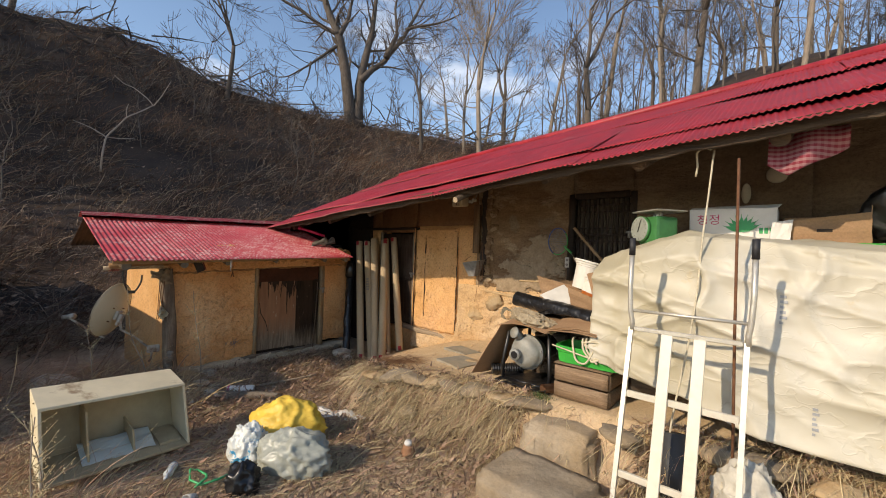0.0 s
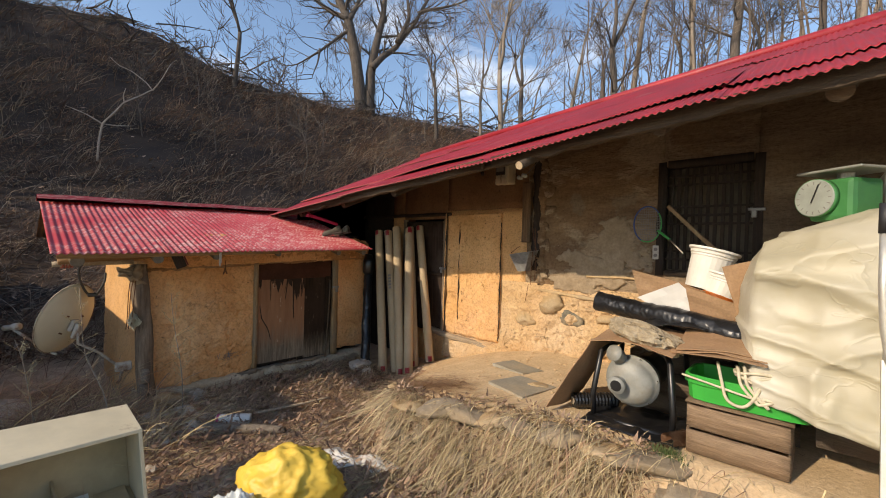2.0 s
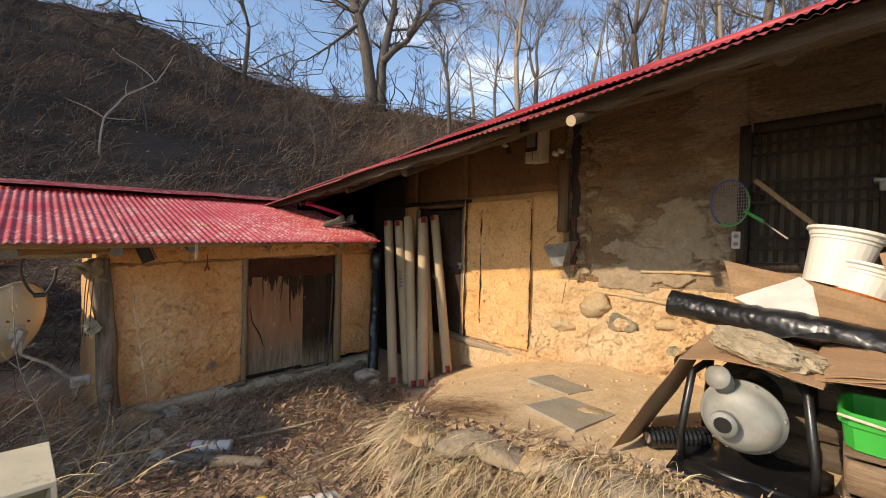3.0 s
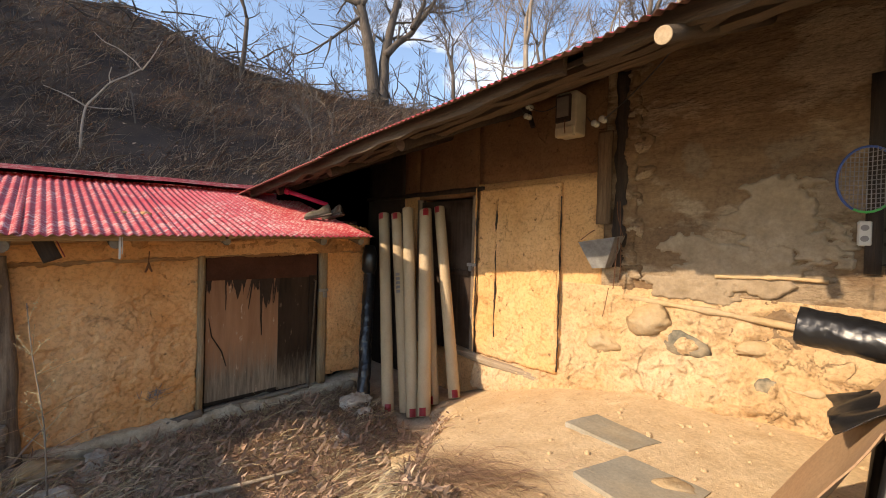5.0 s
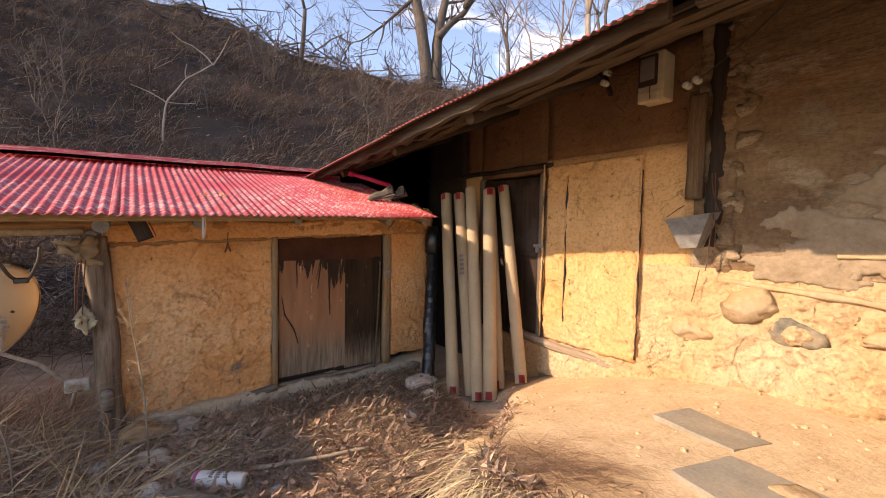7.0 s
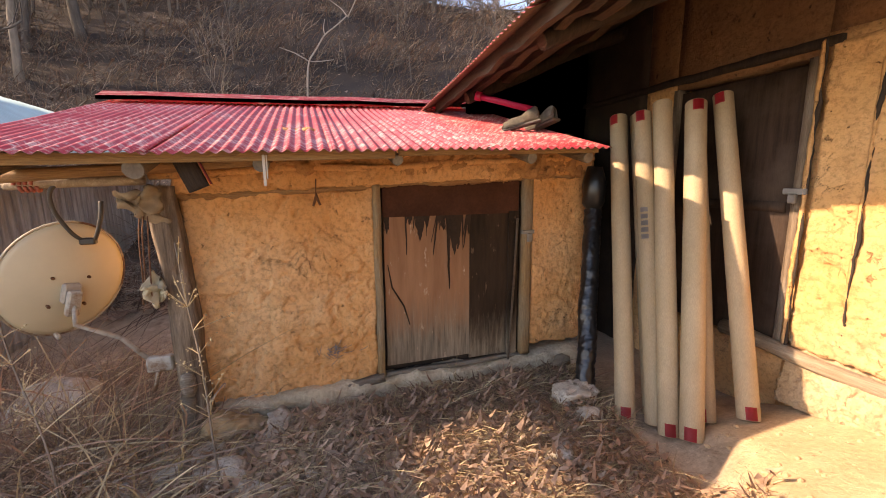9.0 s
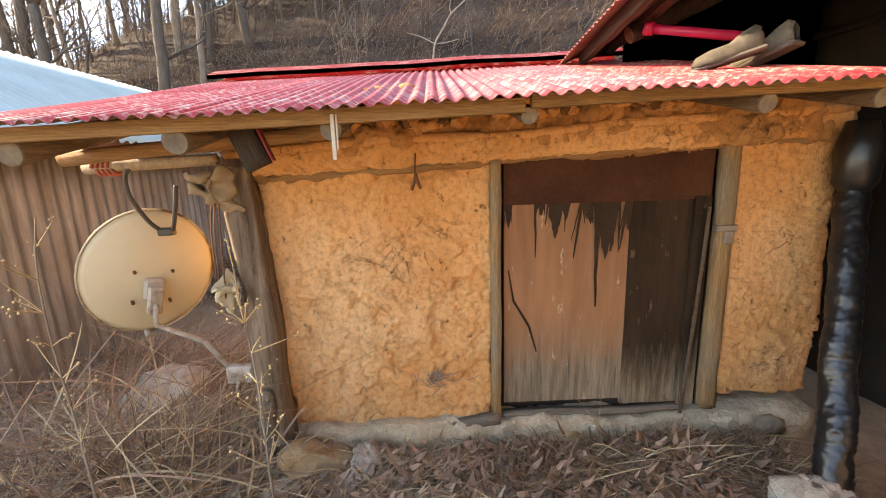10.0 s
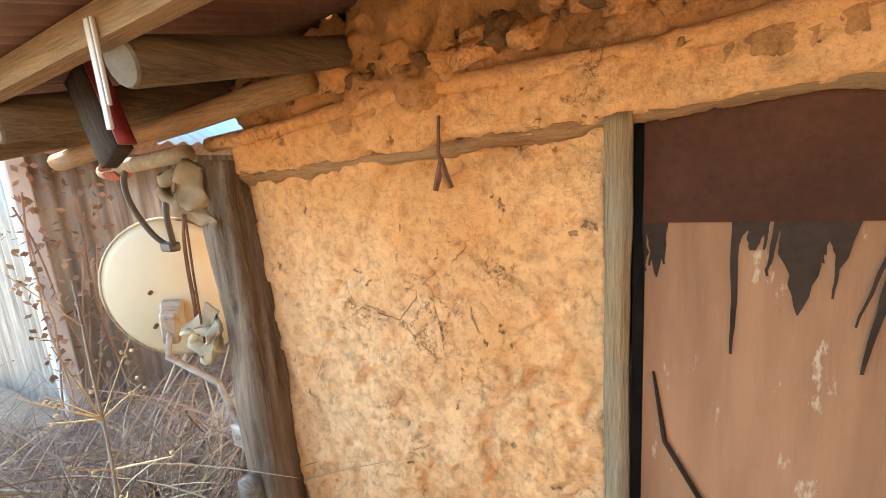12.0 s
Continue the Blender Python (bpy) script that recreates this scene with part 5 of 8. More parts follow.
for i in range(4):
    bm = bmesh.new()
    y = -4.03 + i * 0.022
    tube(bm, [(0.082 + 0.031 * math.cos(a * 0.6), y + 0.002 * a, 1.216 + 0.031 * math.sin(a * 0.6)) for a in range(11)], 0.008, 6)
    part("rope", bm, plain_mat("red_rope", (0.42, 0.13, 0.09), 0.9) if i == 0 else bpy.data.materials["red_rope"], e, "red rope", True)
e = empty("bare_log", "short peeled log end jutting under the shed eave", "log")
bm = bmesh.new()
tube(bm, bent((0.22, -4.05, 1.25), (0.16, -2.9, 1.34), 8, 0.01, 6), [0.030] * 9, 10)
part("log", bm, BEAM, e, "", True)
e = empty("cable_loop", "dark rubber cable looped from the beam to the dish", "cable")
bm = bmesh.new()
tube(bm, smooth_line([(0.07, -3.80, 1.25), (0.10, -3.89, 1.20), (0.10, -3.90, 1.10), (0.07, -3.86, 0.98), (0.04, -3.82, 0.925), (0.05, -3.77, 0.93), (0.08, -3.72, 1.04), (0.07, -3.71, 1.13)], 6), 0.010, 8)
part("cable", bm, plain_mat("dark_rubber", (0.06, 0.05, 0.04), 0.6), e, "", True)
bm = bmesh.new()
box(bm, (0.025, -3.835, 0.905), (0.065, -3.765, 0.94), 0.006)
part("sleeve", bm, BLACK_FILM, e)
e = empty("wire_strands", "thin dark wires hanging down the corner post", "wire")
for k in range(3):
    bm = bmesh.new()
    tube(bm, bent((0.13 + 0.01 * k, -3.53 + 0.02 * k, 1.05), (0.15, -3.56 + 0.02 * k, 0.58), 8, 0.02, k), 0.004, 5)
    part("wire", bm, RUST, e)
e = empty("plastic_strip", "white plastic strip nailed under the shed eave", "plastic strip")
bm = bmesh.new()
box(bm, (0.574, -2.880, 1.205), (0.579, -2.868, 1.345), 0.001)
box(bm, (0.574, -2.864, 1.235), (0.579, -2.859, 1.345), 0.001)
part("strip", bm, plain_mat("white_plastic", (0.50, 0.47, 0.42), 0.5), e)
e = empty("dark_board_end", "dark notched board hanging below the shed eave", "board")
ob = part("board", rough_box((-0.02, -0.05, -0.10), (0.02, 0.05, 0.10), 0.03, 0.004, 3, 1, 0.006), DARK_TIMBER, e, "", True)
ob.matrix_local = pose(0.44, -3.21, 1.278, 22, 0, 0)
ob = part("edge", rough_box((-0.018, 0.052, -0.095), (0.018, 0.062, 0.10), 0.03, 0.002, 3, 2, 0.002), RED_DARK, e, "dull red edge", True)
ob.matrix_local = pose(0.44, -3.21, 1.278, 22, 0, 0)
e = empty("iron_hook", "rusty iron hook hanging on the shed wall", "hook")
bm = bmesh.new()
tube(bm, [(0.05, -2.64, 1.24), (0.055, -2.645, 1.16), (0.05, -2.64, 1.14)], 0.004, 6)
tube(bm, [(0.045, -2.643, 1.15), (0.045, -2.652, 1.11), (0.045, -2.664, 1.075)], [0.006, 0.009, 0.007], 5)
tube(bm, [(0.045, -2.643, 1.15), (0.045, -2.635, 1.11), (0.045, -2.622, 1.08)], [0.006, 0.009, 0.007], 5)
part("hook", bm, RUST, e)
e = empty("straw_burn_patch", "patch of bare straw where plaster fell from the shed wall", "bare patch", kind="structure")
r = random.Random(9)
bm = bmesh.new()
for i in range(34):
    y, z = -2.58 + r.gauss(0, 0.045), 0.10 + r.gauss(0, 0.035)
    a = r.uniform(0, math.pi)
    tube(bm, [(0.012, y, z), (0.02, y + 0.03 * math.cos(a), z + 0.03 * math.sin(a)), (0.012, y + 0.06 * math.cos(a), z + 0.06 * math.sin(a))], 0.0018, 4)
part("straw", bm, PRINT_GREY, e)

# ---- meter, tray, wires on the farmhouse ----
def build_meter():
    e = empty("electric_meter", "cream plastic electricity meter with a dark glazed front", "electric meter")
    cream = plain_mat("aged_cream_plastic", (0.58, 0.50, 0.34), 0.5, 0, 0.2, 12, 0.05, 0.5, (0.3, 0.2, 0.1), (0.6, 0.75))
    bm = bmesh.new()
    box(bm, (2.09, -0.235, 2.27), (2.275, -0.06, 2.615), 0.02, segs=3)
    part("case", bm, cream, e)
    bm = bmesh.new()
    box(bm, (2.10, -0.257, 2.37), (2.235, -0.233, 2.59), 0.008)
    wf = part("window_frame", bm, DARK_TIMBER, e, "dark frame")
    bm = bmesh.new()
    box(bm, (2.115, -0.261, 2.41), (2.22, -0.255, 2.57), 0.002)
    part("glass", bm, plain_mat("meter_glass", (0.22, 0.19, 0.16), 0.15), wf, "dusty glass")
    bm = bmesh.new()
    box(bm, (2.10, -0.26, 2.25), (2.26, -0.20, 2.34), 0.02, segs=2)
    part("terminal_cover", bm, cream, e)
    bm = bmesh.new()
    tube(bm, [(2.2, -0.27, 2.27), (2.2, -0.28, 2.33), (2.2, -0.272, 2.38)], 0.004, 5)
    part("seal_wire", bm, RUST, e)
    ins = empty("insulators", "porcelain knob insulators and wires below the eave", "insulator")
    por = plain_mat("porcelain", (0.55, 0.56, 0.50), 0.25)
    for k, (x, z) in enumerate(((1.82, 2.58), (1.80, 2.50), (2.42, 2.32), (2.48, 2.34))):
        bm = bmesh.new()
        tube(bm, [(x, -0.24, z), (x, -0.23, z), (x, -0.22, z), (x, -0.20, z), (x, -0.19, z), (x, -0.16, z)], [0.018, 0.026, 0.018, 0.018, 0.026, 0.02], 12)
        part("insulator", bm, por, ins, "", True)
    bm = bmesh.new()
    tube(bm, bent((1.75, -0.14, 2.62), (1.82, -0.14, 2.42), 4, 0.01, 1), 0.022, 6)
    part("bracket", bm, DARK_TIMBER, ins)
    for k, (a, b, s) in enumerate((((1.82, -0.22, 2.58), (2.12, -0.2, 2.55), 0.05), ((1.8, -0.22, 2.5), (1.66, -0.4, 2.66), -0.04), ((2.33, -0.15, 2.4), (2.48, -0.2, 2.34), 0.04), ((2.48, -0.2, 2.34), (3.3, -1.2, 2.35), 0.03))):
        bm = bmesh.new()
        tube(bm, bent(a, b, 10, 0.01, k, s), 0.004, 5)
        part("wire", bm, BLACK_FILM, ins)


build_meter()
e = empty("metal_hopper", "grey galvanised sheet hopper hung on the farmhouse wall", "hopper")
bm = bmesh.new()
top = [(2.33, -0.24, 1.40), (2.62, -0.26, 1.44), (2.62, -0.06, 1.46), (2.33, -0.04, 1.42)]
bot = [(2.43, -0.20, 1.20), (2.53, -0.20, 1.21), (2.53, -0.08, 1.21), (2.43, -0.08, 1.20)]
tv, bv = [bm.verts.new(p) for p in top], [bm.verts.new(p) for p in bot]
for k in range(4):
    bm.faces.new((tv[k], tv[(k + 1) % 4], bv[(k + 1) % 4], bv[k]))
bm.faces.new(bv)
bmesh.ops.solidify(bm, geom=bm.faces[:], thickness=0.003)
part("body", bm, plain_mat("dull_zinc", (0.44, 0.43, 0.40), 0.7, 0.2, 0.35, 20, 0.15), e)
for k, (a, b) in enumerate((((2.56, -0.08, 1.72), (2.62, -0.10, 1.45)), ((2.58, -0.08, 1.72), (2.60, -0.1, 1.12)), ((2.62, -0.2, 1.44), (2.57, -0.14, 1.05)), ((2.33, -0.2, 1.42), (2.42, -0.15, 1.50)))):
    bm = bmesh.new()
    tube(bm, bent(a, b, 8, 0.03, k), 0.0035, 5)
    part("hanging_wire", bm, RUST, e)
bm = bmesh.new()
tube(bm, bent((2.52, -0.10, 1.05), (2.48, -0.10, 0.82), 6, 0.01, 8), 0.003, 5)
part("hanging_wire", bm, RUST, e)

# fishing net and outlet
e = empty("landing_net", "blue rimmed landing net with a green handle hung by the window", "net")
c = Vector((3.88, -0.30, 1.74))
bm = bmesh.new()
pts = [c + Vector((0.11 * math.cos(a), 0.03 * math.cos(a), 0.165 * math.sin(a))) for a in [2 * math.pi * k / 28 for k in range(29)]]
tube(bm, pts[3:20], 0.0065, 7)
part("rim", bm, plain_mat("blue_plastic", (0.03, 0.07, 0.24), 0.4), e, "blue plastic rim", True)
bm = bmesh.new()
tube(bm, pts[19:29] + pts[1:4], 0.0065, 7)
part("rim_end", bm, plain_mat("green_plastic", (0.05, 0.38, 0.08), 0.4), e, "green plastic rim", True)
bm = bmesh.new()
for k in range(1, 14):
    f = -1 + 2 * k / 14
    s = math.sqrt(1 - f * f)
    tube(bm, [c + Vector((0.11 * f, 0.0, 0.165 * s)), c + Vector((0.11 * f, 0.04, 0)), c + Vector((0.11 * f, 0.0, -0.165 * s))], 0.0024, 3)
    tube(bm, [c + Vector((-0.11 * s, 0, 0.165 * f)), c + Vector((0, 0.04, 0.165 * f)), c + Vector((0.11 * s, 0, 0.165 * f))], 0.0024, 3)
part("mesh_net", bm, PRINT_GREY, e, "grey net mesh")
bm = bmesh.new()
tube(bm, [c + Vector((0.09, 0.0, -0.06)), c + Vector((0.20, -0.05, -0.14))], 0.012, 8)
part("grip", bm, bpy.data.materials["green_plastic"], e, "green grip", True)
bm = bmesh.new()
tube(bm, [c + Vector((0.20, -0.05, -0.14)), (4.22, -0.5, 1.48)], 0.006, 8)
part("handle", bm, WHITE_STEEL, e, "white handle", True)
e = empty("wall_outlet", "small white wall socket beside the window", "wall outlet")
bm = bmesh.new()
box(bm, (3.855, -0.03, 1.41), (3.915, 0.0, 1.55), 0.008)
part("plate", bm, bpy.data.materials["white_plastic"], e)
for z in (1.45, 1.51):
    bm = bmesh.new()
    tube(bm, [(3.885, -0.032, z), (3.885, -0.029, z)], 0.017, 12)
    part("socket", bm, PRINT_GREY, e, "grey socket")

# ---- heap along the terrace ----
CARDBOARD = rough_mat("cardboard", (0.36, 0.22, 0.115), (0.46, 0.29, 0.16), 2, (0.40, 0.23, 0.12), 1.5, rough=0.85, bump=0.12, fine=60, objvar=0.25)
CARD_WHITE = plain_mat("white_card", (0.66, 0.64, 0.60), 0.7, 0, 0.15, 4)
PUMP_GREY = plain_mat("grey_enamel", (0.30, 0.30, 0.27), 0.55, 0.1, 0.3, 10, 0.1, 0.5, (0.22, 0.18, 0.13), (0.55, 0.75))
GREEN_BIN = plain_mat("green_plastic_bin", (0.035, 0.36, 0.05), 0.38, 0, 0.15, 4, 0.05, 0.5, (0.10, 0.30, 0.07), (0.6, 0.8))
ROPE = plain_mat("cream_rope", (0.62, 0.55, 0.40), 0.9, 0, 0.3, 30, 0.4)
WHITE_PAIL = plain_mat("white_pail_plastic", (0.72, 0.69, 0.62), 0.42, 0, 0.12, 5, 0.05, 0.5, (0.5, 0.42, 0.3), (0.62, 0.85))
PLANK = wood_mat("crate_plank", (0.24, 0.15, 0.085), (0.42, 0.29, 0.18), 0)
TZ = terrace(4.4, -1.4) - 0.005


def card_sheet(name, parent, corners, bend=0.0, seed=0, mat=None, n=10, thick=0.005):
    a, b, c, d = [Vector(p) for p in corners]
    nrm = (b - a).cross(d - a).normalized()
    bm = sheet(lambda u, v: a.lerp(b, u).lerp(d.lerp(c, u), v) + nrm * (bend * math.sin(math.pi * u) + 0.012 * noise.noise(Vector((u * 3, v * 3, seed)))), n, n, thick)
    return part(name, bm, mat or CARDBOARD, parent, "", False)


def build_pump():
    e = empty("water_pump", "grey cast water pump in a black tube frame", "water pump")
    cx, cy, cz = 4.14, -1.42, 0.605
    bm = bmesh.new()
    tube(bm, [(cx, cy - 0.125, cz), (cx, cy - 0.12, cz), (cx, cy - 0.105, cz), (cx, cy - 0.075, cz), (cx, cy - 0.03, cz), (cx, cy - 0.028, cz), (cx, cy - 0.008, cz), (cx, cy - 0.006, cz), (cx, cy + 0.06, cz), (cx, cy + 0.14, cz)], [0.06, 0.09, 0.125, 0.15, 0.163, 0.172, 0.172, 0.162, 0.155, 0.12], 36)
    casing = part("casing", bm, PUMP_GREY, e, "", True)
    bm = bmesh.new()
    tube(bm, [(cx - 0.05, cy - 0.10, cz - 0.01), (cx - 0.05, cy - 0.17, cz - 0.01)], [0.052, 0.048], 18)
    tube(bm, [(cx - 0.05, cy - 0.17, cz - 0.01), (cx - 0.05, cy - 0.185, cz - 0.01)], [0.058, 0.056], 18)
    flange = part("inlet_flange", bm, PUMP_GREY, e, "", True)
    bm = bmesh.new()
    tube(bm, [(cx - 0.05, cy - 0.1861, cz - 0.01), (cx - 0.05, cy - 0.1875, cz - 0.01)], 0.036, 16)
    part("inlet_bore", bm, BLACK_FILM, flange, "dark open bore")
    bm = bmesh.new()
    tube(bm, [(cx - 0.06, cy - 0.03, cz + 0.10), (cx - 0.07, cy - 0.09, cz + 0.17), (cx - 0.08, cy - 0.13, cz + 0.19)], [0.045, 0.045, 0.045], 16)
    tube(bm, [(cx - 0.08, cy - 0.13, cz + 0.19), (cx - 0.085, cy - 0.145, cz + 0.196)], 0.056, 16)
    part("outlet", bm, PUMP_GREY, e, "", True)
    for k in range(6):
        an = 2 * math.pi * k / 6 + 0.2
        bm = bmesh.new()
        tube(bm, [(cx + 0.160 * math.cos(an), cy - 0.045, cz + 0.160 * math.sin(an)), (cx + 0.160 * math.cos(an), cy - 0.02, cz + 0.160 * math.sin(an))], 0.009, 6)
        part("bolt", bm, GALV, casing)
    bm = bmesh.new()
    tube(bm, [(cx, cy + 0.1, cz), (cx, cy + 0.42, cz)], [0.12, 0.12], 20)
    part("engine", bm, BLACK_FILM, e, "black engine body", True)
    z0 = TZ + 0.02
    for dx in (-0.24, 0.26):
        bm = bmesh.new()
        tube(bm, [(cx + dx, cy - 0.06, z0), (cx + dx * 1.02, cy - 0.07, z0 + 0.16), (cx + dx * 0.88, cy - 0.03, z0 + 0.46), (cx + dx * 0.7, cy + 0.06, z0 + 0.5), (cx + dx * 0.88, cy + 0.40, z0 + 0.46), (cx + dx, cy + 0.44, z0)], 0.019, 10)
        part("frame_loop", bm, BLACK_FILM, e, "black frame tube", True)
    for y in (cy - 0.06, cy + 0.44):
        bm = bmesh.new()
        tube(bm, [(cx - 0.24, y, z0), (cx + 0.26, y, z0)], 0.017, 10)
        part("frame_rail", bm, BLACK_FILM, e, "black frame tube", True)


build_pump()


def build_heap():
    # black hose end and terracotta pipe
    e = empty("black_hose", "short black corrugated hose lying by the pump", "hose")
    bm = bmesh.new()
    a, b = Vector((3.72, -1.42, TZ + 0.055)), Vector((3.95, -1.18, TZ + 0.06))
    n = 26
    tube(bm, [a.lerp(b, i / n) for i in range(n + 1)], [0.052 + 0.005 * (i % 2) for i in range(n + 1)], 16)
    part("hose", bm, BLACK_FILM, e)
    bm = bmesh.new()
    tube(bm, [a - (b - a).normalized() * 0.002, a - (b - a).normalized() * 0.006], 0.03, 14)
    part("core", bm, STONE, e, "earth-filled hose mouth")
    e = empty("clay_pipe", "short terracotta pipe lying beside the crate", "clay pipe")
    bm = bmesh.new()
    rg = tube(bm, [(4.40, -1.60, TZ + 0.05), (4.47, -1.46, TZ + 0.05)], 0.045, 16, False)
    bmesh.ops.solidify(bm, geom=bm.faces[:], thickness=0.012)
    part("pipe", bm, TERRA, e, "", True)
    # plastic film under the pump
    e = empty("black_sheet", "creased black plastic sheet spread under and over the pump", "plastic sheet")
    bm = sheet(lambda u, v: Vector((3.86 + 0.6 * u, -1.62 + 0.55 * v, TZ + 0.018 + 0.03 * abs(noise.noise(Vector((u * 6, v * 6, 1)))))), 24, 18, 0.001)
    part("ground_film", bm, BLACK_FILM, e, "", True)
    bm = sheet(lambda u, v: Vector((3.80 + 0.75 * u, -1.30 + 0.42 * v, 0.90 + 0.10 * math.sin(min(1, u * 1.6) * 1.5) - 0.14 * (1 - u) ** 3)) + wob((u * 3, v * 3, 1), 2, 0.045, 3), 22, 14, 0.002)
    part("cover_film", bm, BLACK_FILM, e, "", True)
    # cardboard leaning over the pump
    e = empty("cardboard_lean", "bent brown cardboard sheet leaning against the pump", "cardboard sheet", group="cardboard sheets")
    card_sheet("sheet", e, [(3.60, -1.62, TZ + 0.02), (3.62, -1.00, TZ + 0.02), (3.96, -1.02, 0.95), (3.90, -1.55, 0.86)], 0.04, 1)
    e = empty("flattened_carton", "flattened brown cardboard lying over the pump frame", "cardboard sheet", group="cardboard sheets")
    card_sheet("sheet", e, [(3.90, -1.60, 0.862), (4.42, -1.62, 0.855), (4.46, -1.10, 0.92), (3.94, -1.06, 0.93)], 0.04, 2)
    e = empty("cardboard_flap", "flattened brown cardboard lying on the green bin", "cardboard sheet", group="cardboard sheets")
    for k, dz in enumerate((0.0, 0.014, 0.03)):
        card_sheet("layer", e, [(4.36 + 0.03 * k, -1.56, 0.862 + dz), (4.86, -1.60 + 0.03 * k, 0.895 + dz), (4.88, -1.20, 0.93 + dz), (4.40, -1.16, 0.94 + dz)], 0.02, 3 + k)
    # rock on the cardboard
    e = empty("rough_stone", "rough pale stone weighing down the cardboard", "stone")
    ob = part("stone", rock(1.0, 4.4, 5, (0.235, 0.13, 0.10), 0.42), rough_mat("pale_rough_stone", (0.30, 0.23, 0.14), (0.50, 0.41, 0.28), 7, bump=1.0, dist=0.03, fine=40), e)
    ob.location, ob.rotation_euler = (4.27, -1.50, 0.925), (0.05, 0.30, 0.1)
    # long black roll
    wrapped_roll("long_black_roll", (3.68, -0.90, 1.045), (4.96, -1.27, 0.965), 0.080, 7, "long roll wrapped in creased black plastic lying across the heap")
    e = empty("roll_support", "dark stacked boards beneath the black roll", "boards")
    for k in range(4):
        part("board", rough_box((3.98, -1.05 + 0.02 * k, TZ + 0.15 * k), (5.0 - 0.05 * k, -0.55, TZ + 0.14 + 0.15 * k), 0.15, 0.008, 3, k, 0.006), TIMBER, e, "", True)
    # boxes behind
    e = empty("opened_carton", "opened brown carton with white flap behind the black roll", "carton")
    card_sheet("flap", e, [(3.97, -0.98, 1.34), (4.50, -0.92, 1.20), (4.52, -0.88, 1.05), (4.02, -0.92, 1.10)], 0.02, 4)
    card_sheet("white_flap", e, [(4.03, -1.02, 1.13), (4.31, -1.04, 1.27), (4.53, -1.0, 1.06), (4.30, -0.98, 0.99)], 0.0, 5, CARD_WHITE)
    card_sheet("front", e, [(4.36, -1.04, 1.24), (4.80, -1.10, 1.12), (4.82, -1.08, 0.92), (4.40, -1.02, 1.0)], 0.01, 6)
    card_sheet("side", e, [(4.58, -1.12, 1.40), (4.77, -1.10, 1.46), (4.86, -1.08, 1.12), (4.68, -1.10, 1.05)], 0.01, 7)
    card_sheet("back", e, [(4.0, -0.70, 1.25), (4.8, -0.74, 1.25), (4.8, -0.74, 0.95), (4.0, -0.70, 0.95)], 0.01, 8)
    # pails
    for k, (x, y, z, r, h, tilt, lab) in enumerate(((4.42, -0.80, 1.22, 0.15, 0.30, 14, "white plastic pail with a flared rim"), (4.50, -0.86, 1.08, 0.13, 0.26, 20, "white plastic pail with an orange band"))):
        p = empty("pail", lab + " stacked in the heap", "pail", pose(x, y, z, 0, tilt, 30), group="white pails")
        bm = bmesh.new()
        n = 26
        prof = [(0.78, 0), (0.92, 0.78), (0.95, 0.80), (0.95, 0.84), (1.0, 0.86), (1.02, 0.92), (1.12, 0.95), (1.12, 1.0), (1.0, 1.0), (0.9, 0.85), (0.76, 0.03)]
        rings = [[bm.verts.new((r * q * math.cos(2 * math.pi * i / n), r * q * math.sin(2 * math.pi * i / n), h * zz)) for i in range(n)] for q, zz in prof]
        for a, b in zip(rings, rings[1:]):
            for i in range(n):
                bm.faces.new((a[i], a[(i + 1) % n], b[(i + 1) % n], b[i]))
        bm.faces.new(rings[0][::-1])
        bm.faces.new(rings[-1])
        part("body", bm, WHITE_PAIL, p)
        bm = bmesh.new()
        tube(bm, [(r * 1.03, 0, h * 0.93), (r * 1.1, 0, h * 0.5), (r * 0.6, 0.0, h * 0.1)], 0.004, 5)
        part("bail", bm, GALV, p)
        if k == 1:
            bm = bmesh.new()
            rg = [[bm.verts.new((r * q * math.cos(2 * math.pi * i / n), r * q * math.sin(2 * math.pi * i / n), h * zz)) for i in range(n)] for q, zz in ((0.835, 0.25), (0.865, 0.42))]
            for i in range(n):
                bm.faces.new((rg[0][i], rg[0][(i + 1) % n], rg[1][(i + 1) % n], rg[1][i]))
            bmesh.ops.solidify(bm, geom=bm.faces[:], thickness=-0.002)
            part("band", bm, plain_mat("orange_label", (0.70, 0.20, 0.03), 0.5), p, "orange printed band")
    # green bin on the wooden crate
    e = empty("wooden_crate", "old wooden crate of wide planks under the green bin", "crate")
    for k in range(2):
        z = TZ + 0.012 + 0.148 * k
        part("plank", rough_box((4.49, -1.575, z), (4.97, -1.55, z + 0.14), 0.06, 0.003, 3, k, 0.004), PLANK, e, "", True)
        part("end_plank", rough_box((4.485, -1.548, z), (4.51, -1.18, z + 0.14), 0.06, 0.003, 3, k + 4, 0.004), PLANK, e, "", True)
        part("end_plank", rough_box((4.95, -1.548, z), (4.975, -1.18, z + 0.14), 0.06, 0.003, 3, k + 6, 0.004), PLANK, e, "", True)
    part("lid", rough_box((4.48, -1.57, TZ + 0.302), (4.98, -1.16, TZ + 0.318), 0.1, 0.002, 3, 9, 0.003), PLANK, e, "", True)
    zb = TZ + 0.325
    e = empty("green_bin", "bright green plastic bin tied with cream rope", "plastic bin")
    bm = bmesh.new()
    lo, hi = [], []
    loops = []
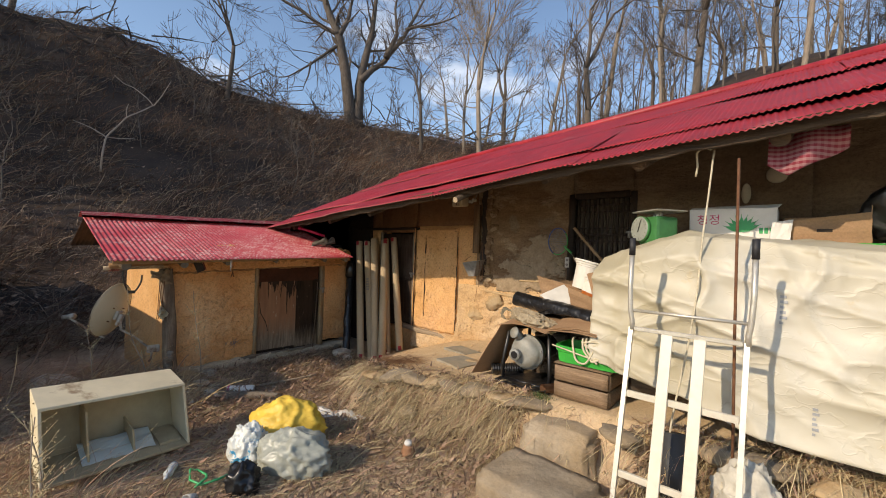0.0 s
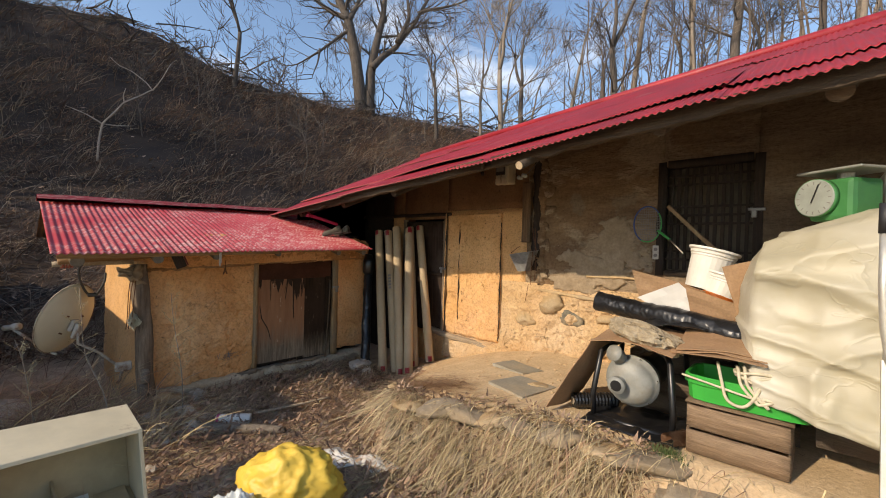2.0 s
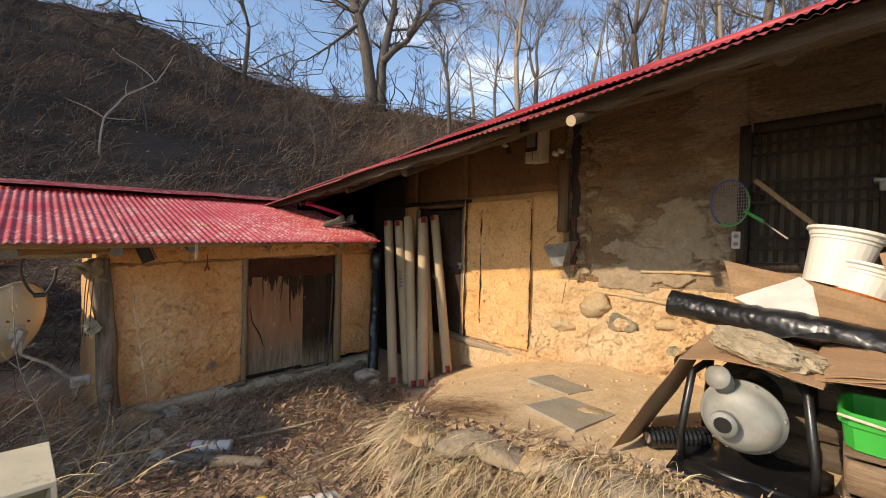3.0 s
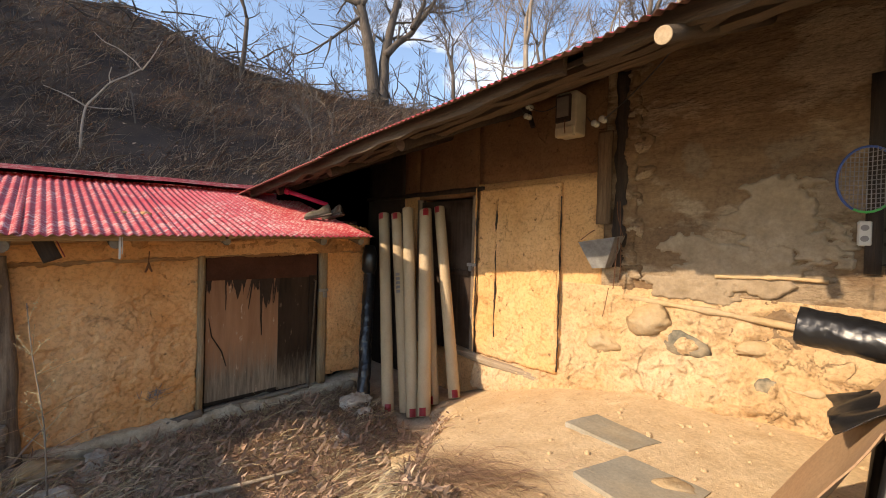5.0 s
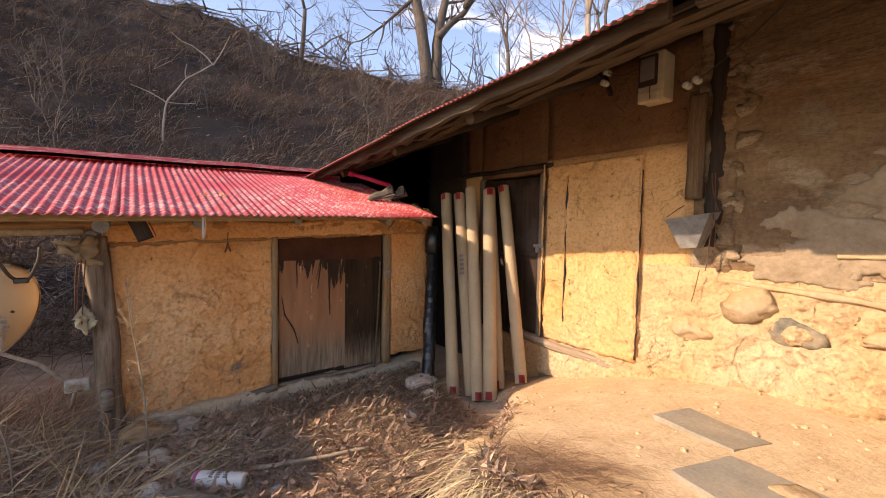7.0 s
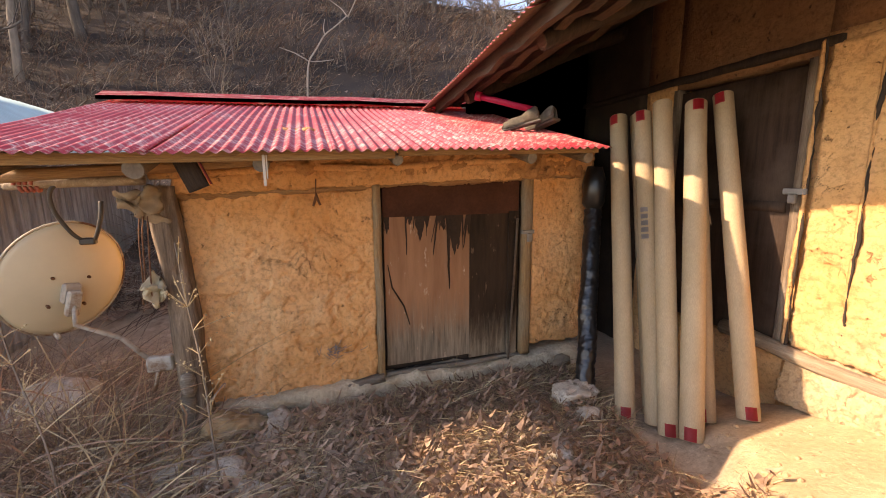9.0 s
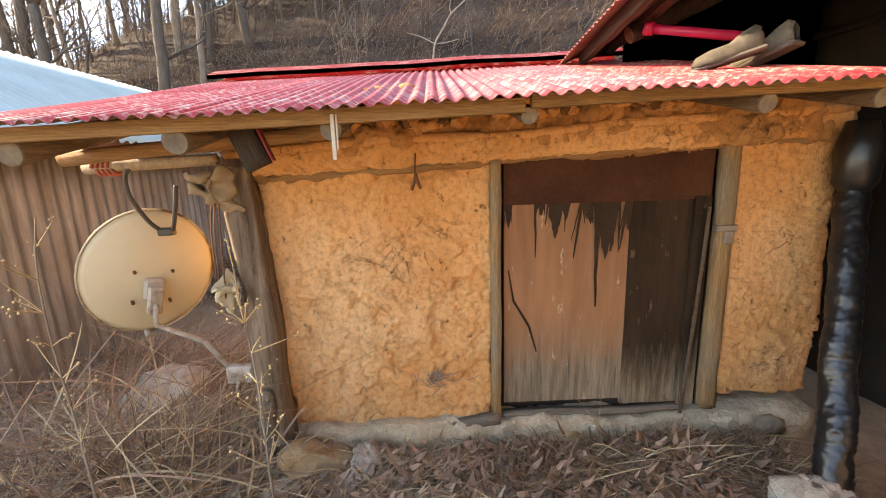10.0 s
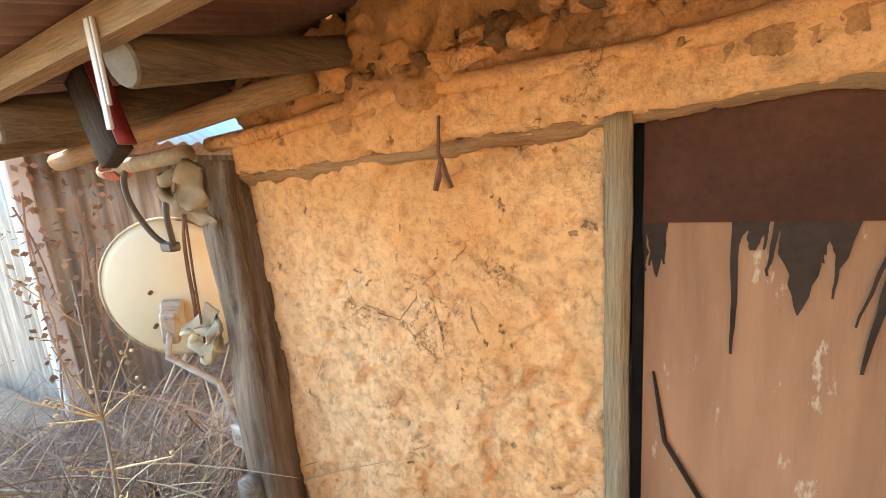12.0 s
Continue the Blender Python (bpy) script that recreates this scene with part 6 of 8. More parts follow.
    for sc, z in ((0.95, 0.0), (0.985, 0.085), (1.0, 0.09), (1.03, 0.095), (1.035, 0.14), (1.0, 0.146), (0.97, 0.14), (0.93, 0.02)):
        loop = []
        for i in range(32):
            an = 2 * math.pi * i / 32
            cxx, syy = math.cos(an), math.sin(an)
            k = (abs(cxx) ** 6 + abs(syy) ** 6) ** (-1 / 6)
            loop.append(bm.verts.new((4.77 + 0.30 * sc * k * cxx, -1.37 + 0.185 * sc * k * syy, zb + z)))
        loops.append(loop)
    for a, b in zip(loops, loops[1:]):
        for i in range(32):
            bm.faces.new((a[i], a[(i + 1) % 32], b[(i + 1) % 32], b[i]))
    bm.faces.new(loops[0][::-1])
    bm.faces.new(loops[-1])
    part("body", bm, GREEN_BIN, e)
    for k, x in enumerate((4.64, 4.73, 4.76)):
        bm = bmesh.new()
        pts = [(x - 0.02, -1.44, zb + 0.22), (x, -1.54, zb + 0.215 + 0.01 * k), (x + 0.02, -1.575, zb + 0.15), (x + 0.05 + 0.03 * k, -1.576, zb + 0.05 + 0.03 * (k % 2)), (x + 0.13 - 0.02 * k, -1.579, zb + 0.035 + 0.03 * k), (x + 0.19, -1.574, zb + 0.14 - 0.02 * k), (x + 0.19, -1.50, zb + 0.22)]
        tube(bm, smooth_line(pts, 6), 0.0085, 8)
        part("rope", bm, ROPE, e, "cream rope", True)
    bm = bmesh.new()
    tube(bm, [(4.82 + (0.10 + 0.012 * math.sin(a * 0.37)) * math.cos(a * 0.4), -1.50 + 0.075 * math.sin(a * 0.4), zb + 0.165 + 0.0012 * a + 0.012 * math.sin(a * 0.9)) for a in range(50)], 0.0085, 8)
    part("rope_coil", bm, ROPE, e, "loose coil of cream rope", True)
    bm = bmesh.new()
    tube(bm, [(4.46, -1.565, zb + 0.14), (4.6, -1.572, zb + 0.12), (4.72, -1.575, zb + 0.10), (4.9, -1.57, zb + 0.07), (5.0, -1.56, zb + 0.09)], 0.0065, 7)
    part("rope", bm, ROPE, e, "cream rope", True)


build_heap()


# ---- tarpaulin heap ----
def tarp_mat():
    m, nt, b = _nodes("cream_tarpaulin")
    v = _coords(nt)
    n = _noise(nt, v, 1.1, 5, 0.6)
    col = _ramp(nt, n, [(0.35, (0.40, 0.355, 0.245)), (0.62, (0.52, 0.49, 0.41))])
    dirt = _bw(nt, _noise(nt, v, 5, 8, 0.72), 0.62, 0.80)
    col = _mix(nt, dirt, col, (0.48, 0.38, 0.22))
    nt.links.new(col, b.inputs["Base Color"])
    b.inputs["Roughness"].default_value = 0.5
    p = None
    for scale, wide, deep in ((1.4, 0.018, 0.008), (3.5, 0.016, 0.004)):
        fold = _ramp(nt, _noise(nt, v, scale, 3, 0.5, (1, 1, 1.5)), [(0.5 - wide, (0, 0, 0)), (0.5, (1, 1, 1)), (0.5 + wide, (0, 0, 0))])
        p = _bump(nt, b, fold, 0.35, deep, p)
    _bump(nt, b, _noise(nt, v, 160, 2, 0.5), 0.12, 0.002, p)
    return m


def folds(s, z):
    """Sagging folds of the cloth, deeper where it hangs free."""
    def crease(x, y, k, sharp):
        return max(0.0, ridge(noise.noise(Vector((x, y, k))) * sharp))
    calm = sstep(-0.15, 0.35, noise.noise(Vector((s * 0.9, z * 1.3, 12.0))))
    q = 0.045 * noise.noise(Vector((s * 0.9, z * 1.2, 2.0)))
    q += 0.055 * crease(s * 0.55 + z * 0.8, z * 1.3 - s * 0.5, 3.0, 3.0) ** 3
    q += 0.045 * crease(s * 0.8 - z * 1.1, z * 1.5 + s * 0.7, 8.0, 3.2) ** 3
    q += (0.3 + 0.7 * calm) * 0.042 * crease(s * 0.5 + z * 0.3, z * 3.0 + s * 0.8, 6.0, 3.4) ** 3
    q += calm * 0.026 * crease(s * 1.9 - z * 1.2, z * 2.2 + s * 1.3, 1.0, 3.4) ** 2
    q += calm * 0.009 * crease(s * 4.0 + z * 3.0, z * 4.0 - s * 2.6, 4.0, 3.6)
    return q


def build_tarp():
    e = empty("tarpaulin", "creased cream tarpaulin thrown over a stacked heap", "tarpaulin")
    TOP = [(4.82, 1.56), (5.1, 1.66), (5.45, 1.78), (5.9, 1.74), (6.5, 1.68), (9.0, 1.62)]
    BOT = [(4.78, 0.72), (5.06, 0.66), (5.5, 0.58), (5.9, 0.44), (6.3, 0.42), (9.0, 0.5)]

    def f(u, v):
        # u runs along the heap, round its end; v from the hem over the top to the wall
        s = 4.62 + 4.2 * u
        if s < 4.86:
            x0, y0 = 4.86, -1.36 + (4.86 - s) * 2.4
        else:
            x0, y0 = s, -1.46 - 0.08 * sstep(4.86, 5.2, s)
        zt, zb = along(TOP, s), along(BOT, s)
        if v < 0.7:
            k = v / 0.7
            z = zb + (zt - zb) * k
            out = 0.10 * (1 - k) - 0.02 + folds(s, z) - 0.16 * max(0, k - 0.86) / 0.14
            p = Vector((x0 + (-0.05 * (1 - k) if s < 4.86 else 0), y0 - out, z))
            if s < 4.95:
                p.x -= (0.10 * math.sin(k * 3) + 0.5 * folds(s + 5, z)) * (1 - sstep(4.7, 4.95, s)) + 0.04
        else:
            k = (v - 0.7) / 0.3
            p = Vector((x0, y0 + 0.18 + (-0.12 - (y0 + 0.18)) * k, zt + 0.05 * math.sin(k * 3.1) + 0.4 * folds(s, 4 + k)- 0.02))
        p.z += 0.025 * noise.noise(Vector((s * 3, v * 3, 1))) * (v < 0.1)
        return p
    bm = sheet(f, 260, 110, 0.003)
    part("cloth", bm, tarp_mat(), e, "", True)
    # printed marks
    for lx, lz, w, h, n in ((6.03, 1.28, 0.05, 0.20, 6), (6.20, 0.62, 0.04, 0.18, 6)):
        for k in range(n):
            bm = bmesh.new()
            zz = lz + h * (k - n / 2) / n
            box(bm, (lx, -0.001, zz), (lx + w * (0.4 + 0.5 * ((k * 37) % 10) / 10), 0.001, zz + h / n * 0.55), 0.0)
            for v in bm.verts:
                k2 = (v.co.z - along(BOT, lx)) / (along(TOP, lx) - along(BOT, lx))
                v.co.y += -1.54 - (0.10 * (1 - k2) - 0.02 + folds(v.co.x, v.co.z)) - 0.006
            part("printed_mark", bm, PRINT_PALE, e, "pale grey printed mark, unreadable")
    # what the cloth covers
    h = empty("covered_stack", "dark timber stack under the tarpaulin", "stack")
    for k in range(5):
        part("board", rough_box((5.05, -1.30, 0.42 + 0.2 * k), (8.6, -0.2, 0.60 + 0.2 * k), 0.3, 0.01, 2, k, 0.01), TIMBER, h, "", True)


PRINT_PALE = plain_mat("pale_print", (0.36, 0.37, 0.38), 0.7)
build_tarp()


def korean_box():
    e = empty("produce_box", "white cardboard produce box with red lettering and a green cabbage print", "cardboard box")
    x0, x1, y0, y1, z0, z1 = 5.34, 5.98, -0.62, -0.25, 1.74, 2.04
    bm = bmesh.new()
    box(bm, (x0, y0, z0), (x1, y1, z1), 0.006)
    part("carton", bm, CARD_WHITE, e)
    card_sheet("flap", e, [(x0, y0, z1 + 0.002), (x1, y0, z1 + 0.002), (x1 + 0.02, y0 + 0.18, z1 + 0.05), (x0 + 0.01, y0 + 0.18, z1 + 0.04)], 0.0, 2, CARD_WHITE)
    cu = bpy.data.curves.new("lettering", "FONT")
    cu.body, cu.size, cu.extrude = "\uccad\uc815", 0.10, 0.0008
    tmp = bpy.data.objects.new("tmp", cu)
    me = bpy.data.meshes.new_from_object(tmp)
    bpy.data.objects.remove(tmp)
    me.materials.append(plain_mat("magenta_ink", (0.55, 0.03, 0.12), 0.6))
    ob = new("lettering", me)
    ob.parent = e
    ob["label"] = "red printed lettering"
    ob.matrix_local = pose(x0 + 0.06, y0 - 0.003, z0 + 0.17, 90, 0, 0)
    green = plain_mat("green_ink", (0.04, 0.34, 0.12), 0.6)
    r = random.Random(3)
    for k in range(9):
        bm = bmesh.new()
        an = math.radians(-70 + 17 * k)
        c = Vector((x0 + 0.40, y0 - 0.003 - 0.0012 * k, z0 + 0.10))
        pts = []
        for i in range(7):
            t = i / 6
            w = max(0.0015, 0.020 * math.sin(math.pi * min(1, t + 0.12)))
            d = Vector((math.sin(an), 0, math.cos(an)))
            s = Vector((d.z, 0, -d.x))
            p = c + d * (0.15 * t)
            pts.append((bm.verts.new(p - s * w), bm.verts.new(p + s * w)))
        for a, b in zip(pts, pts[1:]):
            bm.faces.new((b[0], b[1], a[1], a[0]))
        bm.normal_update()
        if bm.faces[:][0].normal.y > 0:
            bmesh.ops.reverse_faces(bm, faces=bm.faces[:])
        part("leaf_print", bm, green, e, "green leaf print")
    for k in range(3):
        bm = bmesh.new()
        box(bm, (x0 + 0.52 + 0.035 * k, y0 - 0.003, z0 + 0.08), (x0 + 0.545 + 0.035 * k, y0 - 0.001, z0 + 0.13))
        part("small_print", bm, green, e, "small green print")


korean_box()


def build_scale():
    e = empty("kitchen_scale", "green dial scale with a square white pan on the tarpaulin", "scale", pose(5.13, -0.95, 1.70, 0, 0, -38))
    green = plain_mat("green_enamel", (0.05, 0.20, 0.06), 0.4)
    bm = bmesh.new()
    box(bm, (-0.10, -0.10, 0.0), (0.14, 0.12, 0.25), 0.03, segs=2)
    part("body", bm, green, e)
    bm = bmesh.new()
    tube(bm, [(-0.04, -0.10, 0.14), (-0.04, -0.135, 0.14)], [0.115, 0.115], 32)
    part("dial_housing", bm, green, e, "", True)
    bm = bmesh.new()
    tube(bm, [(-0.04, -0.135, 0.14), (-0.04, -0.14, 0.14)], [0.112, 0.108], 32)
    dial = part("dial", bm, plain_mat("dial_face", (0.30, 0.32, 0.28), 0.45), e, "pale dial face")
    for k in range(16):
        bm = bmesh.new()
        an = 2 * math.pi * k / 16
        box(bm, (-0.002, -0.1425, 0.082), (0.002, -0.1405, 0.098), 0, Matrix.Translation((-0.04, 0, 0.14)) @ Matrix.Rotation(an, 4, "Y"))
        part("tick", bm, PRINT_GREY, dial)
    bm = bmesh.new()
    box(bm, (-0.003, -0.146, -0.03), (0.003, -0.1435, 0.085), 0, Matrix.Translation((-0.04, 0, 0.14)) @ Matrix.Rotation(0.35, 4, "Y"))
    part("needle", bm, BLACK_FILM, dial)
    bm = bmesh.new()
    tube(bm, [(0.02, 0.01, 0.25), (0.02, 0.01, 0.29)], 0.04, 14)
    box(bm, (-0.15, -0.14, 0.29), (0.20, 0.16, 0.305), 0.006)
    part("pan", bm, plain_mat("worn_pan", (0.40, 0.40, 0.36), 0.4, 0.3), e, "square pale pan")


build_scale()


def build_top_boxes():
    e = empty("brown_carton", "open brown carton with a handle slot on the tarpaulin", "carton")
    x0, x1, y0, y1, z0, z1 = 6.02, 6.52, -0.66, -0.28, 1.70, 1.98
    card_sheet("front", e, [(x0, y0, z0), (x1, y0, z0), (x1, y0, z1), (x0, y0, z1 - 0.06)], 0.0, 1)
    card_sheet("back", e, [(x0, y1, z0), (x1, y1, z0), (x1, y1, z1), (x0, y1, z1)], 0.0, 2)
    card_sheet("side", e, [(x1, y0, z0), (x1, y1, z0), (x1, y1, z1), (x1, y0, z1 + 0.09)], 0.0, 3)
    card_sheet("side", e, [(x0, y0, z0), (x0, y1, z0), (x0, y1, z1), (x0, y0, z1 - 0.06)], 0.0, 4)
    bm = bmesh.new()
    box(bm, (x0 + 0.20, y0 - 0.008, z0 + 0.13), (x0 + 0.29, y0 - 0.004, z0 + 0.155), 0.0)
    part("slot", bm, NEAR_BLACK, e, "dark handle slot")
    e = empty("white_packet", "small white paper packet leaning on the carton", "packet")
    card_sheet("packet", e, [(5.93, -0.74, 1.74), (6.06, -0.72, 1.74), (6.08, -0.69, 1.93), (5.95, -0.71, 1.91)], 0.0, 5, CARD_WHITE, 6, 0.03)
    e = empty("dark_plastic_heap", "black plastic bag heaped beside the carton", "plastic bag")
    ob = part("bag", rock(1.0, 2.2, 4, (0.30, 0.22, 0.28), 0.4), BLACK_FILM, e, "", True)
    ob.location = (6.78, -0.55, 1.93)
    e = empty("green_tray", "flat green plastic tray on the tarpaulin", "tray")
    bm = bmesh.new()
    box(bm, (6.34, -0.95, 1.69), (6.80, -0.68, 1.735), 0.012)
    part("tray", bm, GREEN_BIN, e)
    # hanging things
    e = empty("plaid_cloth", "red and white plaid cloth hung under the eave", "cloth")
    m, nt, b = _nodes("red_plaid")
    tc = _coords(nt, "Object")
    cols = []
    for ax, sc in ((0, 9.0), (2, 9.0)):
        w = nt.nodes.new("ShaderNodeTexWave")
        w.bands_direction = "XYZ"[ax]
        w.inputs["Scale"].default_value = sc
        nt.links.new(tc, w.inputs["Vector"])
        cols.append(_bw(nt, w.outputs[1], 0.45, 0.55))
    col = _mix(nt, cols[0], (0.22, 0.02, 0.04), (0.34, 0.13, 0.15))
    col = _mix(nt, 0.6, col, _mix(nt, cols[1], (0.25, 0.03, 0.05), (0.38, 0.24, 0.24)))
    nt.links.new(col, b.inputs["Base Color"])
    b.inputs["Roughness"].default_value = 0.95
    bm = sheet(lambda u, v: Vector((5.93 + 0.42 * u, -1.28 + 0.05 * math.sin(u * 9) + 0.03 * math.sin(v * 5 + u * 3), 2.53 - 0.02 * u - 0.33 * v * (1 - 0.75 * abs(u - 0.28)))), 26, 18, 0.003)
    part("cloth", bm, m, e, "", True)
    e = empty("white_rope", "thin white rope hanging from the eave", "rope")
    bm = bmesh.new()
    tube(bm, bent((5.62, -1.40, 2.40), (5.555, -1.66, 1.10), 14, 0.015, 2), 0.007, 6)
    part("rope", bm, ROPE, e, "", True)
    bm = bmesh.new()
    tube(bm, [(5.60, -1.40, 2.41), (5.54, -1.38, 2.44), (5.50, -1.36, 2.40), (5.51, -1.36, 2.30), (5.50, -1.36, 2.22)], 0.008, 6)
    part("rope_end", bm, ROPE, e, "", True)
    bm = bmesh.new()
    tube(bm, bent((5.555, -1.66, 1.10), (5.48, -1.86, 0.30), 8, 0.02, 3), 0.007, 6)
    part("rope_tail", bm, ROPE, e, "", True)
    e = empty("iron_pole", "thin rusty pole standing in front of the tarpaulin", "pole")
    bm = bmesh.new()
    tube(bm, [(5.84, -1.86, ground_z(5.84, -1.86)), (5.815, -1.78, 1.1), (5.79, -1.60, 2.28)], 0.009, 8)
    part("pole", bm, RUST, e, "", True)
    for nm, lab, x, z, w, h, y in (("wall_clock", "round pale plate hung on the dark wall", 5.95, 2.42, 0.085, 0.085, -0.03), ("hanging_gourd", "pale oval gourd hung on the dark wall", 5.72, 2.25, 0.04, 0.10, -0.05)):
        e = empty(nm, lab, "plate" if "plate" in lab else "gourd")
        bm = bmesh.new()
        bmesh.ops.create_uvsphere(bm, u_segments=18, v_segments=10, radius=1)
        for v in bm.verts:
            v.co = Vector((x + v.co.x * w, y + v.co.y * 0.02, z + v.co.z * h))
        part("body", bm, plain_mat(nm + "_skin", (0.42, 0.36, 0.26), 0.6), e, "", True)


build_top_boxes()


# ---- handcart ----
def build_cart():
    e = empty("handcart", "aluminium handcart frame leaning on the tarpaulin", "handcart")
    alu = plain_mat("aged_aluminium", (0.60, 0.57, 0.50), 0.42, 0.55, 0.2, 14, 0.08, 0.5, (0.42, 0.35, 0.24), (0.6, 0.8))
    slat = plain_mat("painted_steel_slat", (0.66, 0.61, 0.50), 0.5, 0.1, 0.15, 10, 0.06, 0.5, (0.36, 0.26, 0.16), (0.62, 0.76))
    rubber = plain_mat("black_rubber_grip", (0.02, 0.02, 0.022), 0.6)
    top, bot = 1.085, -0.16

    def at(x, z, off=0.0):
        k = (z - bot) / (top - bot)
        return Vector((x, -2.30 + 0.32 * k + off, z))
    for x in (5.245, 5.895):
        bm = bmesh.new()
        a, b = at(x, bot), at(x, top)
        tube(bm, [a, b], 0.02, 4)
        part("side_rail", bm, alu, e)
    for z, w in ((1.08, 0.028), (0.655, 0.042), (0.165, 0.042)):
        bm = bmesh.new()
        a, b = at(5.26, z), at(5.88, z)
        box(bm, (5.262, a.y - 0.012, z - w / 2), (5.878, a.y + 0.012, z + w / 2), 0.003)
        part("cross_slat", bm, slat if z < 1 else alu, e)
    for x in (5.475, 5.66):
        bm = bmesh.new()
        a, b = at(x, bot, -0.022), at(x, 1.07, -0.022)
        dv = (b - a)
        m = Matrix.Translation(a) @ dv.to_track_quat("Z", "Y").to_matrix().to_4x4()
        box(bm, (-0.034, -0.008, 0.0), (0.034, 0.008, dv.length), 0.003, m)
        part("long_slat", bm, slat, e)
    for x, sx in ((5.25, -1), (5.90, 1)):
        bm = bmesh.new()
        a = at(x, 1.07)
        pts = [a, a + Vector((0.0, 0.0, 0.06)), a + Vector((0.012 * sx, -0.01, 0.14)), a + Vector((0.02 * sx, 0.0, 0.3)), a + Vector((0.02 * sx, 0.015, 0.52))]
        tube(bm, pts, 0.0165, 12)
        hd = part("handle", bm, alu, e, "", True)
        bm = bmesh.new()
        tube(bm, [pts[-1] + Vector((0, 0, 0.0)), pts[-1] + Vector((0, 0.004, 0.12))], [0.021, 0.02], 12)
        part("grip", bm, rubber, hd, "black rubber grip", True)
    bm = bmesh.new()
    a = at(5.25, 1.07)
    tube(bm, [(5.252, a.y, 1.205), (5.895, a.y, 1.205)], 0.011, 10)
    part("cross_bar", bm, alu, e, "", True)
    # wheel and axle at the foot
    for x in (5.20, 5.94):
        bm = bmesh.new()
        c = at(x, bot) + Vector((0, -0.02, -0.02))
        tube(bm, [c + Vector((-0.02, 0, 0)), c + Vector((0.02, 0, 0))], 0.07, 18)
        wh = part("wheel", bm, rubber, e, "black rubber wheel")


build_cart()

# ---- steps, slabs, bank stones ----
STONE_PALE = rough_mat("pale_broken_stone", (0.40, 0.335, 0.26), (0.70, 0.61, 0.49), 6, (0.54, 0.44, 0.32), 2.0, bump=1.0, dist=0.035, fine=30)
def build_stones():
    for nm, lab, lo, hi, sd in (("stone_step", "worn cut stone step up to the terrace", (4.40, -2.02, -0.30), (5.02, -1.64, 0.20), 3), ("stone_step", "broad rough stone step at the foot of the terrace", (4.36, -2.62, -0.42), (5.16, -2.04, -0.02), 7)):
        e = empty(nm, lab, "step", group="stone steps")
        part("stone", rough_box(lo, hi, 0.05, 0.045, 2.6, sd, 0.05), STONE, e, "", True)
    slate = rough_mat("slate", (0.25, 0.225, 0.17), (0.35, 0.32, 0.255), 4, (0.42, 0.33, 0.21), 1.6, bump=0.2, fine=60)
    for k, (q, lab) in enumerate(((((2.63, -0.94), (3.03, -1.00), (3.12, -0.77), (2.71, -0.68)), "flat grey-green slate slab laid on the terrace"), (((2.92, -1.41), (3.34, -1.52), (3.42, -1.10), (3.04, -1.06)), "flat dark grey slab laid on the terrace"))):
        e = empty("slab", lab, "slab", group="terrace slabs")
        a4 = [Vector((x, y, ground_z(x, y))) for x, y in q]
        zm = max(v.z for v in a4) + 0.006
        bm = sheet(lambda u, v: Vector((*(a4[0].lerp(a4[1], u).lerp(a4[3].lerp(a4[2], u), v) + wob((u * 3, v * 3, k), 1.4, 0.006, k)).xy, zm + 0.003 * noise.noise(Vector((u * 3, v * 3, k))))), 10, 8, 0.03)
        part("stone", bm, slate, e)
    e = empty("thin_stone", "small pale flat stone on the terrace", "stone", pose(3.30, -1.16, ground_z(3.30, -1.16) + 0.015, 5, 3, 40))
    part("stone", rock(1.0, 9, 3, (0.10, 0.06, 0.016), 0.25), ROCK_MUD, e, "", True)
    r = random.Random(21)
    edge = [(2.05, -1.62), (2.22, -1.90), (2.42, -2.05), (2.62, -2.02), (2.85, -2.0), (3.08, -1.93), (3.30, -1.86), (3.55, -1.80), (3.80, -1.78), (4.05, -1.78), (4.28, -1.76), (5.15, -1.80), (5.45, -1.72), (5.75, -1.66), (6.05, -1.60), (6.35, -1.58), (6.7, -1.55), (7.1, -1.5)]
    for i, (x, y) in enumerate(edge):
        e = empty("edge_stone", "rough stone set in the edge of the terrace", "stone", pose(x, y, terrace(x, y) - 0.055 - 0.03 * r.random(), 0, r.uniform(-8, 8), r.uniform(-20, 40)), group="terrace edge stones")
        part("stone", rock(1.0, i * 3.3, 3, (r.uniform(0.17, 0.27), r.uniform(0.12, 0.18), r.uniform(0.05, 0.08)), 0.3), STONE if i % 3 else ROCK_MUD, e, "", True)
    for i in range(26):
        x = r.uniform(2.3, 6.8)
        if 4.2 < x < 5.2:
            continue
        y = along(EDGE, x) - r.uniform(0.12, 0.30)
        e = empty("bank_stone", "rough stone showing in the grassy bank", "stone", pose(x, y, ground_z(x, y) + 0.0, r.uniform(-20, 20), r.uniform(-20, 20), r.uniform(0, 180)), group="bank stones")
        s = r.uniform(0.05, 0.12)
        part("stone", rock(1.0, i * 2.7 + 50, 2, (s * 1.3, s, s * 0.7), 0.28), STONE, e, "", True)
    for i, (x, y, s) in enumerate(((-0.55, -4.45, 0.27), (0.30, -3.62, 0.09), (0.14, -3.66, 0.13), (0.14, -3.20, 0.17), (0.15, -2.92, 0.12), (0.34, -3.28, 0.11), (0.30, -3.02, 0.08), (0.46, -3.46, 0.13), (0.62, -3.62, 0.12), (0.82, -3.40, 0.11), (0.70, -3.05, 0.09), (0.55, -3.22, 0.12), (0.95, -3.15, 0.10), (0.24, -3.50, 0.10), (0.02, -3.85, 0.12), (0.55, -1.06, 0.15), (0.72, -1.14, 0.09), (1.0, -1.5, 0.07))):
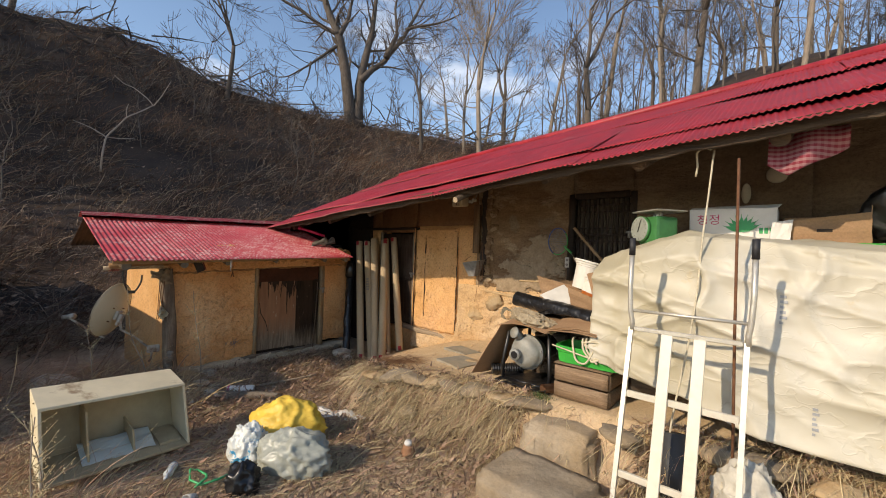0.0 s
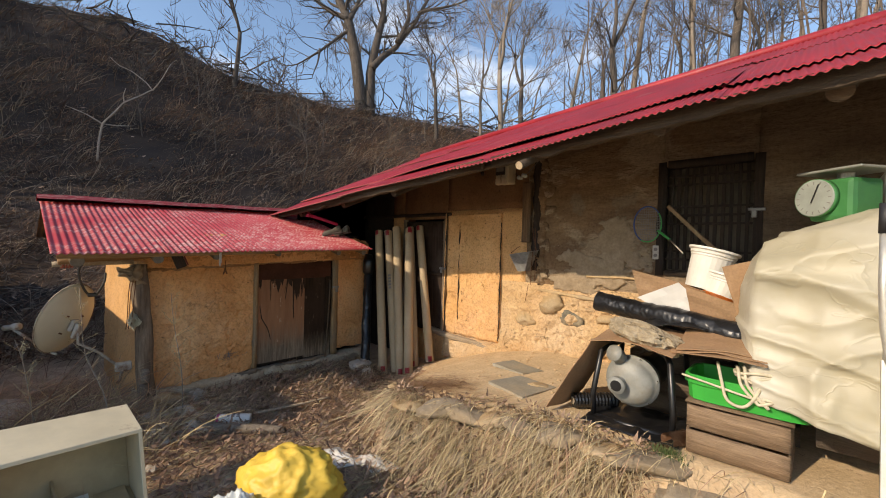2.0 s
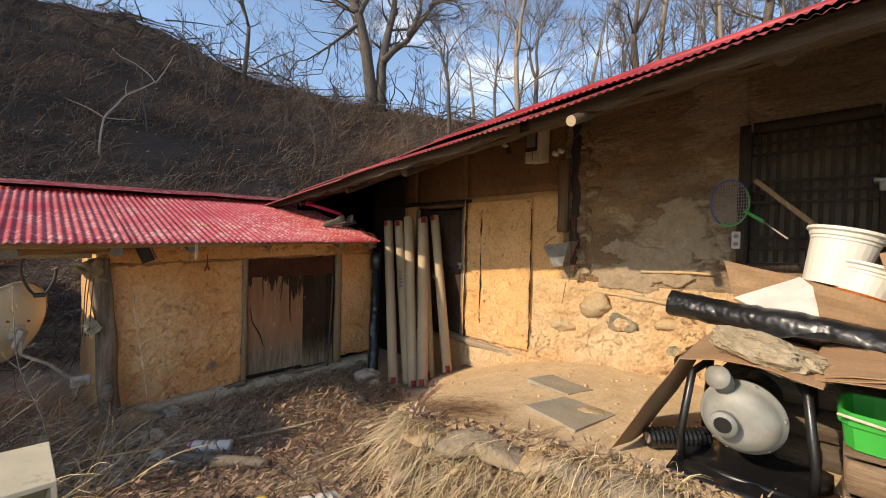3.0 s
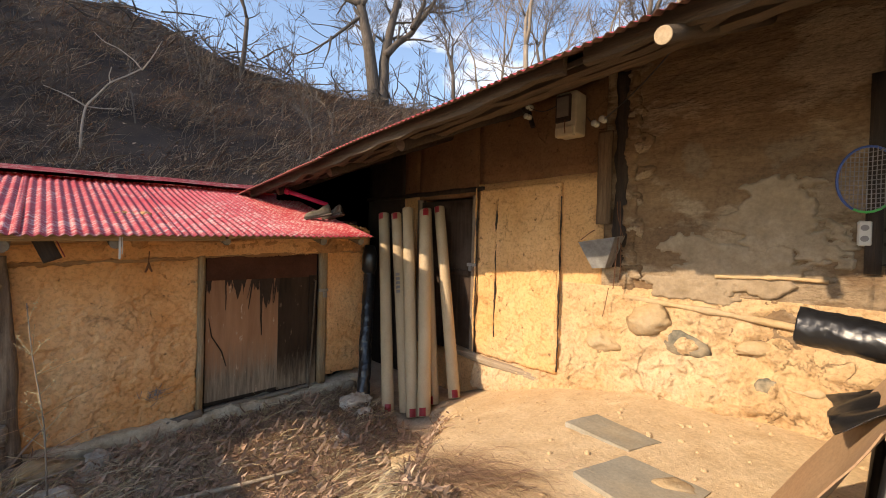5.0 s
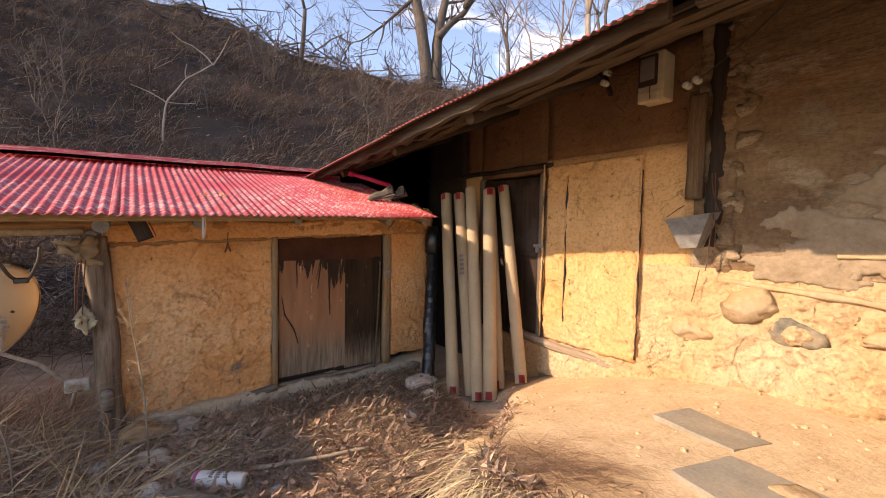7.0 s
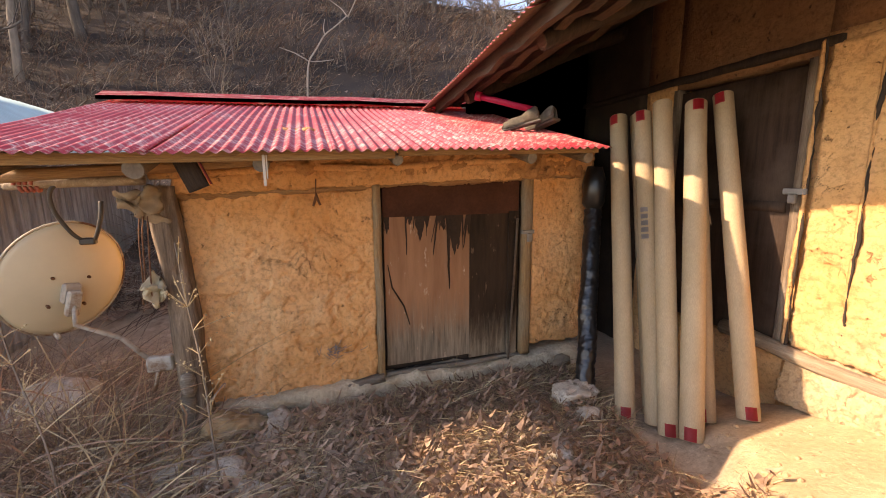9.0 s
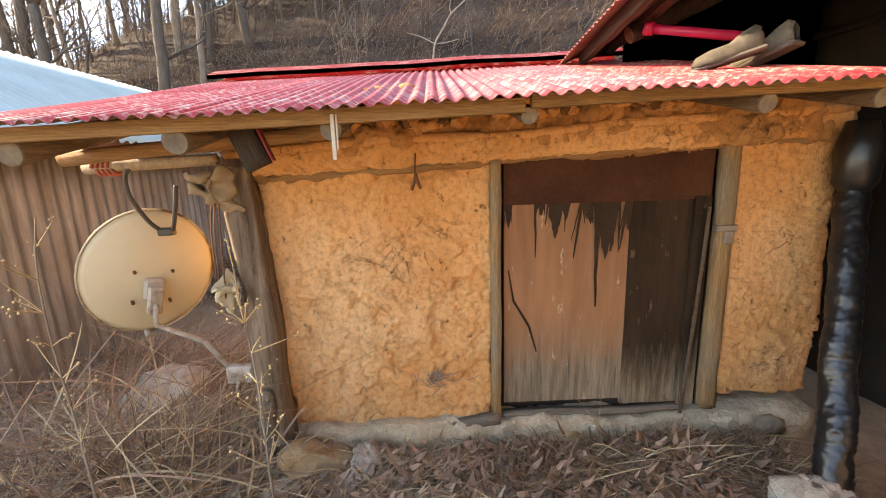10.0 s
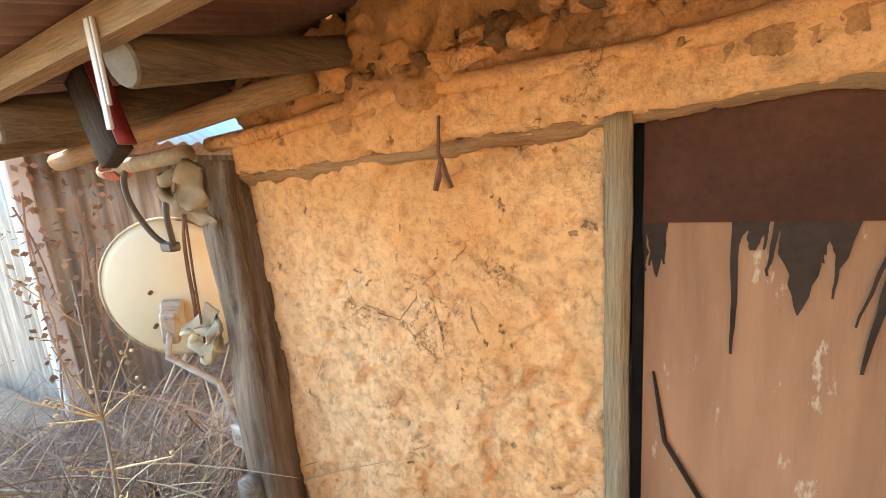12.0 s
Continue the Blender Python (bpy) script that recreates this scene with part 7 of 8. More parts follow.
        e = empty("field_stone", "grey field stone lying at the foot of the shed", "stone", pose(x, y, ground_z(x, y) + s * 0.3, 10, 5, i * 40), group="field stones")
        part("stone", rock(1.0, i * 1.9 + 80, 4, (s * 1.2, s, s * 0.75), 0.42), ROCK_MUD if i == 3 else STONE_PALE, e, "", True)


build_stones()


# ---- yard clutter ----
def build_drawer():
    e = empty("drawer", "old cream painted drawer lying on its side in the yard", "drawer")
    paint = plain_mat("chipped_cream_paint", (0.72, 0.62, 0.42), 0.55, 0, 0.15, 4, 0.15, 0.5, (0.30, 0.20, 0.11), (0.58, 0.68))
    inner = plain_mat("bare_plywood", (0.50, 0.40, 0.24), 0.7, 0, 0.25, 3, 0.1, 0.3, (0.34, 0.26, 0.15), (0.5, 0.75))
    # local box: x along its length, y depth away from its mouth, z height
    L, D, H = 1.0, 0.38, 0.54
    base = Vector((2.08, -3.73, -0.25))
    ax = Vector((0.23, -0.98, 0.09)).normalized()
    m = Matrix.Translation(base) @ Matrix((ax, Vector((-0.985, -0.05, 0.14)).normalized(), Vector((-0.30, -0.03, 0.95)).normalized())).transposed().to_4x4()
    for nm, lo, hi, mt in (("top_side", (0, 0, H - 0.022), (L, D, H), paint), ("bottom_side", (0, 0, 0), (L, D, 0.022), inner), ("end_board", (0, 0, 0.022), (0.022, D, H - 0.022), paint),
                           ("end_board", (L - 0.022, 0, 0.022), (L, D, H - 0.022), paint), ("bottom_panel", (0.022, D - 0.012, 0.022), (L - 0.022, D, H - 0.022), inner)):
        bm = bmesh.new()
        box(bm, lo, hi, 0.003, m)
        part(nm, bm, mt, e)
    for nm, lo, hi in (("divider", (0.40, 0.10, 0.022), (0.415, D - 0.012, 0.20)), ("ledge", (0.05, 0.08, 0.022), (0.22, D - 0.02, 0.045)), ("ledge", (0.7, 0.12, 0.022), (0.715, D - 0.02, 0.40))):
        bm = bmesh.new()
        box(bm, lo, hi, 0.003, m)
        part(nm, bm, inner, e)
    bm = sheet(lambda u, v: m @ Vector((0.25 + 0.5 * u, 0.10 + 0.2 * v, 0.028 + 0.07 * v + 0.02 * noise.noise(Vector((u * 3, v * 3, 0))))), 12, 8, 0.002)
    g = empty("plastic_sheet", "pale torn plastic sheet lying in the drawer", "plastic sheet")
    part("sheet", bm, plain_mat("cloudy_plastic", (0.55, 0.58, 0.52), 0.35, 0, 0.1, 3), g)


def sack(name, label, loc, size, seed, mat, flat=0.8, fold=0.16, rz=0, sub=5):
    e = empty(name, label, "sack" if "sack" in name else "bag", pose(*loc, 0, 0, rz))
    bm = bmesh.new()
    bmesh.ops.create_icosphere(bm, subdivisions=sub, radius=1)
    for v in bm.verts:
        d = v.co.copy()

        def crease(k, sharp, sd):
            return max(0.0, ridge(noise.noise(d * k + Vector((seed + sd, sd * 2.0, 0))) * sharp))
        q = 1 - fold * 0.8 + fold * (0.75 * crease(1.1, 2.4, 0) ** 1.5 + 0.55 * crease(2.4, 3.0, 3) ** 1.5 + 0.30 * crease(5.0, 3.2, 5) + 0.16 * crease(10.0, 3.0, 8))
        z = d.z * size[2]
        z = max(z, -size[2] * 0.45)
        v.co = Vector((d.x * size[0] * q, d.y * size[1] * q, z * q + size[2] * 0.45))
    part("film", bm, mat, e, "", True)
    return e


build_drawer()
YELLOW = plain_mat("yellow_fertiliser_sack", (0.78, 0.52, 0.07), 0.55, 0, 0.15, 3, 0.12, 0.5, (0.6, 0.5, 0.25), (0.65, 0.85))
GREY_SACK = plain_mat("grey_woven_sack", (0.36, 0.37, 0.315), 0.4, 0, 0.2, 4, 0.1)
WHITE_BAG = plain_mat("white_printed_bag", (0.62, 0.64, 0.60), 0.4, 0, 0.1, 5, 0.05, 0.5, (0.03, 0.28, 0.50), (0.56, 0.58))
gz = ground_z(2.85, -3.15)
sack("yellow_sack", "crumpled bright yellow plastic sack in the yard", (2.50, -3.04, gz + 0.0), (0.35, 0.25, 0.25), 1, YELLOW, fold=0.17, rz=40)
sack("grey_sack", "crumpled translucent grey plastic sack beside the yellow one", (3.04, -3.26, ground_z(3.04, -3.26) - 0.02), (0.32, 0.20, 0.22), 4, GREY_SACK, fold=0.2, rz=30)
sack("printed_bag", "crumpled white bag printed blue and green", (2.62, -3.44, ground_z(2.62, -3.44) - 0.01), (0.19, 0.16, 0.22), 7, WHITE_BAG, fold=0.22)
sack("black_bag", "knotted black plastic bag beside the sacks", (3.02, -3.66, ground_z(3.02, -3.66) - 0.01), (0.14, 0.12, 0.14), 9, BLACK_FILM, fold=0.35, sub=4)
e = empty("white_rags", "dirty white plastic rags flattened on the ground", "rag")
for k, (x, y, w) in enumerate(((2.30, -2.56, 0.22), (2.55, -2.38, 0.20))):
    bm = sheet(lambda u, v: Vector((x + w * (u - 0.5) * 1.6 + 0.1 * (v - 0.5), y + w * (v - 0.5), ground_z(x, y) + 0.03 + 0.05 * ridge(noise.noise(Vector((u * 3, v * 3, k * 5.0))) * 2) * math.sin(math.pi * u) * math.sin(math.pi * v))), 22, 18, 0.002)
    part("rag", bm, CARD_WHITE, e, "", True)


def lathe(bm, m, prof, n=18):
    rings = [[bm.verts.new(m @ Vector((r * math.cos(2 * math.pi * i / n), r * math.sin(2 * math.pi * i / n), z))) for i in range(n)] for r, z in prof]
    for a, b in zip(rings, rings[1:]):
        for i in range(n):
            bm.faces.new((a[i], a[(i + 1) % n], b[(i + 1) % n], b[i]))
    bm.faces.new(rings[0][::-1])
    bm.faces.new(rings[-1])


e = empty("spray_can", "white cylindrical can with a pink rim lying in the litter", "can")
m = pose(0.96, -2.85, ground_z(0.96, -2.85) + 0.065, 90, 0, -40) @ Matrix.Scale(1.25, 4)
bm = bmesh.new()
lathe(bm, m, [(0.036, -0.13), (0.04, -0.125), (0.04, 0.10), (0.036, 0.12)])
part("body", bm, WHITE_PAIL, e, "", True)
bm = bmesh.new()
lathe(bm, m, [(0.0415, 0.095), (0.0415, 0.112)])
part("rim", bm, plain_mat("pink_rim", (0.55, 0.10, 0.22), 0.5), e, "pink rim")
for k in range(4):
    bm = bmesh.new()
    for i in range(3):
        an = 0.9 + 0.28 * k
        p = Vector((0.0408 * math.cos(an), 0.0408 * math.sin(an), -0.04 + 0.035 * i))
        box(bm, (-0.004, -0.0006, -0.012), (0.004, 0.0006, 0.012 * (1 if i % 2 else 0.6)), 0, m @ Matrix.Translation(p) @ Matrix.Rotation(an + math.pi / 2, 4, "Z"))
    part("label_bars", bm, PRINT_GREY, e, "grey label print, unreadable")
for nm, a, b, r0, mt, lab in (("dead_branch", (0.95, -2.66, 0.05), (1.32, -2.02, 0.10), 0.016, SILL, "pale bare branch lying by the shed"), ("rotten_log", (0.95, -3.1, 0.03), (1.55, -2.62, 0.04), 0.055, TIMBER_GREY, "grey rotten log half buried in litter"), ("dead_branch", (1.1, -2.5, 0.03), (0.7, -2.1, 0.07), 0.01, SILL, "thin pale stick lying by the shed")):
    e = empty(nm, lab, "branch" if "branch" in nm else "log")
    a = Vector(a) + Vector((0, 0, ground_z(a[0], a[1])))
    b = Vector(b) + Vector((0, 0, ground_z(b[0], b[1])))
    bm = bmesh.new()
    tube(bm, bent(a, b, 12, 0.03, r0 * 100), [r0 * (1.1 - 0.5 * i / 12) * (1 + 0.2 * noise.noise(Vector((i, r0, 0)))) for i in range(13)], 8)
    part("wood", bm, mt, e, "", True)
e = empty("rubber_shoe", "dark rubber sandal lying on leaf litter", "sandal", pose(1.85, -2.02, ground_z(1.85, -2.02) + 0.02, 0, -30, 70))
bm = bmesh.new()
box(bm, (-0.13, -0.045, 0.0), (0.13, 0.045, 0.025), 0.02, segs=2)
part("sole", bm, DARK_TIMBER, e)
bm = bmesh.new()
tube(bm, [(0.02, -0.045, 0.02), (0.03, -0.02, 0.05), (0.03, 0.02, 0.05), (0.02, 0.045, 0.02)], 0.015, 8)
part("strap", bm, DARK_TIMBER, e, "", True)
e = empty("insulator_jar", "rusty brown insulator with a white top in the grass", "insulator", pose(3.55, -2.45, ground_z(3.55, -2.45) - 0.01, 6, 4, 0))
bm = bmesh.new()
lathe(bm, Matrix.Identity(4), [(0.06, 0.0), (0.062, 0.06), (0.045, 0.075), (0.05, 0.10), (0.03, 0.12)])
part("body", bm, TERRA, e, "", True)
bm = bmesh.new()
lathe(bm, Matrix.Identity(4), [(0.031, 0.118), (0.036, 0.13), (0.03, 0.15)])
part("cap", bm, CARD_WHITE, e, "white cap", True)
e = empty("green_strap", "bright green plastic strap tangled on the ground", "strap")
bm = bmesh.new()
g0 = Vector((2.70, -3.92, ground_z(2.7, -3.92) + 0.03))
tube(bm, [g0 + Vector((0.12 * math.cos(a * 0.9) * (1 + 0.05 * a), 0.09 * math.sin(a * 0.9) + 0.02 * a, 0.02 + 0.02 * math.sin(a * 2))) for a in range(9)], 0.009, 5)
part("strap", bm, plain_mat("bright_green", (0.06, 0.45, 0.16), 0.4), e, "", True)
e = empty("paper_cup", "crushed white paper cup lying in the litter", "cup", pose(2.93, -3.98, ground_z(2.93, -3.98) + 0.03, 70, 10, 30))
bm = bmesh.new()
lathe(bm, Matrix.Identity(4), [(0.026, -0.04), (0.036, 0.05), (0.033, 0.05), (0.024, -0.036)])
part("cup", bm, CARD_WHITE, e, "", True)
e = empty("plastic_bottle", "clear crushed plastic bottle lying in the yard", "bottle")
bm = bmesh.new()
lathe(bm, pose(2.45, -3.98, ground_z(2.45, -3.98) + 0.035, 88, 5, 60), [(0.03, -0.1), (0.034, -0.08), (0.028, 0.0), (0.034, 0.05), (0.015, 0.09), (0.014, 0.12)])
part("body", bm, plain_mat("cloudy_pet", (0.62, 0.66, 0.66), 0.2), e, "", True)
# under the tarpaulin: sack and trough
sack("burlap_sack", "pale grey woven sack slumped below the tarpaulin", (5.92, -1.95, ground_z(5.92, -1.95) - 0.02), (0.18, 0.15, 0.30), 12, plain_mat("pale_sackcloth", (0.52, 0.49, 0.42), 0.9, 0, 0.2, 20), fold=0.25)
e = empty("black_trough", "black rubber trough leaning under the tarpaulin", "trough")
bm = bmesh.new()
tube(bm, [(5.55, -1.95, ground_z(5.55, -1.95)), (5.50, -1.84, 0.38)], [0.09, 0.075], 16)
part("body", bm, plain_mat("trough_rubber", (0.05, 0.05, 0.052), 0.6), e, "", True)
e = empty("steel_hose", "ribbed grey hose curving beside the sack", "hose")
bm = bmesh.new()
tube(bm, [(6.10, -2.02, -0.1), (6.12, -2.0, 0.08), (6.05, -1.95, 0.22), (5.96, -1.9, 0.34)], 0.014, 8)
part("hose", bm, GALV, e, "", True)


# ---- neighbouring metal shed ----
def build_metal_shed():
    e = empty("metal_shed", "rusty corrugated metal shed with a pale teal roof", "shed")
    tin = rough_mat("rusted_tin", (0.20, 0.185, 0.165), (0.60, 0.585, 0.54), 3, (0.33, 0.28, 0.215), 1.2, rough=0.5, bump=0.1, stretch=(7, 7, 0.5), metal=0.3)
    teal = plain_mat("pale_teal_sheet", (0.42, 0.56, 0.54), 0.4, 0.0, 0.2, 2, 0.05, 0.5, (0.36, 0.38, 0.34), (0.6, 0.8))
    yw, ye = -5.55, -5.05
    corrugated("wall", (-0.15, yw, 1.42), (-6.5, 0, 0), (0, 0, -2.1), 0.12, 0.014, tin, e, 6, 0, 0.01, 2, back=tin)
    corrugated("end_wall", (-0.15, yw, 1.42), (0, -2.6, 0), (0, 0, -2.1), 0.12, 0.014, tin, e, 6, 0, 0.01, 3, back=tin)
    corrugated("roof", (0.1, -6.9, 2.48), (-6.8, 0, 0), (0, 1.85, -1.02), 0.10, 0.014, teal, e, 6, 0, 0.01, 4)
    corrugated("roof_back", (0.1, -6.9, 2.48), (-6.8, 0, 0), (0, -1.85, -1.02), 0.10, 0.014, teal, e, 4, 0, 0.01, 5)
    bm = bmesh.new()
    box(bm, (-0.16, -5.62, -0.8), (-0.06, -5.52, 1.44), 0.01)
    part("corner_post", bm, CARD_WHITE, e, "pale painted corner post")
    iv = empty("dry_ivy", "withered ivy clinging to the metal shed", "ivy")
    r = random.Random(7)
    bm = bmesh.new()
    for k in range(260):
        x, z = r.uniform(-0.5, 0.05), r.uniform(0.0, 1.35)
        p = Vector((x, -5.50 + r.uniform(0, 0.06), z))
        a, b = Vector((r.uniform(-1, 1), r.uniform(-0.3, 0.3), r.uniform(-1, 1))).normalized() * 0.03, Vector((r.uniform(-1, 1), r.uniform(-0.3, 0.6), r.uniform(-1, 1))).normalized() * 0.03
        bm.faces.new([bm.verts.new(q) for q in (p, p + a, p + a + b, p + b)])
    for k in range(9):
        tube(bm, bent((r.uniform(-0.4, 0.0), -5.48, -0.4), (r.uniform(-0.5, 0.05), -5.48, r.uniform(0.8, 1.35)), 8, 0.05, k), 0.006, 4)
    tagged(part("vines", bm, LEAF_DRY, iv), kind="stuff")


# ---- vegetation ----
STRAW = rough_mat("dry_straw", (0.58, 0.435, 0.225), (0.84, 0.68, 0.41), 1.5, rough=0.9, bump=0.0, island=0.5)
WEED_GREY = rough_mat("grey_dead_weeds", (0.22, 0.14, 0.095), (0.60, 0.43, 0.31), 1.2, rough=0.95, bump=0.0, island=0.5)
STRAW_RED = rough_mat("rusty_dry_weeds", (0.50, 0.28, 0.17), (0.78, 0.52, 0.35), 1.5, rough=0.9, bump=0.0, island=0.5)
BRUSH = rough_mat("grey_brown_brush", (0.09, 0.042, 0.026), (0.37, 0.215, 0.135), 0.4, rough=0.95, bump=0.0, island=0.55)
LEAF_DRY = rough_mat("dry_leaves", (0.34, 0.19, 0.12), (0.74, 0.52, 0.36), 1.5, rough=0.9, bump=0.0, island=0.6)
BARK = rough_mat("grey_bark", (0.085, 0.068, 0.055), (0.17, 0.14, 0.115), 3, rough=0.95, bump=0.7, dist=0.03, stretch=(4, 4, 0.8))
BARK_PALE = rough_mat("pale_bark", (0.20, 0.162, 0.125), (0.36, 0.295, 0.23), 3, rough=0.95, bump=0.5, dist=0.02, stretch=(4, 4, 0.8))
MOSS = rough_mat("green_moss", (0.07, 0.11, 0.03), (0.14, 0.19, 0.06), 5, island=0.4)
build_metal_shed()


def ribbons(name, items, mat, label, category):
    """Bent ribbons: base point, way, bow, length, width."""
    verts, faces = [], []
    for p, d, bow, ln, w, seg in items:
        side = d.cross(Vector((0.3, 0.5, 0.81)))
        if side.length < 1e-4:
            side = Vector((1, 0, 0))
        side = side.normalized() * (w / 2)
        k0 = len(verts)
        for i in range(seg):
            t = i / seg
            c = p + d * (ln * t) + bow * (ln * t * t)
            s = side * (1 - 0.6 * t)
            verts.extend(((c - s)[:], (c + s)[:]))
        verts.append((p + d * ln + bow * ln)[:])
        for i in range(seg - 1):
            a = k0 + 2 * i
            faces.append((a, a + 1, a + 3, a + 2))
        faces.append((k0 + 2 * seg - 2, k0 + 2 * seg - 1, k0 + 2 * seg))
    me = bpy.data.meshes.new(name)
    me.from_pydata(verts, [], faces)
    me.materials.append(mat)
    return tagged(new(name, me), label, category, kind="stuff")


def clear(x, y):
    """Whether plants may grow at a place of the yard."""
    if -2.4 < x < 0.06 and -3.5 < y < -0.5:
        return False
    if 1.0 < x < 9.0 and y > along(EDGE, x) + 0.06:
        return False
    if x < 1.6 and y > -0.95 and x > -0.5:
        return False
    if 4.35 < x < 5.2 and -2.65 < y < -1.6:
        return False
    if -7 < x < 0.1 and -8.5 < y < -5.5:
        return False
    if X0 - 0.2 < x < 9.2 and -0.3 < y < 4.8:
        return False
    return True


def build_grass():
    r = random.Random(77)
    straw, red, litter, brush = [], [], [], []
    # bank grass hanging over the terrace edge
    for k in range(15000):
        x = r.uniform(2.1, 7.0)
        y = along(EDGE, x) - abs(r.gauss(0.16, 0.20))
        if noise.noise(Vector((x * 2.3, y * 3.1, 4.0))) < r.uniform(-0.5, 0.1):
            continue
        if 4.3 < x < 5.25 and y > -2.7 and r.random() < 0.93:
            continue
        p = Vector((x, y, ground_z(x, y) - 0.01))
        d = Vector((r.gauss(0, 0.6), r.gauss(-0.3, 0.5), r.uniform(0.2, 1.0))).normalized()
        (straw if r.random() < 0.84 else red).append((p, d, Vector((r.gauss(0, 0.3), r.gauss(-0.3, 0.25), -r.uniform(0.4, 1.3))), r.uniform(0.12, 0.46), r.uniform(0.004, 0.009), 5))
    # flat dry stems over the yard
    for k in range(92000):
        x, y = r.uniform(0.4, 8.4), r.uniform(-7.2, -1.0)
        if not clear(x, y) or r.random() > sstep(8.4, 5.6, x) * sstep(-7.2, -4.9, y):
            continue
        den = noise.noise(Vector((x * 0.8, y * 0.8, 2.0)))
        if den < r.uniform(-0.7, 0.25):
            continue
        p = Vector((x, y, ground_z(x, y) + 0.004))
        a = r.uniform(0, 2 * math.pi)
        up = r.uniform(0.02, 0.75)
        d = Vector((math.cos(a), math.sin(a), up)).normalized()
        (straw if r.random() < 0.62 else red).append((p, d, Vector((r.gauss(0, 0.3), r.gauss(0, 0.3), -up * r.uniform(0.6, 1.1))), r.uniform(0.06, 0.28), r.uniform(0.004, 0.0095), 3))
    # reddish mats by the shed
    for k in range(15000):
        x, y = r.gauss(1.25, 0.6), r.gauss(-1.9, 0.65)
        if not clear(x, y) or x < 0.15:
            continue
        p = Vector((x, y, ground_z(x, y)))
        a = r.uniform(0, 2 * math.pi)
        up = r.uniform(0.1, 0.9)
        d = Vector((math.cos(a), math.sin(a), up)).normalized()
        (red if r.random() < 0.7 else straw).append((p, d, Vector((r.gauss(0, 0.4), r.gauss(0, 0.4), -up * r.uniform(0.5, 1.0))), r.uniform(0.06, 0.22), r.uniform(0.0035, 0.009), 3))
    for k in range(12000):
        x, y = r.uniform(0.08, 0.9), r.uniform(-3.6, -0.9)
        p = Vector((x, y, ground_z(x, y)))
        a = r.uniform(0, 2 * math.pi)
        d = Vector((math.cos(a) * 0.7, math.sin(a) * 0.7, r.uniform(0.3, 1.0))).normalized()
        (straw if r.random() < 0.5 else (brush if r.random() < 0.5 else red)).append((p, d, Vector((r.gauss(0, 0.6), r.gauss(0, 0.6), -r.uniform(0.1, 1.0))), r.uniform(0.06, 0.24), r.uniform(0.004, 0.009), 4))
    # heap of thin reddish twigs on the terrace edge
    tw = []
    for k in range(1500):
        x, y = r.gauss(2.55, 0.22), r.gauss(-1.72, 0.13)
        a = r.gauss(0.35, 0.5) + (math.pi if r.random() < 0.5 else 0)
        d = Vector((math.cos(a), math.sin(a) * 0.6, r.uniform(-0.05, 0.25)))
        tw.append((Vector((x, y, ground_z(x, y) + 0.01 + 0.05 * r.random())), d, Vector((0, 0, -r.uniform(0, 0.3))), r.uniform(0.10, 0.34), r.uniform(0.003, 0.0055), 3))
    ribbons("twig_heap", tw, STRAW_RED, "loose heap of thin reddish twigs on the terrace edge", "twigs")
    # leaves
    for k in range(23000):
        x, y = r.uniform(0.2, 8.4), r.uniform(-7.2, -0.9)
        if not clear(x, y) or r.random() > sstep(8.4, 5.6, x) * sstep(-7.2, -4.9, y):
            continue
        p = Vector((x, y, ground_z(x, y) + r.uniform(0.002, 0.02)))
        a = r.uniform(0, 2 * math.pi)
        d = Vector((math.cos(a), math.sin(a), r.uniform(-0.1, 0.3)))
        litter.append((p, d, Vector((0, 0, r.uniform(-0.3, 0.3))), r.uniform(0.03, 0.075), r.uniform(0.016, 0.04), 2))
    # broad dead leaves drifted against the shed and the bank
    for k in range(12000):
        if k % 2:
            x, y = 0.1 + abs(r.gauss(0, 0.8)), r.uniform(-3.6, -0.95)
        else:
            x = r.uniform(1.8, 6.8)
            y = along(EDGE, x) - abs(r.gauss(0.25, 0.3))
        if not clear(x, y):
            continue
        a = r.uniform(0, 2 * math.pi)
        d = Vector((math.cos(a), math.sin(a), r.uniform(-0.2, 0.7)))
        litter.append((Vector((x, y, ground_z(x, y) + r.uniform(0.01, 0.08))), d, Vector((0, 0, r.uniform(-0.8, 0.8))), r.uniform(0.03, 0.07), r.uniform(0.014, 0.034), 2))
    # tangled dry weeds round the dish
    for k in range(9000):
        x, y = (r.uniform(-1.6, 0.75), r.uniform(-6.0, -3.62)) if k < 5200 else (r.gauss(0.25, 0.25), r.gauss(-3.95, 0.25))
        if not clear(x, y):
            continue
        p = Vector((x, y, ground_z(x, y)))
        d = Vector((r.gauss(0.05, 0.5), r.gauss(0, 0.5), r.uniform(0.3, 1.0))).normalized()
        (brush if r.random() < 0.72 else (straw if r.random() < 0.4 else red)).append((p, d, Vector((r.gauss(0, 0.35), r.gauss(0, 0.35), -r.uniform(0.1, 0.7))), r.uniform(0.2, 0.75), r.uniform(0.003, 0.006), 5))
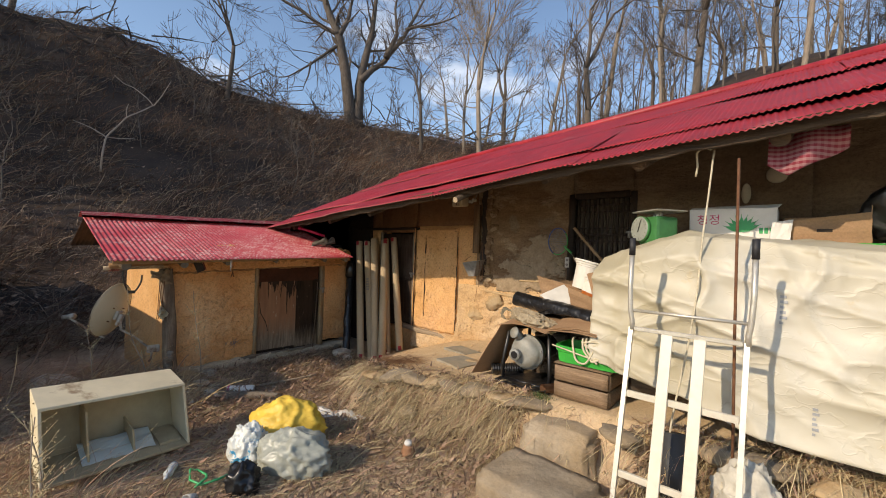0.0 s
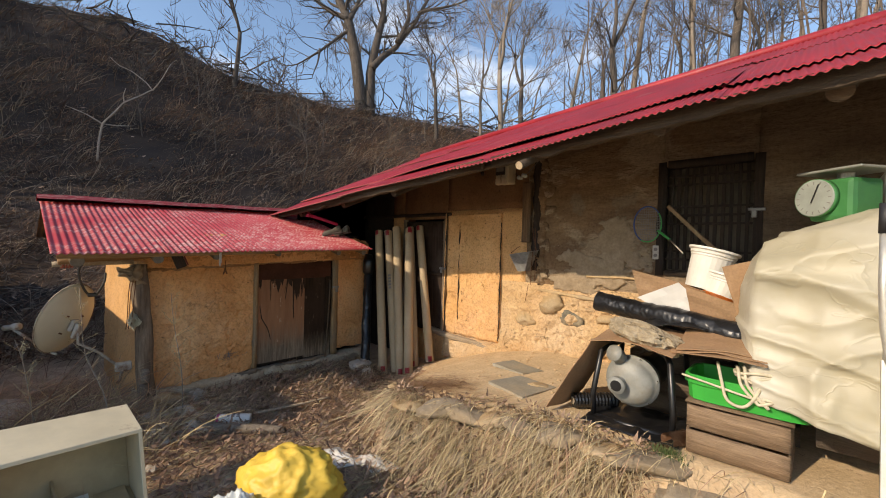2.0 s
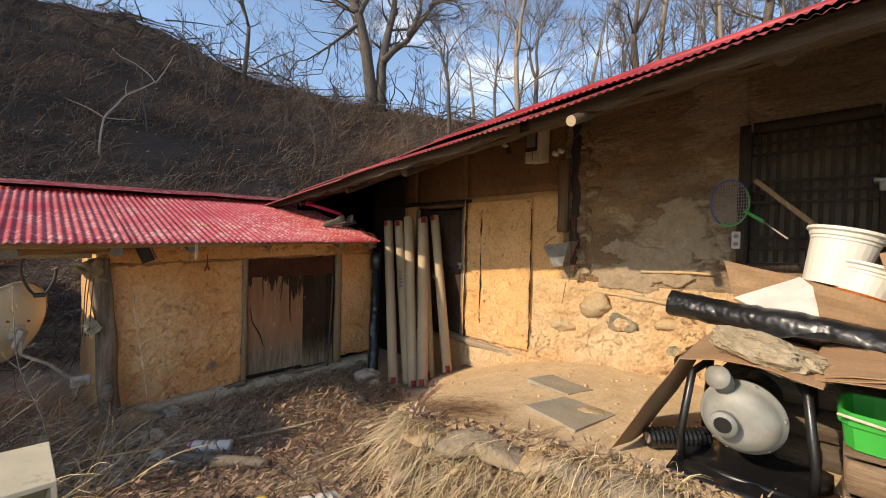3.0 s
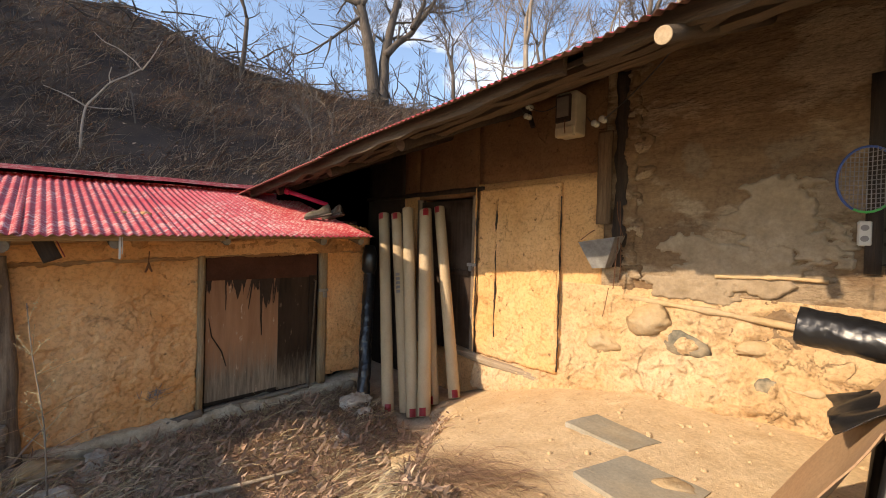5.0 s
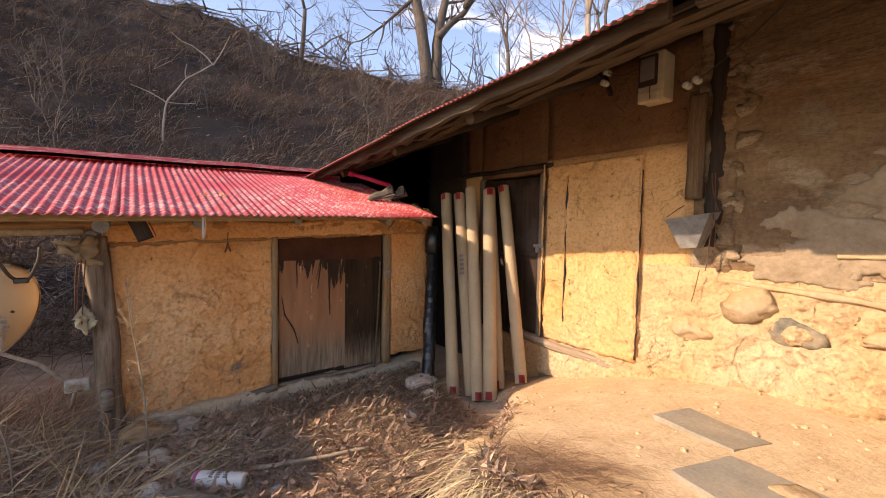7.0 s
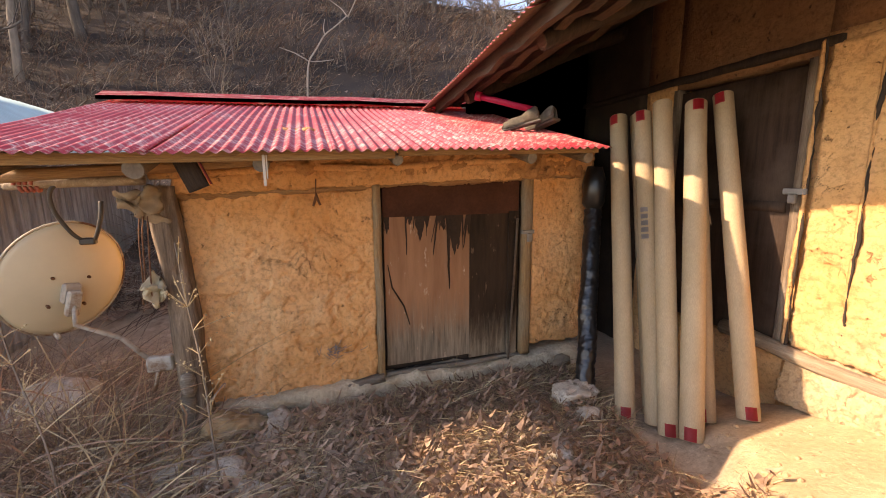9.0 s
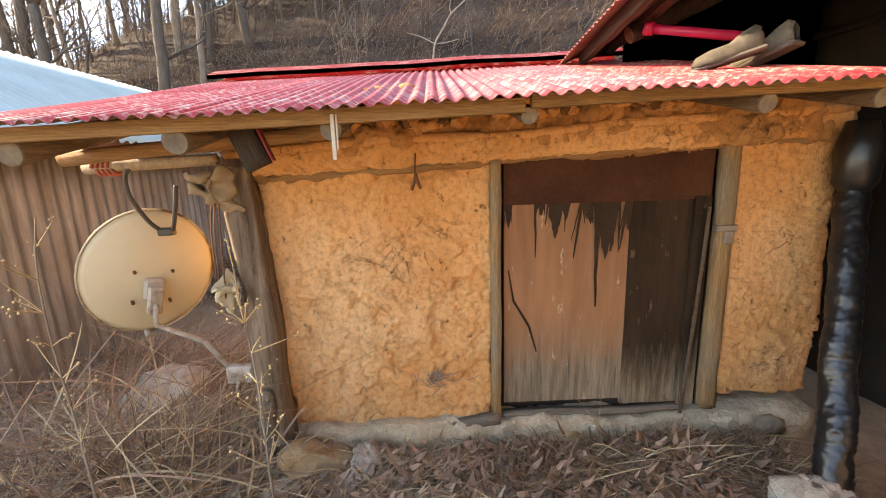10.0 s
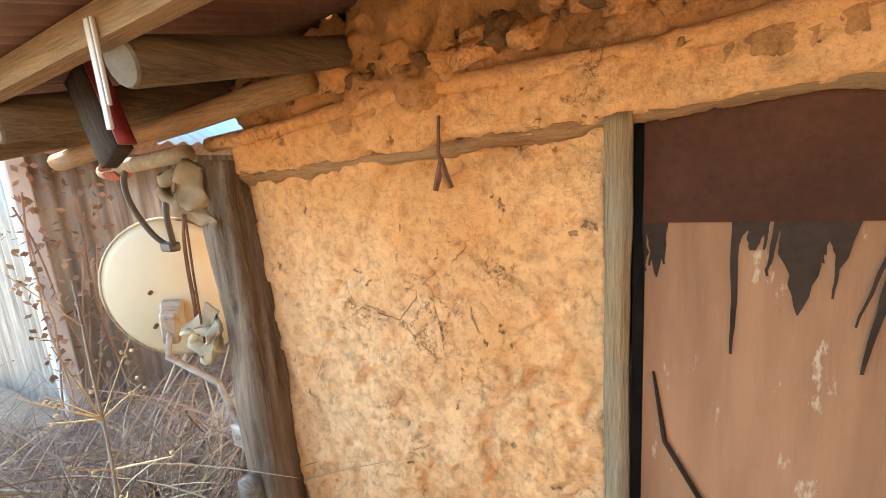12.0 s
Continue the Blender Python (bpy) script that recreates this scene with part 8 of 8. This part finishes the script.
    # thick dead vines under the dish and against the post
    for k in range(520):
        x, y = r.gauss(0.1, 0.42), r.gauss(-4.1, 0.38)
        if not clear(x, y) or x > 0.8:
            continue
        p = Vector((x, y, ground_z(x, y) + r.uniform(-0.02, 0.15)))
        d = Vector((r.gauss(0.1, 0.6), r.gauss(0.15, 0.6), r.uniform(0.15, 0.9))).normalized()
        (straw if r.random() < 0.35 else (red if r.random() < 0.4 else brush)).append((p, d, Vector((r.gauss(0, 0.5), r.gauss(0, 0.5), -r.uniform(0.0, 0.9))), r.uniform(0.4, 1.0), r.uniform(0.007, 0.014), 7))
    for k in range(420):
        x, y = 0.15 + abs(r.gauss(0, 0.45)), r.uniform(-3.4, -1.0)
        p = Vector((x, y, ground_z(x, y)))
        d = Vector((r.gauss(0, 0.6), r.gauss(0, 0.6), r.uniform(0.3, 1.0))).normalized()
        straw.append((p, d, Vector((r.gauss(0, 0.5), r.gauss(0, 0.5), -r.uniform(0.2, 0.9))), r.uniform(0.15, 0.42), r.uniform(0.005, 0.009), 5))
    for k in range(420):
        x, y = r.uniform(0.15, 1.3), r.uniform(-4.4, -3.35)
        p = Vector((x, y, ground_z(x, y) - 0.01))
        d = Vector((r.gauss(-0.1, 0.5), r.gauss(0.1, 0.5), r.uniform(0.15, 0.9))).normalized()
        straw.append((p, d, Vector((r.gauss(0, 0.3), r.gauss(0, 0.3), -r.uniform(0.0, 0.7))), r.uniform(0.25, 0.8), r.uniform(0.006, 0.012), 6))
    for k in range(2600):
        x, y = r.uniform(1.2, 4.3), r.gauss(-4.75, 0.28)
        p = Vector((x, y, ground_z(x, y) - 0.01))
        d = Vector((r.gauss(0, 0.5), r.gauss(0, 0.5), r.uniform(0.25, 1.0))).normalized()
        (red if r.random() < 0.65 else straw).append((p, d, Vector((r.gauss(0, 0.4), r.gauss(0, 0.4), -r.uniform(0.0, 0.8))), r.uniform(0.12, 0.55), r.uniform(0.003, 0.007), 5))
    ribbons("dry_grass", straw, STRAW, "dry straw-coloured grass over the yard and bank", "dry grass")
    ribbons("dry_weeds", red, STRAW_RED, "rust-brown matted dry weeds on the yard", "dry weeds")
    ribbons("leaf_litter", litter, LEAF_DRY, "brown fallen leaves scattered over the yard", "leaf litter")
    ribbons("tangled_weeds", brush, WEED_GREY, "grey-brown tangled dead weeds beside the shed", "dead weeds")
    # hillside brush, denser towards the house
    hb, hs = [], []
    n = 0
    while n < 135000:
        a = r.uniform(radians(60), radians(222))
        s = 7.5 + 27 * r.random() ** 1.3
        x, y = 6 + math.cos(a) * s, -5 + math.sin(a) * s
        if not clear(x, y) or (x > -2.6 and y < 5.0) or hill(x, y) < 0.05:
            n += 1
            continue
        n += 1
        if noise.noise(Vector((x * 0.45, y * 0.45, 9.0))) < r.uniform(-0.6, 0.1):
            continue
        p = Vector((x, y, ground_z(x, y) - 0.03))
        far = min(1.0, s / 30)
        d = Vector((r.gauss(0.25, 0.45), r.gauss(-0.1, 0.45), r.uniform(0.35, 1.0))).normalized()
        it = (p, d, Vector((r.gauss(0.1, 0.35), r.gauss(0, 0.35), -r.uniform(0.1, 0.9))), r.uniform(0.4, 1.5), r.uniform(0.009, 0.022) * (0.6 + 0.8 * far), 4)
        (hb if r.random() < 0.64 else hs).append(it)
    ribbons("hillside_brush", hb, BRUSH, "grey-brown leafless brush covering the hillside", "brush")
    ribbons("hillside_grass", hs, STRAW_HILL, "pale dry grass in tufts on the hillside", "dry grass")
    lv = []
    for k in range(16000):
        a = r.uniform(radians(80), radians(215))
        s = 9 + 25 * r.random() ** 1.2
        x, y = 6 + math.cos(a) * s, -5 + math.sin(a) * s
        if not clear(x, y) or (x > -2.4 and y < 5.0):
            continue
        aa = r.uniform(0, 6.28)
        lv.append((Vector((x, y, ground_z(x, y) + 0.02)), Vector((math.cos(aa), math.sin(aa), r.uniform(0, 0.5))), Vector((0, 0, 0.1)), r.uniform(0.06, 0.16), r.uniform(0.04, 0.09), 2))
    ribbons("hillside_leaves", lv, LEAF_DRY, "brown fallen leaves covering the hillside", "leaf litter")
    # cement chips and broken stone thrown down beside the corner post
    bm = bmesh.new()
    for k in range(420):
        x, y = 0.12 + abs(r.gauss(0, 0.55)), r.gauss(-3.35, 0.42)
        q = 0.008 + 0.034 * r.random() ** 2
        if not clear(x, y):
            continue
        mat = Matrix.Translation((x, y, ground_z(x, y) + q * 0.4)) @ Matrix.Rotation(r.uniform(0, 6.28), 4, "Z") @ Matrix.Rotation(r.uniform(-0.5, 0.5), 4, "X") @ Matrix.Diagonal((q * r.uniform(0.9, 1.7), q, q * r.uniform(0.4, 0.8), 1))
        bmesh.ops.create_icosphere(bm, subdivisions=1, radius=1.0, matrix=mat)
    tagged(link("cement_chips", bm, CHIPS), "pale cement chips and broken stone beside the corner post", "rubble", kind="stuff")
    # clods and pebbles on the trodden terrace
    bm = bmesh.new()
    for k in range(520):
        x = r.uniform(1.2, 4.2)
        y = r.uniform(along(EDGE, x) - 0.3, -0.06)
        s = 0.003 + 0.016 * r.random() ** 4
        mat = Matrix.Translation((x, y, ground_z(x, y) + s * 0.2)) @ Matrix.Rotation(r.uniform(0, 6.28), 4, "Z") @ Matrix.Diagonal((s * r.uniform(0.8, 1.5), s, s * r.uniform(0.5, 0.9), 1))
        bmesh.ops.create_icosphere(bm, subdivisions=1, radius=1.0, matrix=mat)
    tagged(link("earth_clods", bm, EARTH_PALE), "small earth clods and pebbles on the trodden terrace", "clods", kind="stuff")
    mo = []
    for k in range(700):
        q = r.choice(((4.40, -1.66, 0.10), (3.05, -2.08, 0.16)))
        x, y = r.gauss(q[0], q[2] * 0.6), r.gauss(q[1], q[2] * 0.3)
        mo.append((Vector((x, y, ground_z(x, y))), Vector((r.gauss(0, 0.4), r.gauss(0, 0.4), 1)).normalized(), Vector((0, 0, 0)), r.uniform(0.02, 0.05), 0.005, 2))
    ribbons("moss", mo, MOSS, "small green moss and grass tufts on the bank", "moss")


CHIPS = rough_mat("pale_cement_chips", (0.46, 0.40, 0.32), (0.74, 0.66, 0.55), 9, rough=0.95, bump=0.5, fine=60, island=0.45)
STRAW_HILL = rough_mat("pale_hill_grass", (0.32, 0.23, 0.16), (0.56, 0.43, 0.31), 0.6, rough=0.95, bump=0.0, island=0.45)
build_grass()


# dead weed stalks beside the shed
def weed(name, x, y, h, seed, lean, label):
    e = empty(name, label, "weed")
    r = random.Random(seed)
    p0 = Vector((x, y, ground_z(x, y) - 0.02))
    top = p0 + Vector((lean[0], lean[1], h))
    pts = bent(p0, top, 12, 0.05, seed)
    bm = bmesh.new()
    tube(bm, pts, [0.006 - 0.0003 * i for i in range(13)], 5)
    part("stem", bm, BARK_PALE, e, "", True)
    bm = bmesh.new()
    hd = bmesh.new()
    for k in range(22):
        t = r.uniform(0.35, 1.0)
        q = pts[min(12, int(t * 12))]
        d = Vector((r.gauss(0, 0.6), r.gauss(0, 0.6), r.uniform(0.3, 1.0))).normalized()
        ln = r.uniform(0.06, 0.20)
        tip = q + d * ln
        tube(bm, [q, q + d * ln * 0.5 + wob(tip, 4, 0.01, k), tip], [0.0022, 0.0017, 0.001], 4, False)
        for j in range(4):
            c = q.lerp(tip, r.uniform(0.5, 1.05)) + Vector((r.gauss(0, 0.008), r.gauss(0, 0.008), r.gauss(0, 0.008)))
            bmesh.ops.create_icosphere(hd, subdivisions=1, radius=r.uniform(0.0028, 0.0052), matrix=Matrix.Translation(c))
    tagged(part("spray", bm, STRAW, e), kind="stuff")
    tagged(part("seed_spray", hd, STRAW, e), kind="stuff")


weed("dead_weed", 0.62, -3.18, 1.25, 3, (-0.10, -0.10), "tall dead weed with dry seed heads beside the shed")
weed("dead_weed", 0.75, -3.75, 1.35, 5, (-0.25, -0.18), "tall dead weed with dry seed heads by the dish")
weed("dead_weed", 0.55, -4.1, 1.0, 8, (0.05, -0.2), "dead weed with dry seed heads by the dish")
weed("dead_weed", 2.6, -5.0, 0.9, 11, (-0.1, -0.1), "dead weed with dry seed heads at the yard edge")
weed("dead_weed", 3.35, -4.86, 0.95, 17, (-0.05, 0.06), "dead weed with dry seed heads at the yard edge")
weed("dead_weed", 3.0, -4.72, 0.85, 19, (-0.12, -0.1), "dead weed with dry seed heads at the yard edge")
weed("dead_weed", 3.7, -4.93, 0.80, 23, (0.1, 0.1), "dead weed with dry seed heads at the yard edge")
weed("dead_weed", 2.2, -5.1, 1.1, 14, (-0.1, 0.1), "dead weed with dry seed heads at the yard edge")


# ---- trees ----
def grow(segs, p, d, ln, r, depth, rng, spread, up, kids):
    n = 5 if depth > 1 else 3
    pts, rad = [p], [r]
    for i in range(n):
        d = (d + Vector((rng.gauss(0, 0.13), rng.gauss(0, 0.13), rng.gauss(0, 0.10) + up))).normalized()
        p = p + d * (ln / n)
        pts.append(p)
        rad.append(max(0.011, r * (1 - 0.42 * (i + 1) / n)))
    segs.append((depth, pts, rad))
    if depth == 0:
        return
    for k in range(kids):
        t = rng.uniform(0.35, 1.0) if k else 1.0
        q = pts[min(n, max(1, int(round(t * n))))]
        ax = Vector((rng.gauss(0, 1), rng.gauss(0, 1), rng.gauss(0, 0.5)))
        ax = (ax - d * ax.dot(d)).normalized()
        nd = (d + ax * rng.uniform(spread * 0.5, spread * 1.2)).normalized()
        grow(segs, q, nd, ln * rng.uniform(0.55, 0.82), rad[-1] * rng.uniform(0.5, 0.85), depth - 1, rng, spread, up, kids)


def tree(name, label, loc, h, r, seed, bark, depth=4, spread=0.65, kids=3, forks=1, up=0.05, lean=(0, 0), group="bare trees on the hillside", trunk_part=0.4):
    rng = random.Random(seed)
    segs = []
    e = empty(name, label, "tree", pose(*loc), group=group)
    p = Vector((0, 0, -0.25))
    d = Vector((lean[0], lean[1], 1)).normalized()
    pts, rad = [p], [r * 1.25]
    n = 7
    for i in range(n):
        d = (d + Vector((rng.gauss(0, 0.05), rng.gauss(0, 0.05), 0.03))).normalized()
        p = p + d * (h * trunk_part / n)
        pts.append(p)
        rad.append(r * (1 - 0.30 * (i + 1) / n))
    for k in range(forks + 1):
        an = rng.uniform(0, 6.28) + k * 6.28 / (forks + 1)
        nd = (d + Vector((math.cos(an), math.sin(an), 0)) * spread * rng.uniform(0.35, 0.8)).normalized()
        grow(segs, p, nd, h * 0.30, rad[-1] * (0.85 if forks else 0.8), depth, rng, spread, up, kids)
    for k in range(4):
        q = pts[rng.randint(3, n)]
        an = rng.uniform(0, 6.28)
        grow(segs, q, Vector((math.cos(an), math.sin(an), 0.5)).normalized(), h * 0.16, rad[-1] * 0.35, max(1, depth - 2), rng, spread, up, kids)
    bm = bmesh.new()
    tube(bm, pts, rad, 9)
    part("trunk", bm, bark, e, "", True)
    bm = bmesh.new()
    for dp, ps, rs in segs:
        tube(bm, ps, rs, 6 if dp >= 3 else (5 if dp == 2 else 3), dp >= 2)
    part("crown", bm, bark, e, "bare branching limbs and twigs", True)
    return e


def limbed_tree(name, label, loc, across, limbs, bark, seed, depth, wander, up_from=0.0):
    """A tree of main limbs, each a row of (across, height) points with its first and last radius, and grown twigs."""
    rng = random.Random(seed)
    e = empty(name, label, "tree", pose(*loc), group="bare trees on the hillside")
    segs = []
    for k, limb in enumerate(limbs):
        path, r0, r1 = limb[:-2], limb[-2], limb[-1]
        deep = rng.uniform(-1, 1) * wander
        pts = []
        for j, (a, z) in enumerate(path):
            back = deep * j
            pts.append(Vector((across[0] * a - across[1] * back, across[1] * a + across[0] * back, z + up_from)))
        fine = []
        for a, b in zip(pts, pts[1:]):
            for q in range(4):
                fine.append(a.lerp(b, q / 4))
        fine.append(pts[-1])
        soft = [fine[0]] + [(fine[i - 1] + fine[i] * 2 + fine[i + 1]) / 4 + wob(fine[i], 0.9, 0.25 * wander, k) for i in range(1, len(fine) - 1)] + [fine[-1]]
        rad = [r0 + (r1 - r0) * i / (len(soft) - 1) for i in range(len(soft))]
        bm = bmesh.new()
        tube(bm, soft, rad, 9)
        part("trunk" if k == 0 else "limb", bm, bark, e, "", True)
        for i in range(4 if k < 2 else 2, len(soft)):
            for q in range(1 if depth else 0):
                d = (soft[i] - soft[i - 1]).normalized()
                ax = Vector((rng.gauss(0, 1), rng.gauss(0, 1), rng.gauss(0, 1)))
                ax = (ax - d * ax.dot(d)).normalized()
                if soft[i].z > 4.0 or i > 6:
                    grow(segs, soft[i], (d + ax * 1.1).normalized(), rng.uniform(1.0, 2.2), max(0.03, rad[i] * 0.4), depth - 1, rng, 0.7, 0.04, 3)
    if segs:
        bm = bmesh.new()
        for dp, ps, rs in segs:
            tube(bm, ps, rs, 5 if dp >= 2 else 3, False)
        tagged(part("twig_spray", bm, bark, e, "bare branching twigs", True), kind="stuff")
    return e


def build_trees():
    def gz(x, y):
        return ground_z(x, y)
    big = limbed_tree("bare_tree", "large dark leafless two-stemmed tree on the hill crest", (-18.5, 12.5, gz(-18.5, 12.5)), (0.581, 0.814), [
        ((-0.1, -0.4), (-0.55, 3.2), (-1.2, 6.4), (-2.1, 8.3), (-3.0, 10.5), (-3.4, 13.0), 0.46, 0.10),
        ((0.35, -0.4), (0.40, 3.0), (0.70, 5.3), (1.15, 7.4), (1.3, 9.6), (1.7, 13.2), 0.40, 0.09),
        ((0.45, 3.3), (0.95, 4.1), (2.2, 5.3), (3.6, 7.6), (4.5, 9.5), (5.6, 12.0), 0.27, 0.06),
        ((2.2, 5.3), (2.7, 6.6), (3.1, 7.4), (2.8, 9.4), (3.1, 11.5), 0.20, 0.05),
        ((3.6, 7.6), (4.8, 8.0), (6.4, 8.5), (8.0, 9.4), 0.13, 0.03),
        ((-1.25, 6.5), (-2.4, 7.0), (-4.0, 8.2), (-6.2, 9.2), (-7.8, 10.4), 0.19, 0.04),
        ((-1.2, 6.4), (-0.75, 7.6), (-0.5, 9.0), (0.1, 11.6), 0.22, 0.05),
        ((-1.1, 5.8), (-2.0, 5.1), (-3.1, 4.2), (-4.6, 3.1), (-5.6, 3.0), 0.13, 0.02),
        ((-3.1, 4.2), (-3.2, 3.1), (-3.5, 1.9), 0.08, 0.02)], BARK, 5, 3, 0.35)
    limbed_tree("forked_sapling", "thin pale forked sapling on the brushy hillside", (-11.6, -2.4, gz(-11.6, -2.4)), (0.145, 0.989), [
        ((-0.1, -1.2), (-0.08, -0.6), (0.0, 0.0), (0.28, 0.38), (0.53, 0.79), (0.95, 1.1), (1.27, 1.38), 0.034, 0.018),
        ((1.27, 1.38), (1.1, 1.62), (0.70, 1.9), (0.40, 1.98), (0.16, 2.2), 0.018, 0.010),
        ((0.0, 0.0), (-0.4, 0.22), (-0.86, 0.36), 0.022, 0.010),
        ((0.0, 0.0), (0.35, 0.02), (0.78, 0.10), 0.020, 0.010),
        ((0.53, 0.79), (0.50, 1.0), (0.56, 1.25), 0.020, 0.010),
        ((1.27, 1.38), (1.5, 1.8), (1.75, 2.4), 0.022, 0.008)], SAP_BARK, 8, 0, 0.04, up_from=5.0 - gz(-11.6, -2.4))
    t2 = tree("bare_tree", "slender leafless tree on the crest of the hill", (-20.5, 4.6, gz(-20.5, 4.6)), 9.0, 0.15, 9, BARK, 4, 0.7, 4, 1, 0.05)
    t3 = tree("bare_tree", "leafless tree with a fork on the slope behind the house", (-3.4, 18.8, gz(-3.4, 18.8)), 12.0, 0.22, 12, BARK, 4, 0.6, 4, 1, 0.06)
    t4 = tree("pale_tree", "pale-barked leafless tree behind the farmhouse", (-4.6, 9.4, gz(-4.6, 9.4)), 12.0, 0.13, 14, BARK_PALE, 4, 0.5, 4, 1, 0.08, trunk_part=0.45)
    t5 = tree("pale_tree", "tall pale-barked leafless tree on the hill", (-0.8, 25.0, gz(-0.8, 25.0)), 14.0, 0.20, 17, BARK_PALE, 4, 0.5, 4, 0, 0.1, trunk_part=0.5)
    r = random.Random(31)
    made = [t2, t3, t4, t5]
    spots = []
    tries = 0
    while len(spots) < 52 and tries < 4000:
        tries += 1
        a = r.uniform(radians(62), radians(150)) if r.random() < 0.8 else r.uniform(radians(178), radians(222))
        s = r.uniform(24, 46)
        x, y = 6 + math.cos(a) * s, -5 + math.sin(a) * s
        if radians(104) < a < radians(170) and r.random() < 0.55:
            continue
        if min([math.hypot(x - q[0], y - q[1]) for q in spots] + [99]) < 1.6 or math.hypot(x + 18.5, y - 12.5) < 5:
            continue
        spots.append((x, y))
    for k, (x, y) in enumerate(spots):
        src = made[k % 4]
        sc = r.uniform(0.75, 1.15)
        copy_thing(src, pose(x, y, gz(x, y), r.uniform(-3, 3), r.uniform(-3, 3), r.uniform(0, 360)) @ Matrix.Scale(sc, 4))
    for k in range(11):
        a, s = radians(r.uniform(196, 214)), r.uniform(20, 30)
        x, y = 6 + math.cos(a) * s, -5 + math.sin(a) * s
        copy_thing(made[k % 4], pose(x, y, gz(x, y), r.uniform(-4, 4), r.uniform(-4, 4), r.uniform(0, 360)) @ Matrix.Scale(r.uniform(0.6, 1.0), 4))
    for k, (x, y, sd) in enumerate(((-12.5, 1.2, 6), (-9.0, 3.0, 9), (-14.5, 4.5, 12), (-10.2, -4.8, 15), (-13.6, -1.0, 18), (-16.0, 1.5, 21), (-12.0, 5.6, 24), (-7.6, 5.2, 27), (-15.0, -5.0, 30))):
        tree("sapling", "thin pale sapling on the brushy hillside", (x, y, gz(x, y)), 3.4, 0.026, sd + 40, BARK_WOODS, 3, 0.7, 3, 1, 0.05, group="saplings on the hillside", trunk_part=0.4)
    # thin far woods, nobody could count them
    bm = bmesh.new()
    for k in range(900):
        a = r.uniform(radians(55), radians(222)) if k < 520 else r.uniform(radians(180), radians(224))
        s = r.uniform(25, 52)
        if a > radians(120) and r.random() < 0.35:
            continue
        x, y = 6 + math.cos(a) * s, -5 + math.sin(a) * s
        p = Vector((x, y, gz(x, y) - 0.2))
        h = r.uniform(2.5, 9.0) if a < radians(118) or a > radians(182) else r.uniform(1.5, 4.5)
        ps = bent(p, p + Vector((r.gauss(0, 0.5), r.gauss(0, 0.5), h)), 5, 0.25, k)
        tube(bm, ps, [0.05 * h / 6 * (1 - 0.15 * i) for i in range(6)], 4, False)
        for j in range(9):
            q = ps[r.randint(1, 5)]
            an = r.uniform(0, 6.28)
            d = Vector((math.cos(an), math.sin(an), r.uniform(0.5, 1.4))).normalized()
            ln = h * r.uniform(0.15, 0.32)
            tube(bm, [q, q + d * ln * 0.5, q + d * ln + Vector((0, 0, 0.1 * ln))], [0.02, 0.014, 0.006], 3, False)
            for i in range(2):
                d2 = (d + Vector((r.gauss(0, 0.5), r.gauss(0, 0.5), 0.3))).normalized()
                q2 = q + d * ln * 0.6
                tube(bm, [q2, q2 + d2 * ln * 0.6], [0.011, 0.005], 3, False)
    tagged(link("far_woods", bm, BARK_WOODS), "thin leafless saplings crowding the crest of the hill", "woods", kind="stuff")
    # dark fallen branches at the top of the bank
    bm = bmesh.new()
    for k in range(170):
        a = r.uniform(radians(122), radians(176))
        s = r.uniform(27, 33)
        x, y = 6 + math.cos(a) * s, -5 + math.sin(a) * s
        p = Vector((x, y, gz(x, y) + r.uniform(0.0, 0.9)))
        d = Vector((r.gauss(0, 1), r.gauss(0, 1), r.gauss(0.15, 0.3))).normalized()
        ln = r.uniform(1.0, 3.5)
        tube(bm, bent(p, p + d * ln, 4, 0.2, k), [0.05, 0.045, 0.035, 0.025, 0.012], 4, False)
    tagged(link("fallen_branches", bm, BARK), "heap of dark fallen branches along the crest", "branches", kind="stuff")


SAP_BARK = rough_mat("pale_sapling_bark", (0.34, 0.27, 0.21), (0.52, 0.43, 0.35), 3, rough=0.9, bump=0.2)
BARK_WOODS = rough_mat("thin_woods_bark", (0.13, 0.10, 0.08), (0.25, 0.20, 0.155), 0.5, bump=0.0, island=0.4)
build_trees()
